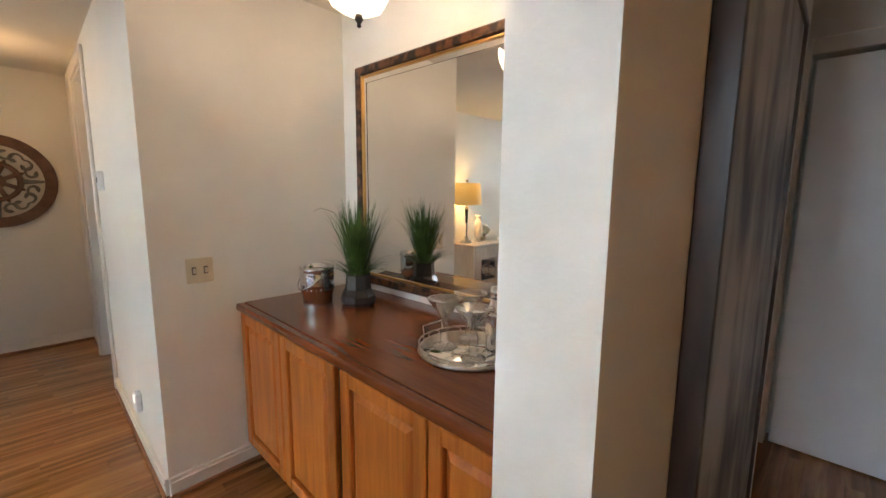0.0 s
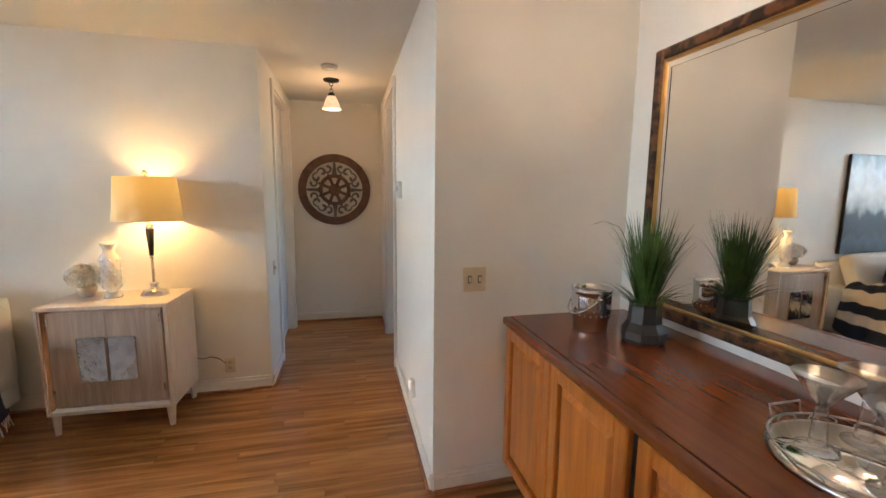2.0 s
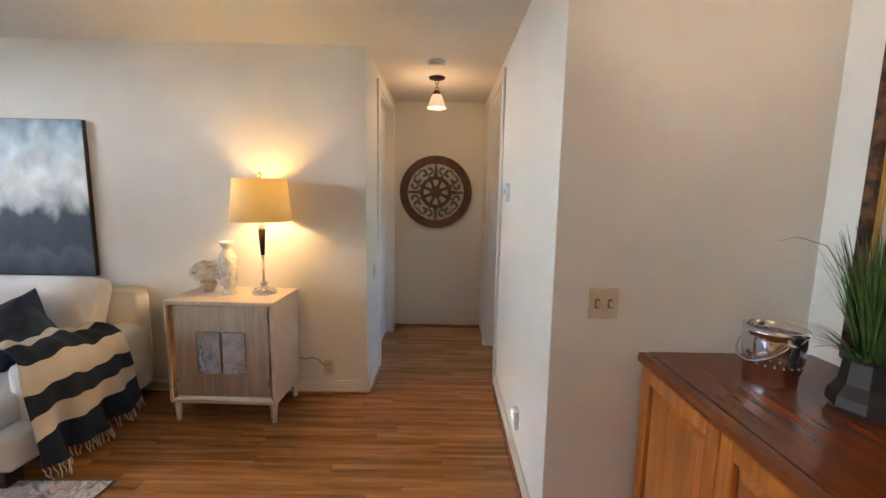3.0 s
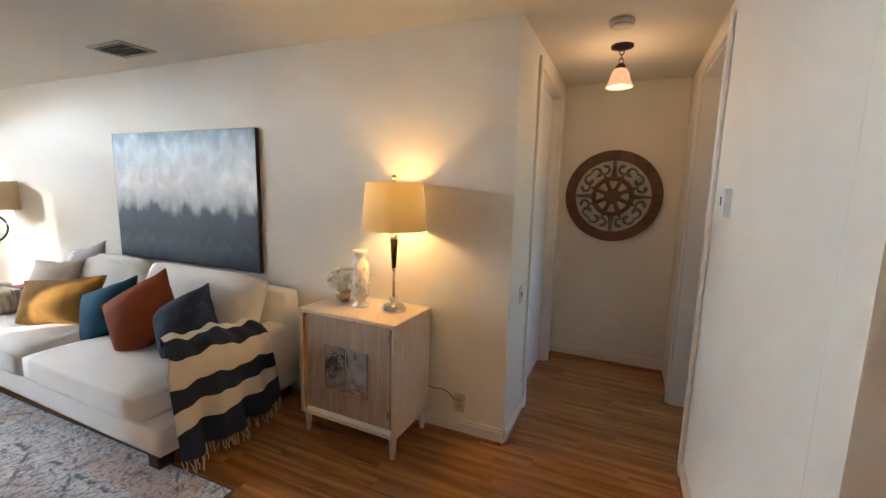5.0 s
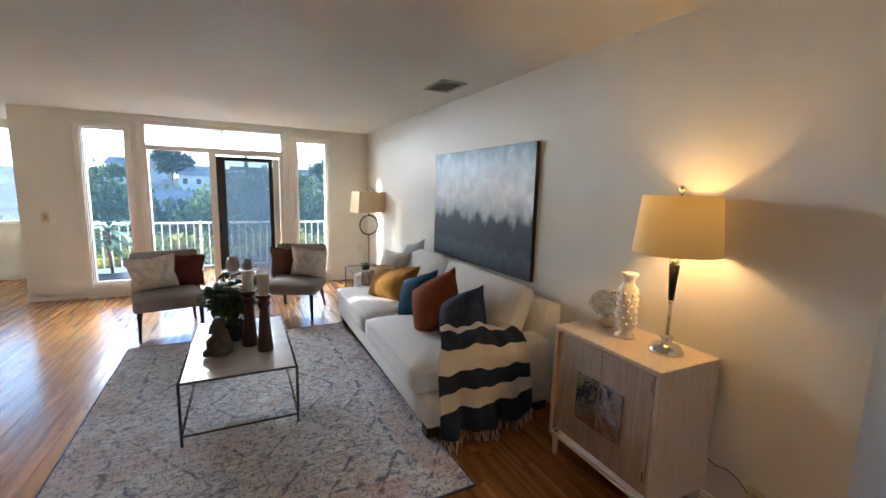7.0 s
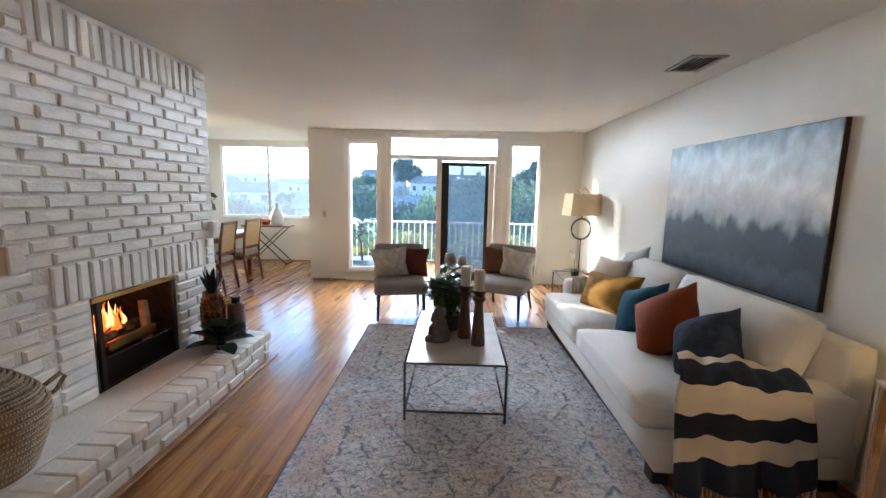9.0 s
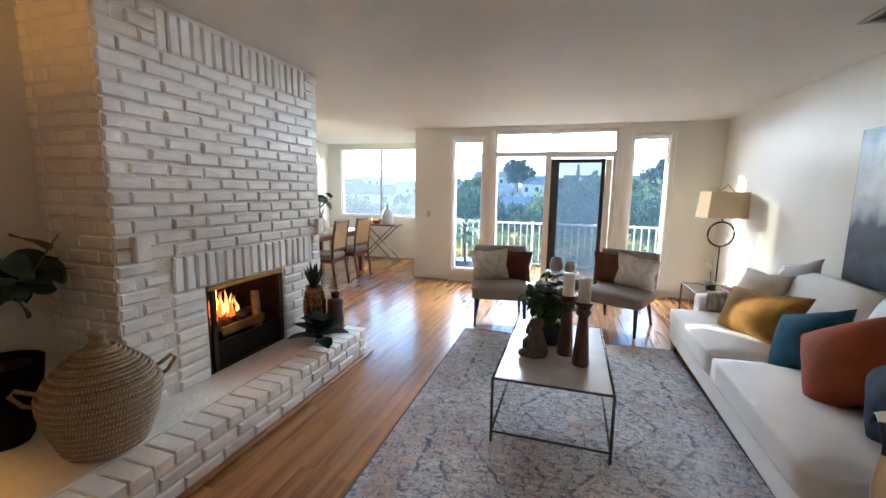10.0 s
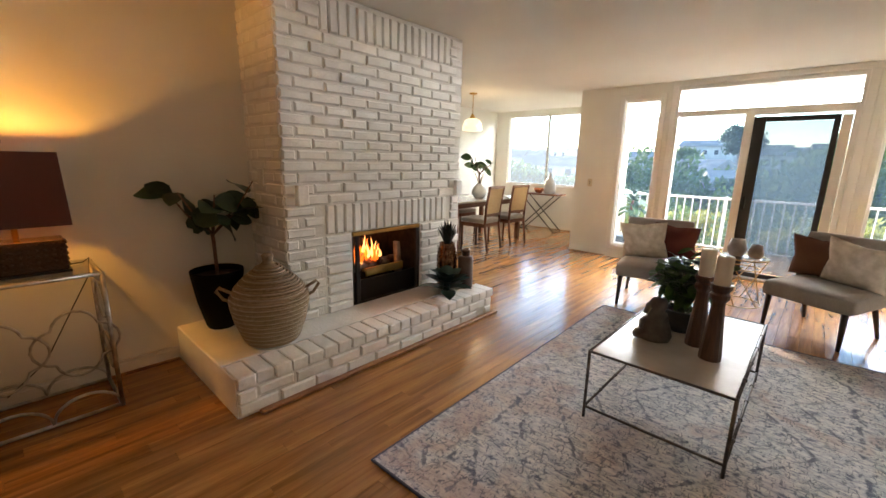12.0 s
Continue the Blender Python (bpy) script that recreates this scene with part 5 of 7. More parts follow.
part("canopy", lathe([(0, 0), (0.065, 0), (0.06, -0.02), (0, -0.025)], 20), M["brass"], pd)
part("rod", tube([(0, 0, -0.02), (0, 0, -0.34)], 0.006), M["brass"], pd)
part("cap", lathe([(0.015, -0.32), (0.03, -0.35), (0.06, -0.395), (0.0, -0.395)], 20), M["brass"], pd)
bo = part("bowl", lathe([(0.062, -0.39), (0.12, -0.42), (0.155, -0.50), (0.16, -0.58), (0.0, -0.60)], 28), M["milk"], pd, "white glass bowl, lit")
bo.visible_shadow = False

# ---- hall wall medallion ----
def medallion():
    t = thing("wall_medallion", "round carved wooden medallion with scrollwork and mirror", "wall decor", (HX, 1.40, 1.497))
    R = 0.388
    M["weathered"] = mat("weathered_wood", (0.085, 0.042, 0.026), 0.65, colour2=(0.14, 0.075, 0.046), scale=14, bump=0.4, bump_scale=50)
    def disc(r0, r1, x0, x1, n=56):
        own = lathe([(r0, x0), (r1, x0), (r1, x1), (r0, x1), (r0, x0)], n, smooth=False) if r0 > 0 else lathe([(0, x0), (r1, x0), (r1, x1), (0, x1)], n, smooth=False)
        bmesh.ops.transform(own, matrix=pose(0, 0, 0, 0, 90, 0), verts=own.verts)
        return own
    part("outer_ring", disc(R - 0.085, R, 0.004, 0.035), M["weathered"], t)
    part("backing", disc(0, R - 0.08, 0.002, 0.008), mat("pale_backing", (0.58, 0.54, 0.46), 0.5, colour2=(0.5, 0.46, 0.39), scale=6), t, "pale backing panel")
    part("hub", disc(0, 0.066, 0.008, 0.026, 24), M["weathered"], t)
    M["verdigris"] = mat("grey_green_scroll", (0.10, 0.095, 0.08), 0.7, colour2=(0.16, 0.15, 0.125), scale=20)
    for k in range(8):
        a = 2 * math.pi * (k + 0.5) / 8
        part("spoke", tube([(0.016, 0.05 * math.cos(a), 0.05 * math.sin(a)), (0.016, 0.15 * math.cos(a), 0.15 * math.sin(a))], 0.017, 6, taper=0.021), M["weathered"], t)
        part("knob", tube([(0.016, 0.165 * math.cos(a), 0.165 * math.sin(a)), (0.016, 0.19 * math.cos(a), 0.19 * math.sin(a))], 0.016, 6, taper=0.009), M["weathered"], t)
    for k in range(4):
        a = math.pi / 2 * k
        part("arm", tube([(0.015, r * math.cos(a), r * math.sin(a)) for r in (0.165, 0.22, 0.30)], 0.026, 6, taper=0.012), M["verdigris"], t)
        for s in (-1, 1):
            for cr, ca, r0, turns, start in ((0.243, 0.30, 0.056, 5.4, math.pi * 0.62), (0.232, 0.60, 0.052, 5.2, -math.pi * 0.35)):
                cy, cz = cr * math.cos(a + s * ca), cr * math.sin(a + s * ca)
                pts = []
                for q in range(20):
                    u = q / 19
                    rr = r0 * (1 - 0.74 * u)
                    ang = a + s * (ca - start + turns * u * (1 if start > 0 else -1)) + math.pi * (start > 0)
                    pts.append((0.016, cy + rr * math.cos(ang), cz + rr * math.sin(ang)))
                part("scroll", tube(pts, 0.007, 6, taper=0.018), M["verdigris"], t)
    part("inner_ring", tube(ring_path(0.016, 0, 0, 0.152, "yz", 36), 0.022, 6, closed=True), M["weathered"], t)
    return t


medallion()

# ---- plates, outlets, vents ----
def wall_plate(name, label, at, rz, w, h, kind_of):
    t = thing(name, label, "switch" if kind_of == "toggle" else "outlet" if kind_of == "outlet" else "thermostat", at, rz)
    part("plate", box(0, 0.006, -w / 2, w / 2, -h / 2, h / 2, 0.002), M["plate"], t)
    if kind_of == "toggle":
        for y in ((-0.025, 0.025) if w > 0.1 else (0,)):
            part("slot", box(0.006, 0.007, y - 0.009, y + 0.009, -0.018, 0.018, 0.0), M["iron"], t)
            part("toggle", box(0.0072, 0.018, y - 0.005, y + 0.005, -0.012, 0.012, 0.002), M["plate"], t)
            for zz in (-0.035, 0.035):
                part("screw", lathe([(0, 0.0), (0.003, 0), (0.003, 0.001), (0, 0.0012)], 8), M["silver"], t).matrix_basis = pose(0.006, y, zz, 0, 90, 0)
    elif kind_of == "outlet":
        for zz in (-0.02, 0.02):
            part("socket", box(0.006, 0.008, -0.014, 0.014, zz - 0.012, zz + 0.012, 0.003), mat("socket_face", (0.4, 0.36, 0.28), 0.4), t)
    return t


wall_plate("light_switch", "ivory double toggle switch plate in the niche", (NX0 - 0.007, 2.11, 1.068), 2.2, 0.115, 0.118, "toggle")
wall_plate("light_switch", "ivory switch plate near the hall opening", (-4.31, HY0, 0.87), 90, 0.07, 0.115, "toggle")
wall_plate("light_switch", "ivory switch plate on the pier by the windows", (0.23, WY, 1.09), 90, 0.07, 0.115, "toggle")
wall_plate("wall_outlet", "beige duplex outlet above the baseboard", (SX0 + 0.006, 0.67, 0.205), -1, 0.07, 0.115, "outlet")
wall_plate("light_switch", "ivory switch plate under the entry picture", (NX1 + 0.13, 2.10, 0.55), 0, 0.07, 0.115, "toggle")
th = thing("thermostat", "small white wall thermostat in the hall", "thermostat", (-3.85, HY1, 1.49), -90)
part("body", box(0, 0.03, -0.032, 0.032, -0.06, 0.06, 0.004), M["door"], th)
part("slider", box(0.03, 0.033, -0.01, 0.006, -0.01, 0.025, 0.001), M["iron"], th)
ng = thing("plug_in_night_light", "white plug-in night light low on the wall", "night light", (-3.25, HY1, 0.275), -90)
part("body", box(0, 0.03, -0.03, 0.03, -0.055, 0.055, 0.006), M["door"], ng)
part("lens", box(0.03, 0.036, -0.02, 0.02, 0.0, 0.045, 0.004), M["milk_dim"], ng)
sd = thing("smoke_detector", "round white smoke detector on the hall ceiling", "smoke detector", (-4.33, 1.42, H))
part("body", lathe([(0, 0), (0.065, 0), (0.065, -0.015), (0.05, -0.03), (0, -0.034)], 28), M["trim"], sd)
part("grille", lathe([(0.054, -0.02), (0.058, -0.024), (0.054, -0.028)], 28), M["silver"], sd)
cv = thing("ceiling_vent", "beige metal ceiling vent with dark slats", "vent", (-3.62, -1.79, H))
M["vent_paint"] = mat("vent_enamel", (0.42, 0.38, 0.31), 0.5, colour2=(0.36, 0.32, 0.26), scale=12)
part("backing", box(-0.10, 0.10, -0.16, 0.16, -0.004, -0.001), M["black"], cv)
bm = bmesh.new()
for a, b, c, e in ((-0.125, 0.125, -0.185, -0.155), (-0.125, 0.125, 0.155, 0.185), (-0.125, -0.095, -0.155, 0.155), (0.095, 0.125, -0.155, 0.155)):
    box(a, b, c, e, -0.012, -0.0005, 0.003, bm)
part("frame", bm, M["vent_paint"], cv)
for k in range(6):
    sl = part("slat", box(-0.012, 0.012, -0.155, 0.155, -0.0012, 0.0012), M["vent_paint"], cv)
    sl.matrix_basis = pose(-0.08 + 0.032 * k, 0, -0.010, 0, 40, 0)

# ---- cabinet top ----
vs = thing("bud_vase", "tall white embossed ceramic vase on the cabinet", "vase", (-3.82, 0.075, 0.795))
bm = lathe([(0, 0), (0.05, 0), (0.05, 0.012), (0.028, 0.03), (0.03, 0.045), (0.05, 0.065), (0.052, 0.2), (0.05, 0.265), (0.03, 0.29), (0.03, 0.315), (0.045, 0.335), (0.043, 0.35), (0.02, 0.35), (0.02, 0.30)], 36)
for v in bm.verts:
    if 0.06 < v.co.z < 0.27:
        a = math.atan2(v.co.y, v.co.x)
        k = 1 + 0.05 * math.sin(6 * a + v.co.z * 60) * math.sin(v.co.z * 45)
        v.co.x *= k
        v.co.y *= k
part("body", bm, M["ceramic"], vs)
bm = bmesh.new()
for row in range(6):
    for k in range(8):
        a = 2 * math.pi * (k + .5 * (row % 2)) / 8
        lathe([(0, -.012), (.008, -.004), (.008, .006), (0, .014)], 6, bm, (0.05 * math.cos(a), 0.05 * math.sin(a), 0.08 + 0.032 * row))
part("relief", bm, M["ceramic"], vs)
fp2 = thing("flower_pot", "white hydrangea in a small gilt pot on the cabinet", "flowers", (-3.87, -0.09, 0.795))
part("pot", lathe([(0, 0), (0.03, 0), (0.05, 0.03), (0.055, 0.055), (0.045, 0.075), (0.04, 0.075), (0, 0.06)], 24), mat("champagne_glaze", (0.5, 0.4, 0.27), 0.3, metal=0.5), fp2)
M["petal"] = mat("white_petal", (0.74, 0.71, 0.64), 0.6, colour2=(0.62, 0.60, 0.50), scale=40)
bm = bmesh.new()
rnd = random.Random(8)
for k in range(220):
    d = Vector((rnd.gauss(0, 1), rnd.gauss(0, 1), rnd.gauss(0, 1) * .8 + .25)).normalized()
    p = Vector((0, 0, 0.135)) + Vector((d.x * .10, d.y * .10, d.z * .075)) * rnd.uniform(.8, 1.05)
    own = bmesh.new()
    for q in range(4):
        a = math.pi / 2 * q
        c, s = math.cos(a), math.sin(a)
        own.faces.new([own.verts.new(x) for x in ((0, 0, 0), (.012 * c - .007 * s, .012 * s + .007 * c, .004), (.019 * c, .019 * s, .001), (.012 * c + .007 * s, .012 * s - .007 * c, .004))])
    merge(bm, own, Matrix.Translation(p) @ d.to_track_quat("Z", "Y").to_matrix().to_4x4())
part("blossom", bm, M["petal"], fp2, "cluster of small white petals")

# ---- leaves ----
def leaf_bm(l, w, curl=0.25, n=5, bm=None, m=None, fold=0.12):
    own = bmesh.new()
    rows = []
    for i in range(n + 1):
        t = i / n
        ww = w / 2 * math.sin(math.pi * min(1, t * 0.93 + 0.05)) ** 0.75 if i < n else 0.001
        z = -curl * l * t * t
        rows.append([own.verts.new((l * t, s * ww, z + fold * abs(s) * ww)) for s in (-1, 0, 1)])
    for a, b in zip(rows, rows[1:]):
        for k in range(2):
            own.faces.new((a[k], a[k + 1], b[k + 1], b[k])).smooth = True
    return merge(bm, own, m)


M["fig_leaf"] = mat("fig_leaf", (0.010, 0.028, 0.012), 0.45, colour2=(0.028, 0.06, 0.02), scale=9)
# lighter fig leaf for the dining room: daylight is in the colour
M["fig_bright"] = mat("fig_leaf_lit", (0.05, 0.11, 0.035), 0.4, colour2=(0.08, 0.15, 0.05), scale=9)
M["stem"] = mat("plant_stem", (0.13, 0.065, 0.035), 0.7, colour2=(0.2, 0.1, 0.06), scale=30)
M["soil"] = mat("potting_soil", (0.045, 0.022, 0.014), 0.95, colour2=(0.09, 0.04, 0.025), scale=40, bump=0.8, bump_scale=90)


def aim(p, d, roll=0.0):
    x = Vector(d).normalized()
    y = Vector((0, 0, 1)).cross(x)
    y = y.normalized() if y.length > 1e-3 else Vector((0, 1, 0))
    z = x.cross(y)
    m = Matrix((x, y, z)).transposed().to_4x4()
    return Matrix.Translation(p) @ m @ Matrix.Rotation(roll, 4, "X")


def fig_plant(parent, z0, height, spread, leaves, size, seed, material, branches=4):
    rnd = random.Random(seed)
    tips = []
    part("trunk", tube([(0, 0, z0), (0.01, 0.0, z0 + height * .35), (0.0, 0.01, z0 + height * .45)], 0.012, 8), M["stem"], parent)
    for b in range(branches):
        a = 2 * math.pi * b / branches + rnd.uniform(-.4, .4)
        r = spread * rnd.uniform(.6, 1)
        top = z0 + height * rnd.uniform(.75, 1.0)
        pts = [Vector((0, 0, z0 + height * .42)), Vector((r * .45 * math.cos(a), r * .45 * math.sin(a), z0 + height * .62)), Vector((r * .9 * math.cos(a), r * .9 * math.sin(a), top))]
        part("branch", tube(pts, 0.007, 6, taper=0.004), M["stem"], parent)
        tips.append(pts)
    for k in range(leaves):
        pts = tips[k % branches]
        t = rnd.uniform(0.25, 1.0)
        p = pts[1].lerp(pts[2], (t - .5) * 2) if t > .5 else pts[0].lerp(pts[1], t * 2)
        a = rnd.uniform(0, 2 * math.pi)
        d = Vector((math.cos(a), math.sin(a), rnd.uniform(-.8, 1.0)))
        s = size * rnd.uniform(.65, 1.15)
        lf = leaf_bm(s, s * .66, rnd.uniform(.15, .6), 7, fold=rnd.uniform(.05, .35))
        ob = part("leaf", lf, material, parent)
        ob.matrix_basis = aim(p, d, rnd.uniform(-1.3, 1.3))


fg = thing("potted_fig", "fiddle-leaf fig in a tall black pot on the hearth", "plant", (0.50, -0.02, FZ))
part("pot", lathe([(0, 0), (0.082, 0), (0.094, 0.02), (0.135, 0.19), (0.155, 0.33), (0.162, 0.39), (0.163, 0.40), (0.15, 0.40), (0.145, 0.35), (0, 0.34)], 32), mat("black_glaze", (0.004, 0.004, 0.005), 0.75, ior=1.25), fg)
part("soil", lathe([(0, 0.365), (0.147, 0.36)], 24), M["soil"], fg)
fig_plant(fg, 0.36, 0.66, 0.46, 36, 0.20, 21, M["fig_leaf"], 6)

# basket
bk = thing("lidded_basket", "round woven seagrass basket with lid and handles", "basket", (0.045, -0.165, FZ + 0.003))
def basket_r(z):
    return float(np.interp(z, [0, 0.03, 0.14, 0.25, 0.30, 0.36, 0.42, 0.46, 0.50], [0.145, 0.165, 0.205, 0.228, 0.226, 0.195, 0.138, 0.088, 0.048]))
M["seagrass"] = mat("seagrass", (0.25, 0.18, 0.105), 0.85, colour2=(0.40, 0.30, 0.19), scale=60, bump=0.6, bump_scale=150)
def coil(z0, z1):
    turns = int((z1 - z0) / 0.0145)
    pts = []
    for k in range(40 * turns + 1):
        a, z = 2 * math.pi * k / 40, z0 + 0.0145 * k / 40
        pts.append((basket_r(z) * math.cos(a), basket_r(z) * math.sin(a), z))
    return tube(pts, 0.0085, 6)
part("body", coil(0.008, 0.318), M["seagrass"], bk)
part("lining", lathe([(0, 0.004), (0.14, 0.004), (0.2, 0.14), (0.222, 0.25), (0.215, 0.31), (0.13, 0.42), (0.04, 0.49), (0, 0.495)], 32), M["seagrass"], bk)
part("lid", coil(0.328, 0.50), M["seagrass"], bk)
part("knob", lathe([(0.045, 0.498), (0.03, 0.508), (0.032, 0.535), (0.038, 0.55), (0.024, 0.562), (0, 0.563)], 16), M["seagrass"], bk)
sv, sf = [], []
for row in range(0, 33, 2):
    z = 0.0085 + row * 0.0145
    rr = basket_r(z) + 0.0092
    count = max(20, int(rr * 2 * math.pi / 0.0125))
    for k in range(count):
        a = 2 * math.pi * (k + .25 * (row % 4)) / count
        b = len(sv)
        for da, dz, dr in ((-0.0036, -0.0062, -0.003), (0.0014, -0.0062, -0.003), (0.0036, 0.0062, -0.003), (-0.0014, 0.0062, -0.003), (-0.0011, 0.0, 0.001), (0.0015, 0.0, 0.001)):
            ang = a + da / rr
            sv.append(((rr + dr) * math.cos(ang), (rr + dr) * math.sin(ang), z + dz))
        sf += [(b, b + 1, b + 5, b + 4), (b + 4, b + 5, b + 2, b + 3)]
stitch_mesh = bpy.data.meshes.new("stitching")
stitch_mesh.from_pydata(sv, [], sf)
bm = bmesh.new()
bm.from_mesh(stitch_mesh)
bpy.data.meshes.remove(stitch_mesh)
part("stitching", bm, mat("pale_stitch", (0.80, 0.72, 0.58), 0.8), bk, "pale palm stitching")
for s in (-1, 1):
    a0 = math.radians(64 if s > 0 else -116)
    c, sn = math.cos(a0), math.sin(a0)
    pts = [(0.22 * c, 0.22 * sn, 0.27), (0.262 * c, 0.262 * sn, 0.29), (0.298 * c, 0.298 * sn, 0.345), (0.282 * c, 0.282 * sn, 0.365), (0.215 * c, 0.215 * sn, 0.325)]
    part("handle", tube(pts, 0.010, 7), M["seagrass"], bk)

# hearth vases
bvs = thing("bronze_vase", "hammered bronze vase holding a dark spiky succulent", "vase", (0.03, -1.81, FZ))
bvs.scale = (1.25, 1.25, 1.08)
bm = lathe([(0, 0), (0.05, 0), (0.062, 0.02), (0.072, 0.18), (0.072, 0.27), (0.055, 0.37), (0.057, 0.385), (0.047, 0.385), (0.05, 0.34), (0, 0.34)], 26)
part("body", bm, M.setdefault("bronze", mat("hammered_bronze", (0.30, 0.16, 0.08), 0.25, metal=1.0, colour2=(0.14, 0.07, 0.035), scale=30)), bvs)
bm = bmesh.new()
for row in range(11):
    zz = 0.03 + 0.03 * row
    rr = np.interp(zz, [0.02, 0.18, 0.27, 0.37], [0.062, 0.072, 0.072, 0.055])
    for k in range(14):
        a = 2 * math.pi * (k + .5 * (row % 2)) / 14
        lathe([(0, -.013), (.005, 0), (0, .013)], 6, bm, (rr * math.cos(a), rr * math.sin(a), zz), smooth=False)
part("facets", bm, M["bronze"], bvs)
M["aloe"] = mat("dark_aloe", (0.012, 0.022, 0.02), 0.4, colour2=(0.03, 0.045, 0.04), scale=20)
rnd = random.Random(4)
for k in range(16):
    a = k * 2.4
    d = Vector((math.cos(a) * (.15 + .03 * k), math.sin(a) * (.15 + .03 * k), 1.0))
    ob = part("leaf", leaf_bm(0.22 - 0.004 * k, 0.034, -0.05, 5, fold=.5), M["aloe"], bvs)
    ob.matrix_basis = aim((0.01 * math.cos(a), 0.01 * math.sin(a), 0.35), d)
cy = thing("cylinder_vase", "brown stoneware cylinder bottle vase", "vase", (-0.10, -1.925, FZ))
part("body", lathe([(0, 0), (0.066, 0), (0.07, 0.008), (0.07, 0.275), (0.062, 0.29), (0.04, 0.297)], 32), mat("brown_stoneware", (0.085, 0.05, 0.038), 0.5, colour2=(0.13, 0.08, 0.06), scale=10), cy)
part("cap", lathe([(0, 0.297), (0.036, 0.297), (0.036, 0.335), (0.041, 0.337), (0.041, 0.357), (0.03, 0.357), (0.03, 0.345), (0, 0.345)], 28), mat("copper_brown", (0.16, 0.08, 0.05), 0.3, metal=0.7), cy)
ag = thing("agave_plant", "dark green agave rosette on the hearth", "plant", (-0.13, -1.64, FZ))
ag.scale = (1.2, 1.2, 1.3)
M["agave"] = mat("agave_leaf", (0.008, 0.032, 0.025), 0.35, colour2=(0.02, 0.06, 0.045), scale=12, coat=0.2)
for k in range(20):
    a = k * 2.399
    lift = 0.12 + 0.055 * k
    d = Vector((math.cos(a), math.sin(a), lift))
    ob = part("leaf", leaf_bm(0.215 - 0.005 * k, 0.105, 0.18, 6, fold=.25), M["agave"], ag)
    ob.matrix_basis = aim((0.012 * math.cos(a), 0.012 * math.sin(a), 0.025 + 0.004 * k), d)
part("heart", lathe([(0, 0), (0.03, 0), (0.02, 0.10), (0, 0.15)], 10), M["agave"], ag)

# ---- on the coffee table ----
M["pillar"] = mat("candle_wax", (0.72, 0.67, 0.57), 0.5, colour2=(0.68, 0.62, 0.52), scale=8)
M["wick"] = mat("wick", (0.02, 0.02, 0.02), 0.9)
for x, y, hgt, nm in ((-2.02, -1.62, 0.40, 0), (-2.115, -1.48, 0.40, 1)):
    ch = thing("candle_holder", "turned walnut candle holder with faceted waist", "candle holder", (x, y, TZ - 0.002), 20 * nm, group="candles on the coffee table")
    prof = [(0, 0), (0.052, 0), (0.053, 0.02), (0.03, 0.29), (0.032, 0.31), (0.045, 0.33), (0.045, 0.35), (0.036, 0.36), (0.05, 0.385), (0.05, 0.40), (0, 0.40)]
    part("body", lathe(prof, 12, smooth=False), M["walnut"], ch)
    cd = thing("pillar_candle", "unlit ivory pillar candle", "candle", (x, y, TZ + 0.398), 0, group="candles on the coffee table")
    part("wax", lathe([(0, 0), (0.036, 0), (0.037, 0.004), (0.037, 0.138), (0.033, 0.145), (0.0, 0.143)], 24), M["pillar"], cd)
    part("wick", tube([(0, 0, 0.142), (0.001, 0, 0.155)], 0.0012, 5), M["wick"], cd)
st = lathe([(0, 0), (0.075, 0), (0.085, 0.03), (0.075, 0.075), (0.058, 0.12), (0.05, 0.16), (0.034, 0.175), (0.045, 0.195), (0.048, 0.22), (0.036, 0.245), (0, 0.255)], 22, squash=.75)
lathe([(0, -0.03), (0.035, -0.02), (0.04, 0), (0.03, 0.02), (0, 0.03)], 14, st, (0.08, 0.02, 0.032))
tube([(0.04, 0.0, 0.13), (0.075, 0.01, 0.10), (0.07, 0.01, 0.06)], 0.02, 8, st)
tube([(0.02, 0.0, 0.23), (0.05, 0.0, 0.20), (0.058, 0.0, 0.15)], 0.016, 8, st)
solid("stone_figurine", st, mat("grey_stone", (0.10, 0.09, 0.08), 0.8, colour2=(0.16, 0.145, 0.13), scale=20, bump=0.5, bump_scale=80), "small seated grey stone figurine", "figurine", "", (-1.835, -1.53, TZ - 0.002), 20)
pp = thing("potted_plant", "bushy green houseplant in a black pot on the table", "plant", (-1.90, -1.80, TZ - 0.002))
part("pot", lathe([(0, 0), (0.075, 0), (0.09, 0.02), (0.10, 0.13), (0.09, 0.13), (0.085, 0.11), (0, 0.11)], 26), mat("matte_black_pot", (0.012, 0.012, 0.013), 0.5), pp)
part("soil", lathe([(0, 0.112), (0.087, 0.11)], 20), M["soil"], pp)
M["bush"] = mat("bush_leaf", (0.03, 0.085, 0.015), 0.4, colour2=(0.09, 0.18, 0.035), scale=14, vary=0.35)
rnd = random.Random(9)
LEAVES = [mesh_of("leaf", leaf_bm(0.095, 0.042, 0.3, 4), M["bush"]) for k in range(2)]
bm = bmesh.new()
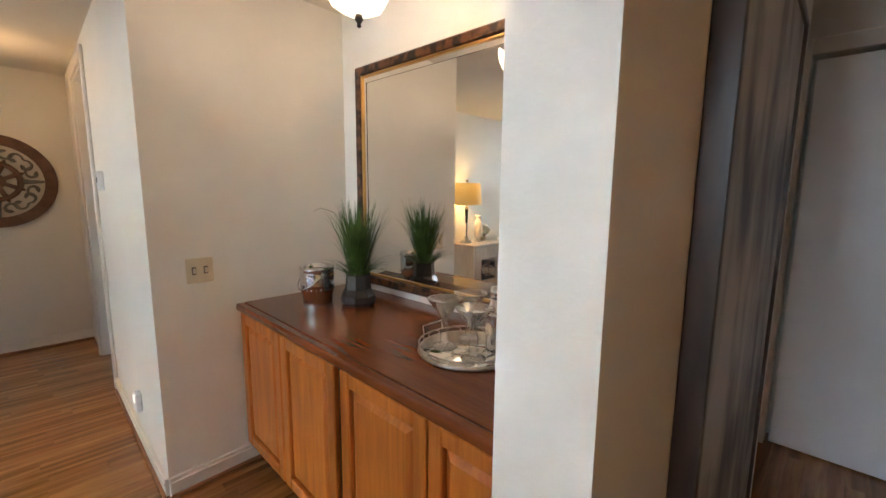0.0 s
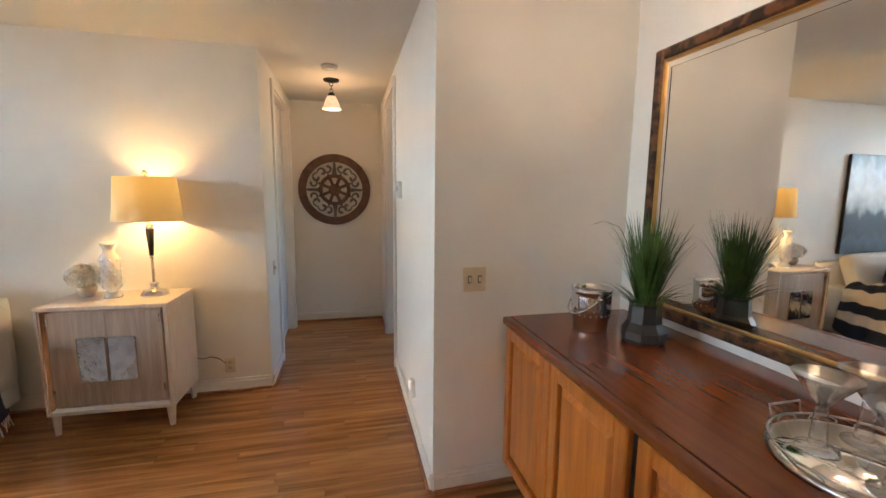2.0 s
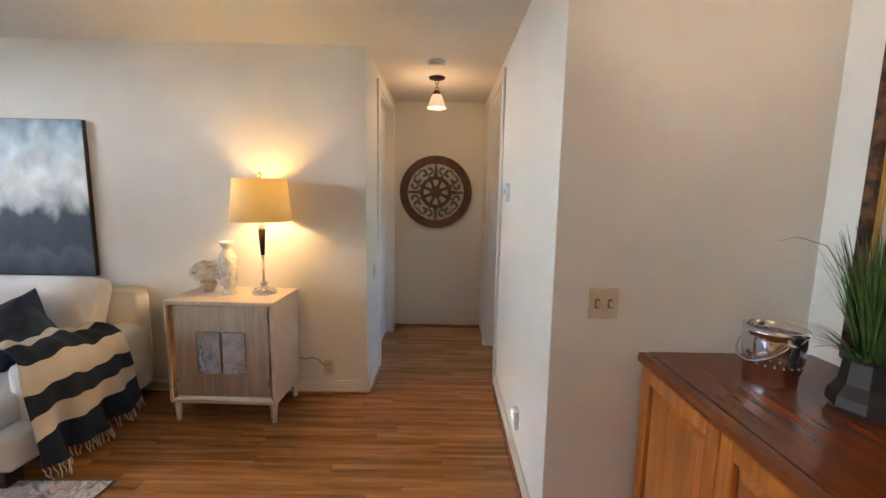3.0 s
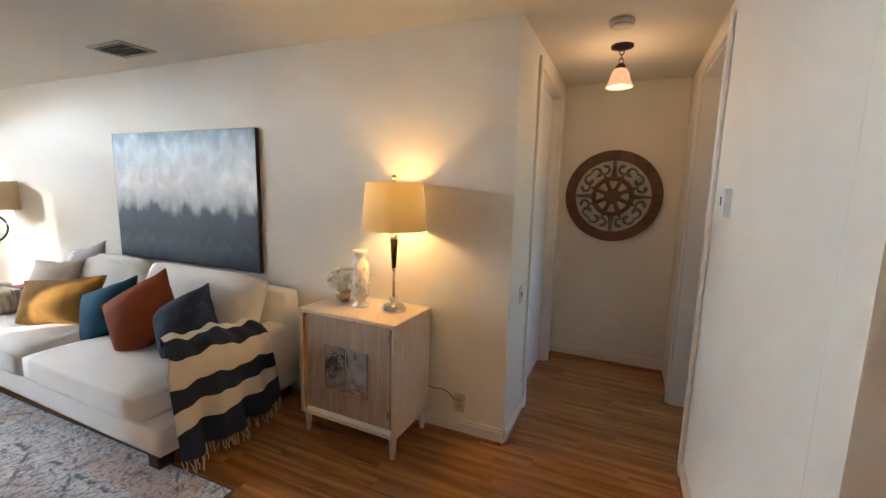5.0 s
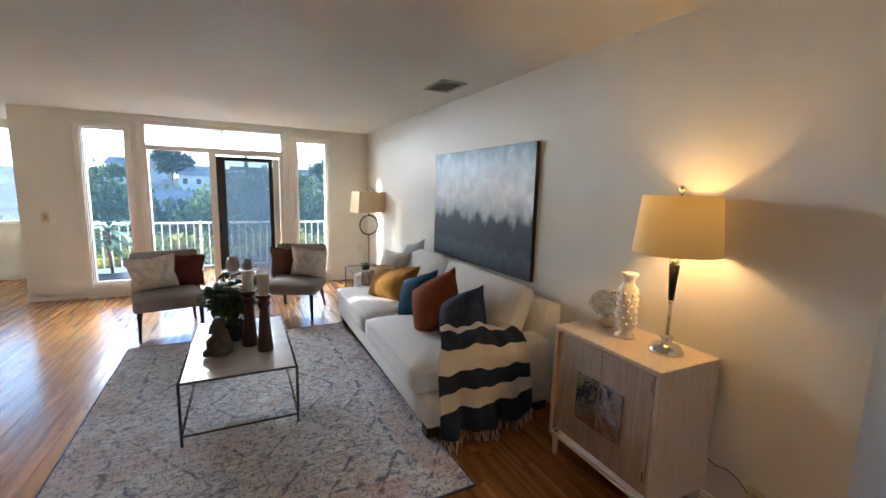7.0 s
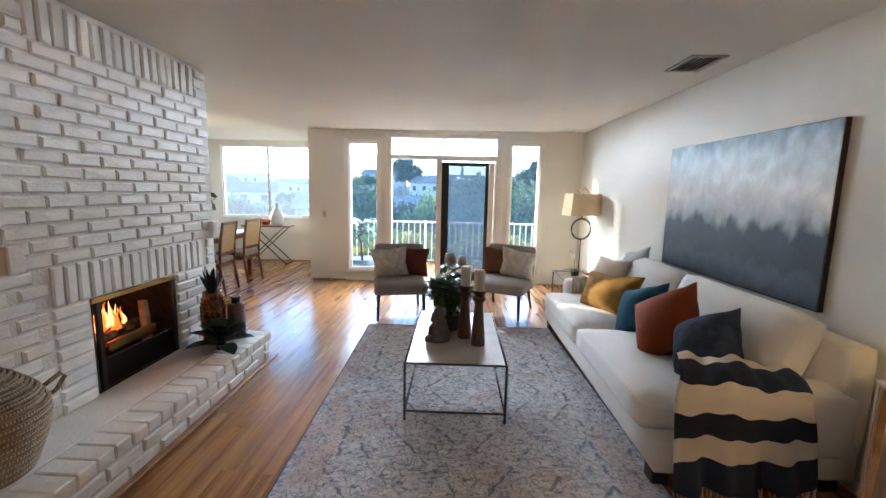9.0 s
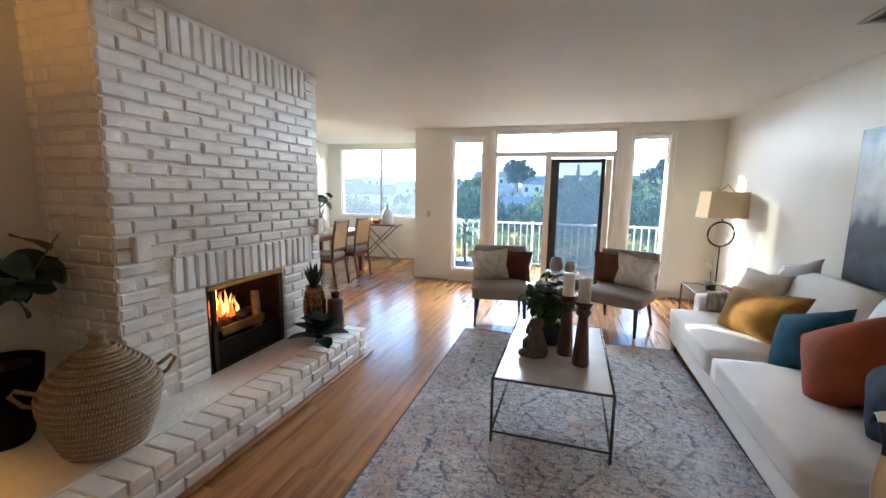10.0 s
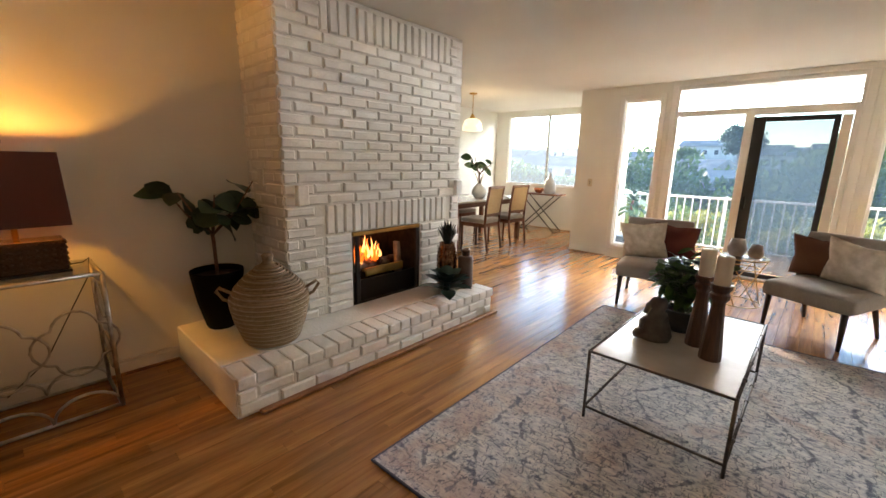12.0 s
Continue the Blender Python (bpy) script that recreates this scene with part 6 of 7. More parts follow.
for s in range(26):
    a, r = s * 2.4, 0.185 * math.sqrt((s + .5) / 26)
    top = Vector((1.0 * r * math.cos(a), 1.0 * r * math.sin(a), 0.46 - 0.55 * r + rnd.uniform(-.05, .03)))
    tube([(0.2 * top.x, .2 * top.y, 0.11), (top.x * .7, top.y * .7, top.z * .6), top], 0.003, 4, bm)
    for k in range(13):
        t = rnd.uniform(0.3, 1.08)
        p = Vector((top.x * t, top.y * t, 0.11 + (top.z - 0.11) * t))
        b = rnd.uniform(0, 6.28)
        ob = new("leaf", LEAVES[k % 2])
        ob.parent = pp
        ob.matrix_basis = aim(p, (math.cos(b), math.sin(b), rnd.uniform(-.35, .9)), rnd.uniform(-.6, .6)) @ Matrix.Scale(rnd.uniform(.85, 1.4), 4)
part("stems", bm, mat("green_stem", (0.06, 0.10, 0.02), 0.6), pp)
for ob in [o for o in pp.children if o.name.startswith("stems")]:
    ob.name = "stem"

# ---- side tables ----
gt = thing("round_side_table", "round glass side table on a gilt wire frame", "table", (-1.94, -4.10, 0))
M["gilt"] = mat("gilt_wire", (0.66, 0.45, 0.2), 0.3, metal=1.0)
part("glass_top", lathe([(0, 0.492), (0.205, 0.492), (0.208, 0.496), (0.205, 0.5), (0, 0.5)], 36), M["tumbler"], gt)
for z in (0.485, 0.38, 0.02):
    part("hoop", tube(ring_path(0, 0, z, 0.2 if z != 0.38 else 0.15, "xy", 32), 0.006, 6, closed=True), M["gilt"], gt)
for k in range(6):
    a, b = 2 * math.pi * k / 6, 2 * math.pi * (k + 1.5) / 6
    part("wire", tube([(0.2 * math.cos(a), 0.2 * math.sin(a), 0.485), (0.1 * (math.cos(a) + math.cos(b)), 0.1 * (math.sin(a) + math.sin(b)), 0.25), (0.2 * math.cos(b), 0.2 * math.sin(b), 0.02)], 0.005, 6), M["gilt"], gt)
M["taupe_glaze"] = mat("taupe_glaze", (0.26, 0.215, 0.18), 0.35, colour2=(0.36, 0.31, 0.27), scale=14)
for x, y, s in ((-1.87, -4.08, 1.0), (-2.03, -4.06, .78)):
    solid("ceramic_cup", lathe([(0, 0), (0.05 * s, 0), (0.075 * s, 0.03 * s), (0.083 * s, 0.08 * s), (0.06 * s, 0.17 * s), (0.055 * s, 0.17 * s), (0.072 * s, 0.08 * s), (0.0, 0.02 * s)], 24), M["taupe_glaze"], "taupe glazed ceramic cup on the glass table", "cup", "", (x, y, 0.5), group="cups on the side table")
et = thing("glass_end_table", "square glass end table with thin black frame", "table", (-3.60, -4.12, 0))
part("glass_top", box(-0.24, 0.24, -0.40, 0.40, 0.392, 0.40, 0.002), M["tumbler"], et)
for x in (-.24, .24):
    for y in (-.4, .4):
        part("leg", box(x - .008, x + .008, y - .008, y + .008, 0, 0.392, 0.001), M["iron"], et)
for y in (-.4, .4):
    part("rail", box(-.232, .232, y - .008, y + .008, 0.376, 0.392, 0.001), M["iron"], et)
for x in (-.24, .24):
    part("rail", box(x - .008, x + .008, -.392, .392, 0.376, 0.392, 0.001), M["iron"], et)
oc = thing("potted_orchid", "white orchid in a small dark pot", "plant", (-3.55, -4.12, 0.40))
part("pot", lathe([(0, 0), (0.045, 0), (0.058, 0.07), (0.05, 0.07), (0, 0.055)], 20), M["bronze_frame"], oc)
part("stalk", tube([(0, 0, 0.06), (0.02, 0.02, 0.2), (0.06, 0.06, 0.32), (0.12, 0.1, 0.36)], 0.003, 5), mat("orchid_stalk", (0.08, 0.13, 0.03), 0.6), oc)
for k in range(6):
    a = k * 1.05
    ob = part("leaf", leaf_bm(0.16, 0.045, 0.5, 5), M["fig_leaf"], oc)
    ob.matrix_basis = aim((0, 0, 0.065), (math.cos(a), math.sin(a), 0.5))
for k in range(5):
    bm = bmesh.new()
    for q in range(5):
        leaf_bm(0.04, 0.034, 0.15, 3, bm, pose(0, 0, 0, 0, 0, 72 * q))
    ob = part("blossom", bm, M["petal"], oc)
    ob.matrix_basis = aim((0.03 + 0.02 * k, 0.03 + 0.018 * k, 0.24 + 0.028 * k), (0.2, 0.4, 1)) @ pose(0, 0, 0, 60, 20 * k, 0)
for k, (c, l) in enumerate((((0.16, 0.02, 0.02), "red cloth-bound book lying on the end table"), ((0.22, 0.035, 0.03), "red cloth-bound book on top of another"))):
    b = thing("book", l, "book", (-3.72, -3.95, 0.40 + 0.031 * k), 8 * k)
    part("cover", box(-0.08, 0.08, -0.11, 0.11, 0, 0.03, 0.003), mat("book_cloth", c, 0.8), b)
    part("pages", box(-0.077, 0.084, -0.106, 0.106, 0.004, 0.026, 0.001), mat("paper", (0.7, 0.65, 0.55), 0.9), b)

# ---- buffet top ----
bu = thing("ice_bucket", "hammered steel ice bucket with bail handle", "bucket", (-2.465, 2.585, 0.876))
bm = lathe([(0, 0), (0.072, 0), (0.074, 0.012), (0.074, 0.04), (0.078, 0.045), (0.084, 0.09), (0.086, 0.15), (0.084, 0.165), (0.088, 0.17), (0.088, 0.185), (0.08, 0.185), (0.078, 0.16), (0.07, 0.02), (0, 0.02)], 36)
part("body", bm, M["chrome"], bu)
bm = bmesh.new()
for row in range(4):
    for k in range(22):
        a = 2 * math.pi * (k + .5 * (row % 2)) / 22
        lathe([(0, -.010), (.0035, 0), (0, .010)], 6, bm, (0.082 * math.cos(a), 0.082 * math.sin(a), 0.07 + 0.022 * row))
part("hammering", bm, M["chrome"], bu)
part("bail", tube([(0.09 * math.cos(t), -0.02 - 0.075 * math.sin(t), 0.15 - 0.075 * math.sin(t)) for t in [math.pi * q / 14 for q in range(15)]], 0.004, 6), M["chrome"], bu)
for s in (-1, 1):
    part("lug", lathe([(0, -.006), (.012, -.004), (.012, .004), (0, .006)], 10, at=(s * .088, -0.01, 0.15)), M["chrome"], bu)
gp = thing("grass_plant", "artificial green grass in a bulbous dark pot", "plant", (-2.265, 2.70, 0.876))
bm = lathe([(0, 0), (0.075, 0), (0.088, 0.02), (0.085, 0.05), (0.065, 0.085), (0.06, 0.15), (0.063, 0.165), (0.054, 0.165), (0.05, 0.14), (0, 0.14)], 8, smooth=False)
part("pot", bm, mat("dark_pewter", (0.05, 0.043, 0.038), 0.3, metal=0.5), gp)
rnd = random.Random(12)
M["grass"] = mat("grass_blade", (0.03, 0.068, 0.010), 0.5, colour2=(0.085, 0.15, 0.028), scale=14)
bm = bmesh.new()
def blade(bm, base, d, l, w, droop):
    own = bmesh.new()
    side = Vector((-d.y, d.x, 0))
    side = side.normalized() if side.length > 1e-4 else Vector((1, 0, 0))
    prev = None
    for q in range(7):
        t = q / 6
        p = base + d * l * t + Vector((d.x, d.y, 0)) * droop * l * t * t - Vector((0, 0, droop * .55 * l * t * t * t))
        ww = w * (1 - t) ** .6 + .0004
        cur = (own.verts.new(p - side * ww), own.verts.new(p + side * ww))
        if prev:
            own.faces.new((prev[0], prev[1], cur[1], cur[0])).smooth = True
        prev = cur
    merge(bm, own)
for k in range(640):
    a = rnd.uniform(0, 6.283)
    t = rnd.uniform(0, .36)
    d = Vector((math.cos(a) * t, math.sin(a) * t, 1)).normalized()
    blade(bm, Vector((.035 * math.cos(a) * rnd.random(), .035 * math.sin(a) * rnd.random(), .14)), d, rnd.uniform(.16, .42), .0026, rnd.uniform(0, .42))
for k in range(90):
    a = rnd.uniform(0, 6.283)
    d = Vector((math.cos(a) * .8, math.sin(a) * .8, 1)).normalized()
    blade(bm, Vector((.04 * math.cos(a), .04 * math.sin(a), .14)), d, rnd.uniform(.1, .19), .0028, rnd.uniform(.3, .8))
part("blades", bm, M["grass"], gp)["kind"] = "stuff"
part("stray_blade", tube([(-.02, 0, .15), (-.08, -.03, .38), (-.13, -.05, .46), (-.20, -.08, .48), (-.25, -.10, .46)], .002, 4, taper=.0006), M["grass"], gp)

tr = thing("mirrored_tray", "round mirrored tray with a silver scroll gallery", "tray", (-1.475, 2.635, 0.876))
part("mirror_plate", lathe([(0, 0.006), (0.172, 0.006), (0.172, 0.012), (0, 0.012)], 48), M["mirror"], tr)
part("rim", tube(ring_path(0, 0, 0.008, 0.175, "xy", 48), 0.007, 6, closed=True), M["silver"], tr)
part("top_rail", tube(ring_path(0, 0, 0.032, 0.178, "xy", 48), 0.0028, 5, closed=True), M["silver"], tr)
for k in range(12):
    a = 2 * math.pi * k / 12
    pts = [((0.177) * math.cos(a + .17 * math.cos(q)), 0.177 * math.sin(a + .17 * math.cos(q)), 0.020 + 0.011 * math.sin(q)) for q in [2 * math.pi * j / 14 for j in range(14)]]
    part("scroll", tube(pts, 0.002, 5, closed=True), M["silver"], tr)
for s in (-1, 1):
    part("handle", tube([(s * 0.178, -0.05, 0.03), (s * 0.185, -0.05, 0.06), (s * 0.185, 0.05, 0.06), (s * 0.178, 0.05, 0.03)], 0.003, 5), M["silver"], tr)
M["crystal"] = mat("crystal_glass", (1, 1, 1), 0.0)
cn, cl_ = M["crystal"].node_tree.nodes, M["crystal"].node_tree.links
c_through, c_shine, c_mix, c_edge = cn.new("ShaderNodeBsdfTransparent"), cn.new("ShaderNodeBsdfGlossy"), cn.new("ShaderNodeMixShader"), cn.new("ShaderNodeLayerWeight")
c_shine.inputs["Roughness"].default_value, c_edge.inputs["Blend"].default_value = 0.12, 0.45
cl_.new(c_edge.outputs["Facing"], c_mix.inputs[0])
cl_.new(c_through.outputs[0], c_mix.inputs[1])
cl_.new(c_shine.outputs[0], c_mix.inputs[2])
cl_.new(c_mix.outputs[0], cn["Material Output"].inputs["Surface"])
def martini(at):
    g = thing("martini_glass", "clear martini glass standing on the mirrored tray", "glass", at, group="glasses on the tray")
    part("bowl", lathe([(0.064, 0.178), (0.008, 0.102), (0.0, 0.10), (0.0, 0.1035), (0.006, 0.106), (0.0615, 0.179), (0.064, 0.178)], 32), M["crystal"], g)
    part("stem", lathe([(0.0, 0.1015), (0.012, 0.10), (0.015, 0.06), (0.018, 0.02), (0.02, 0.012), (0, 0.012)], 14), M["crystal"], g)
    part("foot", lathe([(0, 0.0), (0.042, 0.0), (0.042, 0.004), (0.016, 0.012), (0, 0.012)], 28), M["crystal"], g)
    return g
mg = martini((-1.545, 2.585, 0.889))
copy_thing(mg, pose(-1.395, 2.57, 0.889))
copy_thing(mg, pose(-1.535, 2.715, 0.889))
sk = thing("cocktail_shaker", "polished steel cocktail shaker on the mirrored tray", "shaker", (-1.40, 2.70, 0.889))
part("cup", lathe([(0, 0), (0.034, 0), (0.036, 0.01), (0.043, 0.13), (0.043, 0.135), (0, 0.135)], 28), M["chrome"], sk)
part("shoulder", lathe([(0.043, 0.137), (0.041, 0.15), (0.025, 0.175), (0.024, 0.185), (0, 0.185)], 28), M["chrome"], sk)
part("cap", lathe([(0.0255, 0.186), (0.0255, 0.215), (0.02, 0.225), (0, 0.226)], 24), M["chrome"], sk)

# ---- entry picture ----
ep = thing("entry_picture", "large framed abstract canvas in blue, grey and white", "painting", (NX1 + 0.13, 0, 0))
M["abstract"] = mat("entry_canvas", (0.09, 0.105, 0.14), 0.6, colour2=(0.46, 0.47, 0.48), scale=2.4, detail=8, stretch=(1, 2.2, 0.8), spread=(0.42, 0.58))
part("canvas", box(0.002, 0.034, 2.26, 3.02, 0.42, 1.88, 0.002), M["abstract"], ep)
bm = bmesh.new()
for a, b, c, e in ((2.245, 2.26, 0.405, 1.895), (3.02, 3.035, 0.405, 1.895), (2.26, 3.02, 1.88, 1.895), (2.26, 3.02, 0.405, 0.42)):
    box(0.001, 0.042, a, b, c, e, 0.002, bm)
part("frame", bm, M["dark_wood"], ep, "thin black frame")

# ---- console table with lamp ----
co = thing("console_table", "silver wire console with quatrefoil sides and glass top", "table", (0.48, 1.16, 0))
cw, cd_ = 0.19, 0.56
part("glass_top", box(-cw, cw, -cd_, cd_, 0.775, 0.783, 0.002), M["tumbler"], co)
for x in (-cw, cw):
    for y in (-cd_, cd_):
        part("leg", tube([(x, y, 0), (x, y, 0.775)], 0.011, 8), M["silver"], co)
    for z in (0.012, 0.768):
        part("rail", tube([(x, -cd_, z), (x, cd_, z)], 0.010, 8), M["silver"], co)
    for k in range(4):
        yc = -cd_ + 0.14 + 0.28 * k
        part("arch", tube([(x, yc + 0.14 * math.cos(t), 0.015 + 0.115 * math.sin(t)) for t in [math.pi * q / 12 for q in range(13)]], 0.0075, 6), M["silver"], co)
        for zz in (() if x > 0 else (0.42,)):
            pts = []
            for q in range(32):
                t = 2 * math.pi * q / 32
                r = 0.13 + 0.045 * abs(math.cos(2 * t))
                pts.append((x, yc + r * math.cos(t), zz + r * math.sin(t)))
            part("quatrefoil", tube(pts, 0.0065, 6, closed=True), M["silver"], co)
for y in (-cd_, cd_):
    for z in (0.012, 0.768):
        part("rail", tube([(-cw, y, z), (cw, y, z)], 0.010, 8), M["silver"], co)
    for zz in (0.28, 0.58):
        part("quatrefoil", tube([(0.15 * math.cos(t), y, zz + 0.1 * math.sin(t)) for t in [2 * math.pi * q / 24 for q in range(24)]], 0.0065, 6, closed=True), M["silver"], co)
cl = thing("console_lamp", "studded bronze block lamp with brown rectangular shade", "lamp", (0.46, 0.88, 0.783))
bm = box(-0.075, 0.075, -0.17, 0.17, 0.012, 0.17, 0.004)
for s in range(5):
    for k in range(11):
        for x in (-0.076,):
            lathe([(0, -.008), (.011, 0), (0, .008)], 6, bm, (x, -0.155 + 0.031 * k, 0.035 + 0.029 * s))
    for k in range(5):
        lathe([(0, -.008), (.011, 0), (0, .008)], 6, bm, (-0.06 + .03 * k, -0.171, 0.035 + 0.029 * s))
part("base", bm, mat("studded_bronze", (0.09, 0.055, 0.035), 0.25, metal=0.8), cl)
part("plinth", box(-0.085, 0.085, -0.18, 0.18, 0.0, 0.012, 0.002), M["black"], cl)
part("neck", tube([(0, 0, 0.17), (0, 0, 0.30)], 0.012), M["brass"], cl)
bm = bmesh.new()
lo = [(-.13, -.205), (.13, -.205), (.13, .205), (-.13, .205)]
ra = [bm.verts.new((x, y, 0.245)) for x, y in lo]
rb = [bm.verts.new((x * .94, y * .94, 0.60)) for x, y in lo]
for k in range(4):
    bm.faces.new((ra[k], ra[(k + 1) % 4], rb[(k + 1) % 4], rb[k]))
finish(bm)
sh = part("shade", bm, mat("brown_shade", (0.10, 0.028, 0.014), 0.85, bump=0.2, bump_scale=260), cl, "dark brown fabric shade")
sh.modifiers.new("thick", "SOLIDIFY").thickness = 0.004
part("cord", tube([(0.05, -0.17, 0.01), (0.1, -0.24, 0.004), (0.13, -0.27, 0.02), (0.14, -0.26, -0.08), (0.17, -0.02, -0.55), (0.18, 0.15, -0.7)], 0.003, 5), M["black"], cl)
rf = thing("wall_picture", "picture with dark red wooden frame above the console", "painting", (0.69, 0, 0))
bm = bmesh.new()
for a, b, c, e in ((0.862, 0.90, 1.42, 2.05), (1.42, 1.46, 1.42, 2.05), (0.90, 1.42, 2.01, 2.05), (0.90, 1.42, 1.42, 1.46)):
    box(-0.03, -0.001, a, b, c, e, 0.004, bm)
part("frame", bm, M["cherry"], rf)
part("canvas", box(-0.012, -0.002, 0.90, 1.42, 1.46, 2.01), M["abstract"], rf)

# ---- dining room ----
dt = thing("dining_table", "pale-topped dining table with dark wooden legs", "table", (2.05, -4.65, 0))
part("tabletop", box(-0.48, 0.48, -0.95, 0.95, 0.735, 0.765, 0.006), M["pale_top"], dt)
part("apron", rect_frame(-0.42, 0.42, 0, 1.78, 0.025, 0.655, 0.734), M["cherry"], dt).matrix_basis = Matrix.Translation((0, -0.89, 0)) @ Matrix(((1, 0, 0, 0), (0, 0, 1, 0), (0, 1, 0, 0), (0, 0, 0, 1)))
for x in (-.42, .42):
    for y in (-.87, .87):
        part("leg", box(x - .035, x + .035, y - .035, y + .035, 0, 0.735, 0.005), M["cherry"], dt)
def dining_chair(at, rz):
    c = thing("dining_chair", "dark wooden dining chair with woven cane back", "chair", at, rz, group="chairs round the dining table")
    cane = mat("woven_cane", (0.42, 0.29, 0.15), 0.7, colour2=(0.52, 0.38, 0.21), scale=70)
    part("seat", soft_box(-0.22, 0.24, -0.23, 0.23, 0.43, 0.50, 0.02), M["grey_cloth"], c, "padded beige seat")
    part("seat_frame", box(-0.21, 0.23, -0.22, 0.22, 0.37, 0.43, 0.004), M["cherry"], c)
    for y in (-.205, .205):
        part("leg", tube([(0.21, y, 0.40), (0.215, y, 0)], 0.022, 6, taper=.015), M["cherry"], c)
        part("leg", tube([(-0.27, y, 0.0), (-0.21, y, 0.42)], 0.016, 6, taper=.022), M["cherry"], c)
        part("back_post", tube([(-0.21, y, 0.40), (-0.23, y, 0.7), (-0.28, y, 1.0)], 0.02, 6), M["cherry"], c)
    for z, x in ((0.56, -0.22), (0.985, -0.276)):
        part("back_rail", box(x - .012, x + .012, -.2, .2, z - .022, z + .022, .004), M["cherry"], c)
    ob = part("cane_panel", box(-.005, .005, -.185, .185, -.205, .205), cane, c, "woven cane back panel")
    ob.matrix_basis = pose(-0.247, 0, 0.772, 0, -8, 0)
    return c
dc = dining_chair((1.55, -4.30, 0), 4)
copy_thing(dc, pose(1.55, -5.03, 0, 0, 0, -4))
copy_thing(dc, pose(2.62, -4.30, 0, 0, 0, 182))
copy_thing(dc, pose(2.62, -5.03, 0, 0, 0, 178))
xt = thing("folding_side_table", "wooden-topped side table on crossed iron legs", "table", (1.80, -6.62, 0))
part("tabletop", box(-0.46, 0.46, -0.18, 0.18, 0.735, 0.765, 0.006), M["cherry"], xt)
for y in (-.15, .15):
    for s in (-1, 1):
        part("leg", tube([(s * .40, y + .012 * s, 0.008), (-s * .38, y + .012 * s, 0.735)], 0.011, 6), M["iron"], xt)
for s in (-1, 1):
    part("foot_bar", tube([(s * .40, -.16, 0.009), (s * .40, .16, 0.009)], 0.009, 6), M["iron"], xt)
bt = thing("bottle_vase", "tall pale grey bottle vase on the side table", "vase", (1.60, -6.6, 0.765))
part("body", lathe([(0, 0), (0.09, 0), (0.11, 0.03), (0.12, 0.14), (0.095, 0.25), (0.04, 0.33), (0.022, 0.40), (0.028, 0.42), (0.02, 0.42), (0, 0.38)], 28), mat("grey_glaze", (0.36, 0.38, 0.40), 0.35, colour2=(0.46, 0.47, 0.48), scale=14), bt)
solid("copper_bowl", lathe([(0, 0), (0.05, 0), (0.095, 0.05), (0.105, 0.10), (0.1, 0.10), (0.088, 0.05), (0, 0.012)], 28), mat("copper", (0.6, 0.24, 0.12), 0.25, metal=1.0), "copper bowl on the side table", "bowl", "", (1.84, -6.6, 0.765))
wv = thing("branch_vase", "round white vase with leafy fig branches on the dining table", "vase", (1.85, -4.62, 0.765))
part("body", lathe([(0, 0), (0.07, 0), (0.125, 0.06), (0.13, 0.12), (0.09, 0.19), (0.05, 0.22), (0.055, 0.24), (0.045, 0.24), (0, 0.2)], 30), M["ceramic"], wv)
rnd = random.Random(31)
for k in range(7):
    a = k * .9
    part("branch", tube([(0, 0, .2), (.05 * math.cos(a), .05 * math.sin(a), .34), (.13 * math.cos(a + .3), .13 * math.sin(a + .3), .46 + .03 * (k % 3))], .006, 5, taper=.002), mat("dry_twig", (0.5, 0.36, 0.24), 0.8), wv)
fig_plant(wv, 0.18, 0.52, 0.27, 20, 0.17, 5, M["fig_bright"], 6)

# ---- balcony ----
M["concrete"] = mat("pale_deck", (0.42, 0.40, 0.37), 0.7, colour2=(0.50, 0.48, 0.44), scale=3, bump=0.2, bump_scale=60)
solid("balcony_deck", box(-4.6, PX - 0.151, -7.12, WY - WT, -0.20, -0.02, 0.004), M["concrete"], "pale concrete balcony deck", "balcony", WS)
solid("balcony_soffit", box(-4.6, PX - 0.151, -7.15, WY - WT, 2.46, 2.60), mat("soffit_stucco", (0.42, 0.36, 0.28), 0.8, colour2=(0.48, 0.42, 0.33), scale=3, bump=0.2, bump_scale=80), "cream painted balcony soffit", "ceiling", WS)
rl = thing("balcony_railing", "white painted steel balcony railing", "railing", (0, -7.0, 0))
M["rail_white"] = mat("white_enamel", (0.74, 0.74, 0.72), 0.4, colour2=(0.68, 0.68, 0.65), scale=8)
part("top_rail", box(-4.5, 0.30, -0.02, 0.02, 0.845, 0.88, 0.006), M["rail_white"], rl)
part("bottom_rail", box(-4.5, 0.30, -0.015, 0.015, 0.06, 0.085, 0.004), M["rail_white"], rl)
bal = mesh_of("baluster", box(-0.009, 0.009, -0.009, 0.009, 0.085, 0.845), M["rail_white"])
for k in range(40):
    ob = new("baluster", bal)
    ob.parent = rl
    ob.location = (-4.44 + 0.12 * k, 0, 0)
for x in (-4.48, -2.9, -1.3, 0.28):
    part("post", box(x - .02, x + .02, -.02, .02, -0.02, 0.90, .003), M["rail_white"], rl)
gl = thing("balcony_globe_light", "white glass globe light under the soffit", "lamp", (-1.69, -6.3, 2.46))
part("base", lathe([(0, 0), (0.09, 0), (0.09, -0.03), (0, -0.03)], 24), M["rail_white"], gl)
part("globe", lathe([(0.08, -0.03), (0.105, -0.07), (0.10, -0.12), (0.06, -0.16), (0, -0.172)], 24), M["ceramic"], gl)
pt = thing("balcony_planter", "leafy plant in a blue-grey pot on the balcony", "plant", (-0.27, -5.80, -0.02))
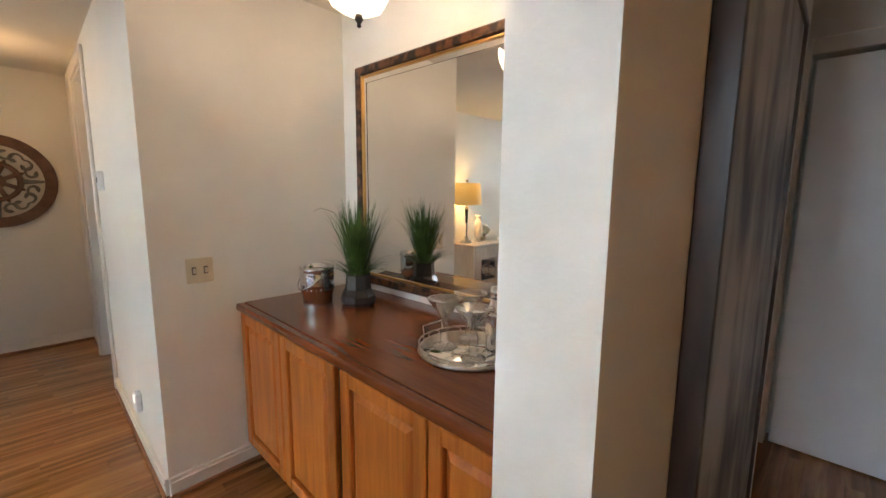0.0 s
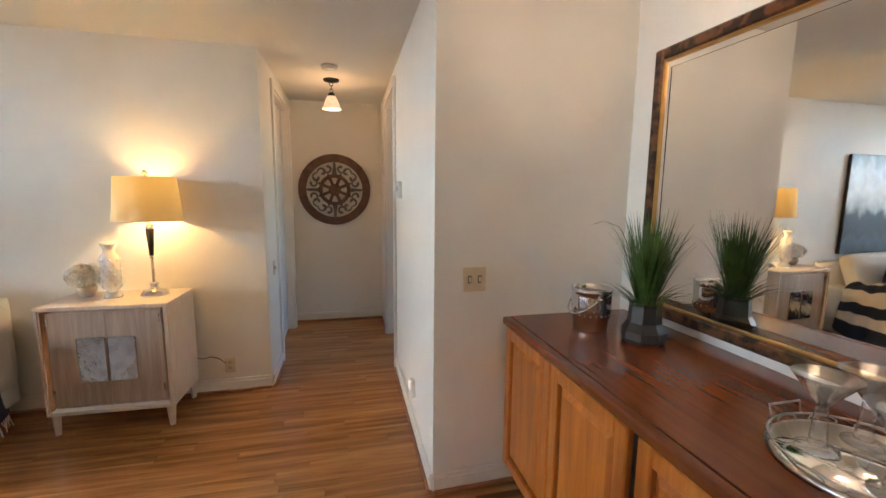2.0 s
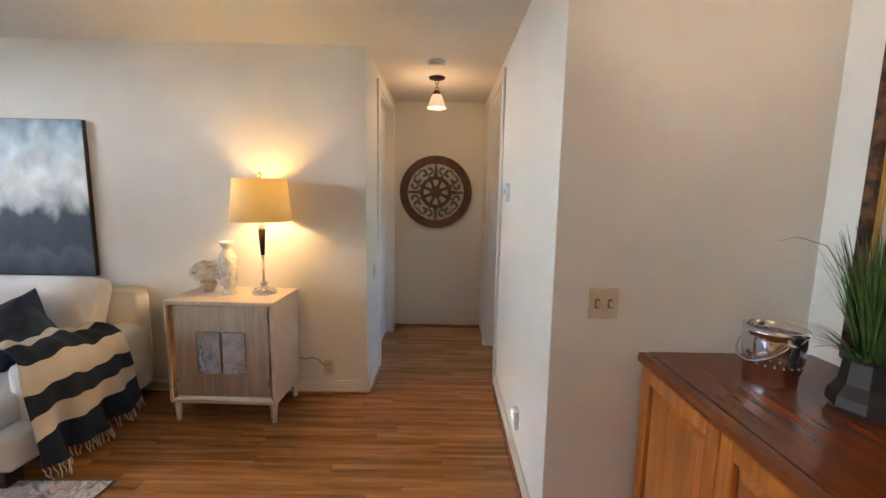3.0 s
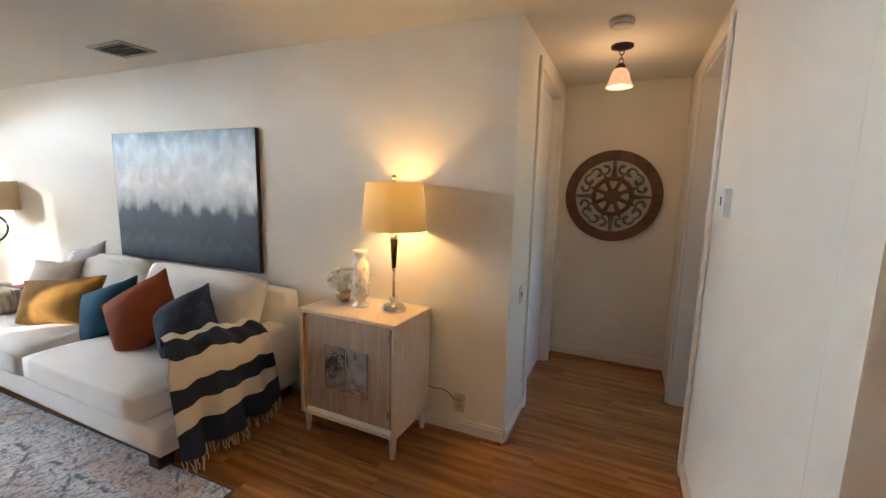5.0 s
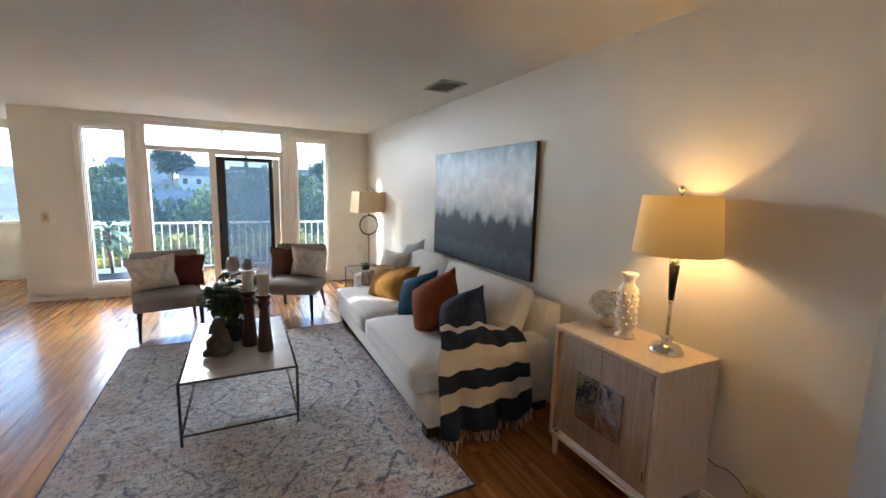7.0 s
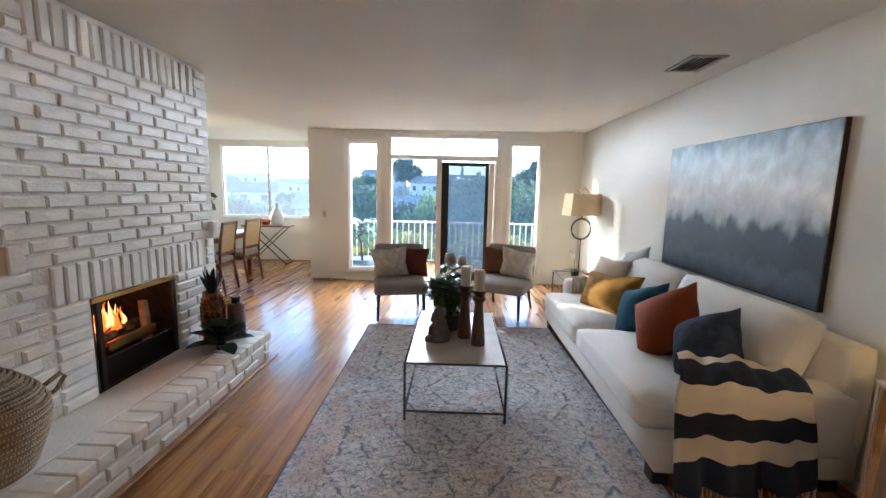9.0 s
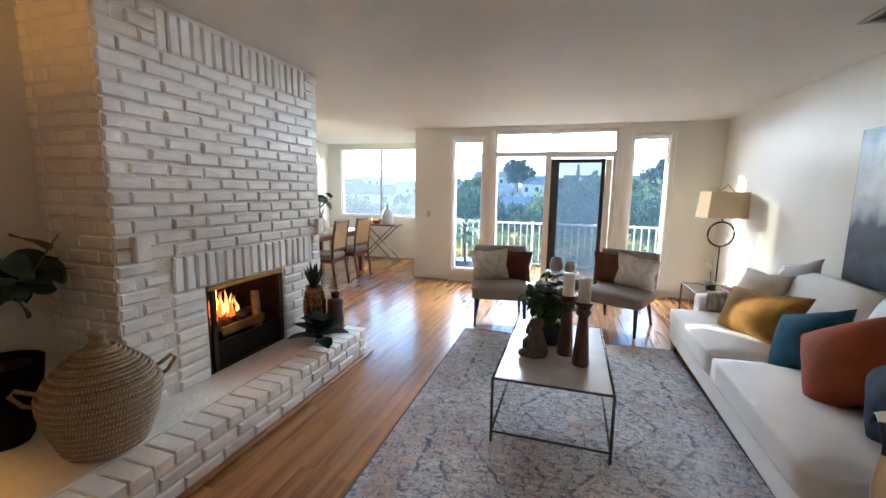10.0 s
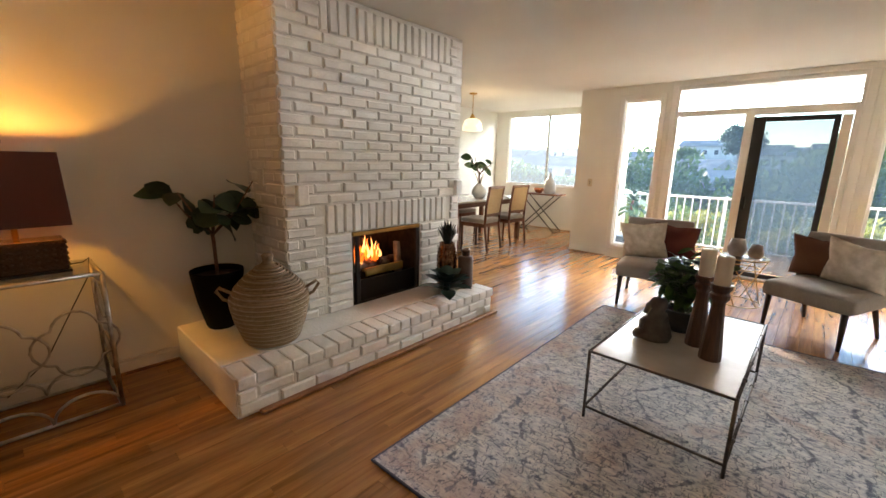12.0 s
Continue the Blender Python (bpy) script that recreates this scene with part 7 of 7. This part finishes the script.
part("pot", lathe([(0, 0), (0.19, 0), (0.23, 0.05), (0.25, 0.30), (0.23, 0.30), (0, 0.26)], 28), mat("blue_grey_pot", (0.12, 0.15, 0.19), 0.5), pt)
part("trunk", tube([(0, 0, 0.25), (0.02, 0, 0.6), (0, 0.02, 0.85)], 0.022, 8), M["stem"], pt)
M["palm"] = mat("balcony_leaf", (0.03, 0.085, 0.03), 0.5, colour2=(0.07, 0.15, 0.05), scale=8)
rnd = random.Random(2)
for k in range(30):
    a = k * 2.4
    ob = part("leaf", leaf_bm(rnd.uniform(.25, .42), .085, .55, 6), M["palm"], pt)
    ob.matrix_basis = aim((0, 0, 0.62 + 0.012 * k), (math.cos(a), math.sin(a), rnd.uniform(-.1, 1.0)))

# ---- ground, hillside, far houses ----
def lie(x, y):
    """Height of the hillside."""
    d = -y
    h = -5.5 - 0.5 * min(max(0, (d - 8) / 12), 1)
    h += 9.5 * (max(0.0, min(1.0, (d - 45) / 130)) ** 1.25)
    return h + 1.2 * noise.noise(Vector((x / 45, y / 45, 0))) * min(1, d / 40 if d > 0 else 0)


verts, faces = [], []
NXG, NYG = 60, 60
for j in range(NYG + 1):
    for i in range(NXG + 1):
        u, v = i / NXG * 2 - 1, j / NYG * 2 - 1
        x, y = 900 * u * abs(u) ** 1.2, 900 * v * abs(v) ** 1.2
        verts.append((x, y, lie(x, y)))
for j in range(NYG):
    for i in range(NXG):
        a = j * (NXG + 1) + i
        faces.append((a, a + 1, a + NXG + 2, a + NXG + 1))
me = bpy.data.meshes.new("ground")
me.from_pydata(verts, [], faces)
me.materials.append(mat("hillside", (0.035, 0.06, 0.025), 0.95, colour2=(0.09, 0.10, 0.05), scale=0.15))
gr = new("ground", me)
tagged(gr, "green hillside with dry grass below the balcony", "ground", "", WS)
# building mass under the room
solid("building_base", box(-4.6, 3.5, -7.1, 4.6, -6.5, -0.201), M["wall"], "plain stucco storey below the balcony", "building", WS)

M["stucco"] = mat("white_stucco", (0.50, 0.48, 0.45), 0.8, colour2=(0.40, 0.39, 0.38), scale=0.4, vary=0.2)
M["roof"] = mat("grey_roof", (0.16, 0.15, 0.15), 0.8, colour2=(0.24, 0.21, 0.19), scale=0.6, vary=0.3)
M["dark_pane"] = mat("far_pane", (0.04, 0.05, 0.07), 0.15)


def house(x, y, w, d, h, rz, z=None, flat=False):
    t = thing("house", "pale stucco hillside house with dark windows", "house", (x, y, (lie(x, y) if z is None else z) - 0.5), rz, group="houses on the hillside")
    part("wall", box(-w / 2, w / 2, -d / 2, d / 2, 0, h), M["stucco"], t)
    if flat:
        part("roof", box(-w / 2 - .3, w / 2 + .3, -d / 2 - .3, d / 2 + .3, h, h + .35, 0.05), M["stucco"], t)
    else:
        bm = bmesh.new()
        o = .5
        b = [bm.verts.new(p) for p in ((-w / 2 - o, -d / 2 - o, h), (w / 2 + o, -d / 2 - o, h), (w / 2 + o, d / 2 + o, h), (-w / 2 - o, d / 2 + o, h))]
        r = [bm.verts.new(p) for p in ((-w / 2 - o, 0, h + d * .22), (w / 2 + o, 0, h + d * .22))]
        for f in ((b[0], b[1], r[1], r[0]), (b[2], b[3], r[0], r[1]), (b[0], r[0], b[3]), (b[1], b[2], r[1]), (b[3], b[2], b[1], b[0])):
            bm.faces.new(f)
        finish(bm)
        part("roof", bm, M["roof"], t)
    n = max(2, int(w / 2.6))
    for s in range(max(1, int(h / 2.9))):
        for k in range(n):
            xx = -w / 2 + w * (k + .5) / n
            zz = 1.4 + 2.8 * s
            wn_ = part("window", box(xx - .6, xx + .6, d / 2 + .01, d / 2 + .08, zz - .1, zz + 1.3), M["rail_white"], t)
            part("pane", box(xx - .52, xx + .52, d / 2 + .081, d / 2 + .1, zz - .02, zz + 1.22), M["dark_pane"], wn_)
    return t


rnd = random.Random(77)
spots = []
for ring, (dist, n, hh) in enumerate(((52, 9, 5.6), (78, 12, 5.8), (108, 14, 6.2), (145, 16, 6.5))):
    for k in range(n):
        a = -0.62 + 1.55 * (k + rnd.uniform(.2, .8)) / n
        spots.append((dist * math.sin(a) * 1.0 - 4, -dist * math.cos(a), rnd.uniform(8, 14), rnd.uniform(7, 9), hh * rnd.choice((.55, 1, 1)), rnd.uniform(-25, 25), rnd.random() < .5))
for s in spots:
    house(s[0], s[1], s[2], s[3], s[4], s[5], None, s[6])

# trees
def crown_mesh(name, seed, rx, rz_, clumps, per, leaf, material, tall=False):
    rnd = random.Random(seed)
    vs, fs = [], []
    for c in range(clumps):
        d = Vector((rnd.gauss(0, 1), rnd.gauss(0, 1), rnd.gauss(0, 1))).normalized() * rnd.uniform(.25, 1) ** .5
        if tall:
            u = rnd.random()
            ctr = Vector((d.x * rx * (1 - u) * .9, d.y * rx * (1 - u) * .9, (u - .5) * 2 * rz_))
            cr = rx * .35 * (1.2 - u)
        else:
            ctr = Vector((d.x * rx, d.y * rx, d.z * rz_))
            cr = rx * rnd.uniform(.22, .38)
        for k in range(per):
            e = Vector((rnd.gauss(0, 1), rnd.gauss(0, 1), rnd.gauss(0, .7))).normalized() * cr * rnd.uniform(.4, 1.05)
            p = ctr + e
            q = Euler((rnd.uniform(0, 6.3), rnd.uniform(0, 6.3), rnd.uniform(0, 6.3))).to_matrix()
            s = leaf * rnd.uniform(.6, 1.3)
            b = len(vs)
            vs += [tuple(p + q @ Vector(v)) for v in ((-s, 0, 0), (0, -s * .5, s * .12), (s, 0, 0), (0, s * .5, s * .12))]
            fs.append((b, b + 1, b + 2, b + 3))
    me = bpy.data.meshes.new(name)
    me.from_pydata(vs, [], fs)
    me.materials.append(material)
    return me


def leafy(name, c1, c2):
    m = mat(name, c1, 0.6, colour2=c2, scale=0.6, island=0.3)
    m.node_tree.nodes["Principled BSDF"].inputs["Subsurface Weight"].default_value = 0.0
    nodes, links = m.node_tree.nodes, m.node_tree.links
    tl = nodes.new("ShaderNodeBsdfTranslucent")
    src = nodes["Principled BSDF"].inputs["Base Color"].links[0].from_socket
    links.new(src, tl.inputs["Color"])
    mx = nodes.new("ShaderNodeMixShader")
    mx.inputs[0].default_value = 0.5
    links.new(nodes["Principled BSDF"].outputs[0], mx.inputs[1])
    links.new(tl.outputs[0], mx.inputs[2])
    links.new(mx.outputs[0], nodes["Material Output"].inputs["Surface"])
    return m


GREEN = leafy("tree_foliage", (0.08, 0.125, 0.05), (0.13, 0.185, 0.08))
# brighter copy of the foliage, with sunlight put into its green
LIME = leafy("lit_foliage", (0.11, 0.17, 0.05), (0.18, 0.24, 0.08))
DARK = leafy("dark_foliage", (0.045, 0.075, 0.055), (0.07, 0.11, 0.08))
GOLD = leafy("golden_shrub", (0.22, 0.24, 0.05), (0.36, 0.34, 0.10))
M["bark"] = mat("tree_bark", (0.06, 0.045, 0.035), 0.9, colour2=(0.11, 0.085, 0.065), scale=6, bump=0.6, bump_scale=20)
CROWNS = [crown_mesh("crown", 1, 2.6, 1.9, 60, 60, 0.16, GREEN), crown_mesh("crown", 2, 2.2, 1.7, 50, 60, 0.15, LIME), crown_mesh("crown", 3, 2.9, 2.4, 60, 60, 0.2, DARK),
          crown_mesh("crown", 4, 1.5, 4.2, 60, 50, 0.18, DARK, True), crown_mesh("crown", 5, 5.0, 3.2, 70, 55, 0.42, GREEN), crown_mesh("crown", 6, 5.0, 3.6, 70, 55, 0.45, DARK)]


def tree(x, y, z, kind, s=1.0, label="leafy green garden tree below the balcony", rz=0.0):
    g = lie(x, y)
    t = thing("tree", label, "tree", (x, y, g - 0.2), rz, group="trees on the hillside")
    hgt = z - g
    bm = tube([(0, 0, 0), (0.1, 0.05, hgt * .5), (0.0, 0.1, hgt)], 0.16 * s, 8, taper=0.05 * s)
    for k in range(5):
        a = k * 1.3
        tube([(0.05, 0.05, hgt * (.55 + .07 * k)), (0.8 * s * math.cos(a), 0.8 * s * math.sin(a), hgt * (.7 + .07 * k)), (1.5 * s * math.cos(a), 1.5 * s * math.sin(a), hgt * (.85 + .06 * k))], 0.06 * s, 6, bm, taper=0.015 * s)
    part("trunk", bm, M["bark"], t)
    ob = new("crown", CROWNS[kind])
    ob.parent = t
    ob.matrix_basis = pose(0, 0, hgt + 0.2, 0, 0, 40 * (x + y)) @ Matrix.Scale(s, 4)
    return t


tree(-1.5, -18.5, -0.2, 1, 0.9, "feathery lime-green tree in front of the houses")
tree(-3.0, -15.5, -1.9, 1, 0.9)
tree(-3.3, -17.5, 0.5, 1, 1.15, "tall lime-green tree behind the balcony door")
tree(1.9, -17.5, -1.3, 1, 0.9)
tree(-6.4, -16.5, -0.3, 1, 0.95)
tree(-8.4, -15.5, 1.2, 2, 0.8, "dark green tree rising beside the balcony")
tree(-4.4, -22.0, -1.4, 2, 1.0, "dark green tree among the houses")
tree(0.4, -24.0, -1.7, 2, 1.0, "dark green tree among the houses")
tree(3.6, -22.0, -0.3, 0, 1.1)
tree(-9.2, -19.0, 2.6, 5, 0.55, "tall dark pine beside the balcony")
tree(-2.6, -62, 2.2, 3, 0.8, "slender dark cypress on the hill")
tree(-20, -95, 5.5, 5, 0.8, "round dark tree on the ridge")
tree(12, -110, 7.0, 5, 0.8, "round dark tree on the ridge")
for k in range(26):
    a = -0.7 + 1.6 * rnd.random()
    dist = rnd.uniform(36, 130)
    x, y = dist * math.sin(a) - 4, -dist * math.cos(a)
    tree(x, y, lie(x, y) + rnd.uniform(2.2, 4.0), rnd.choice((4, 5, 4)), rnd.uniform(.6, 1.0), "broad tree between the hillside houses", rnd.uniform(0, 360))
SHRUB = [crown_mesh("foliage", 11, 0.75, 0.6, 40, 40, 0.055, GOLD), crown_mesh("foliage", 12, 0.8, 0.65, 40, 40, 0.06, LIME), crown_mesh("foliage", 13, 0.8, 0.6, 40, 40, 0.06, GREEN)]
for k in range(13):
    x = -5.2 + 0.45 * k
    t = thing("shrub", "sunlit yellow-green shrub behind the railing", "shrub", (x, -7.75 - 0.5 * rnd.random(), -0.5), 0, group="shrubs behind the railing")
    part("stem", tube([(0, 0, -5.6), (0.05, 0, -2), (0, 0.05, 0.5)], 0.05, 6, taper=.02), M["bark"], t)
    ob = new("foliage", SHRUB[(0, 1, 0, 2, 0)[k % 5]])
    ob.parent = t
    ob.matrix_basis = pose(0, 0, 0.28 + 0.25 * rnd.random(), 0, 0, 73 * k)

# ---- floor planks ----
WID = 0.076
LENS = (0.62, 0.83, 1.04, 1.31)


PLANKS = [mesh_of("plank", box(0.0003, WID - 0.0003, 0.0003, l - 0.0003, -0.013, 0.0, 0.0007), M["plank"]) for l in LENS]
rows = []
rnd = random.Random(11)
x = -5.66
while x < 3.2:
    y = -6.95 - rnd.uniform(0, 1.0)
    while y < 4.5:
        i = rnd.randrange(4)
        rows.append((x, y, i))
        y += LENS[i]
    x += WID
near = [r for r in rows if -3.6 < r[0] < -0.35 and -0.6 < r[1] < 1.75]
near = (near + [r for r in rows if -4.6 < r[0] <= -3.6 and 0.3 < r[1] < 1.9])[:300]
taken = set(near)
for x, y, i in near:
    ob = new("plank", PLANKS[i])
    ob.parent = subfloor
    ob.location = (x, y, 0)
verts, faces = [], []
for x, y, i in rows:
    if (x, y, i) in taken:
        continue
    b = len(verts)
    x0, x1, y0, y1, e = x + .0003, x + WID - .0003, y + .0003, y + LENS[i] - .0003, .0007
    verts += [(x0, y0, -.013), (x1, y0, -.013), (x1, y1, -.013), (x0, y1, -.013), (x0, y0, -e), (x1, y0, -e), (x1, y1, -e), (x0, y1, -e),
              (x0 + e, y0 + e, 0), (x1 - e, y0 + e, 0), (x1 - e, y1 - e, 0), (x0 + e, y1 - e, 0)]
    for a in (0, 4):
        for k in range(4):
            faces.append((b + a + k, b + a + (k + 1) % 4, b + a + 4 + (k + 1) % 4, b + a + 4 + k))
    faces.append((b + 8, b + 9, b + 10, b + 11))
me = bpy.data.meshes.new("planks")
me.from_pydata(verts, [], faces)
me.materials.append(M["plank_far"])
rest = new("planks", me)
rest.parent = subfloor
rest["kind"] = "stuff"
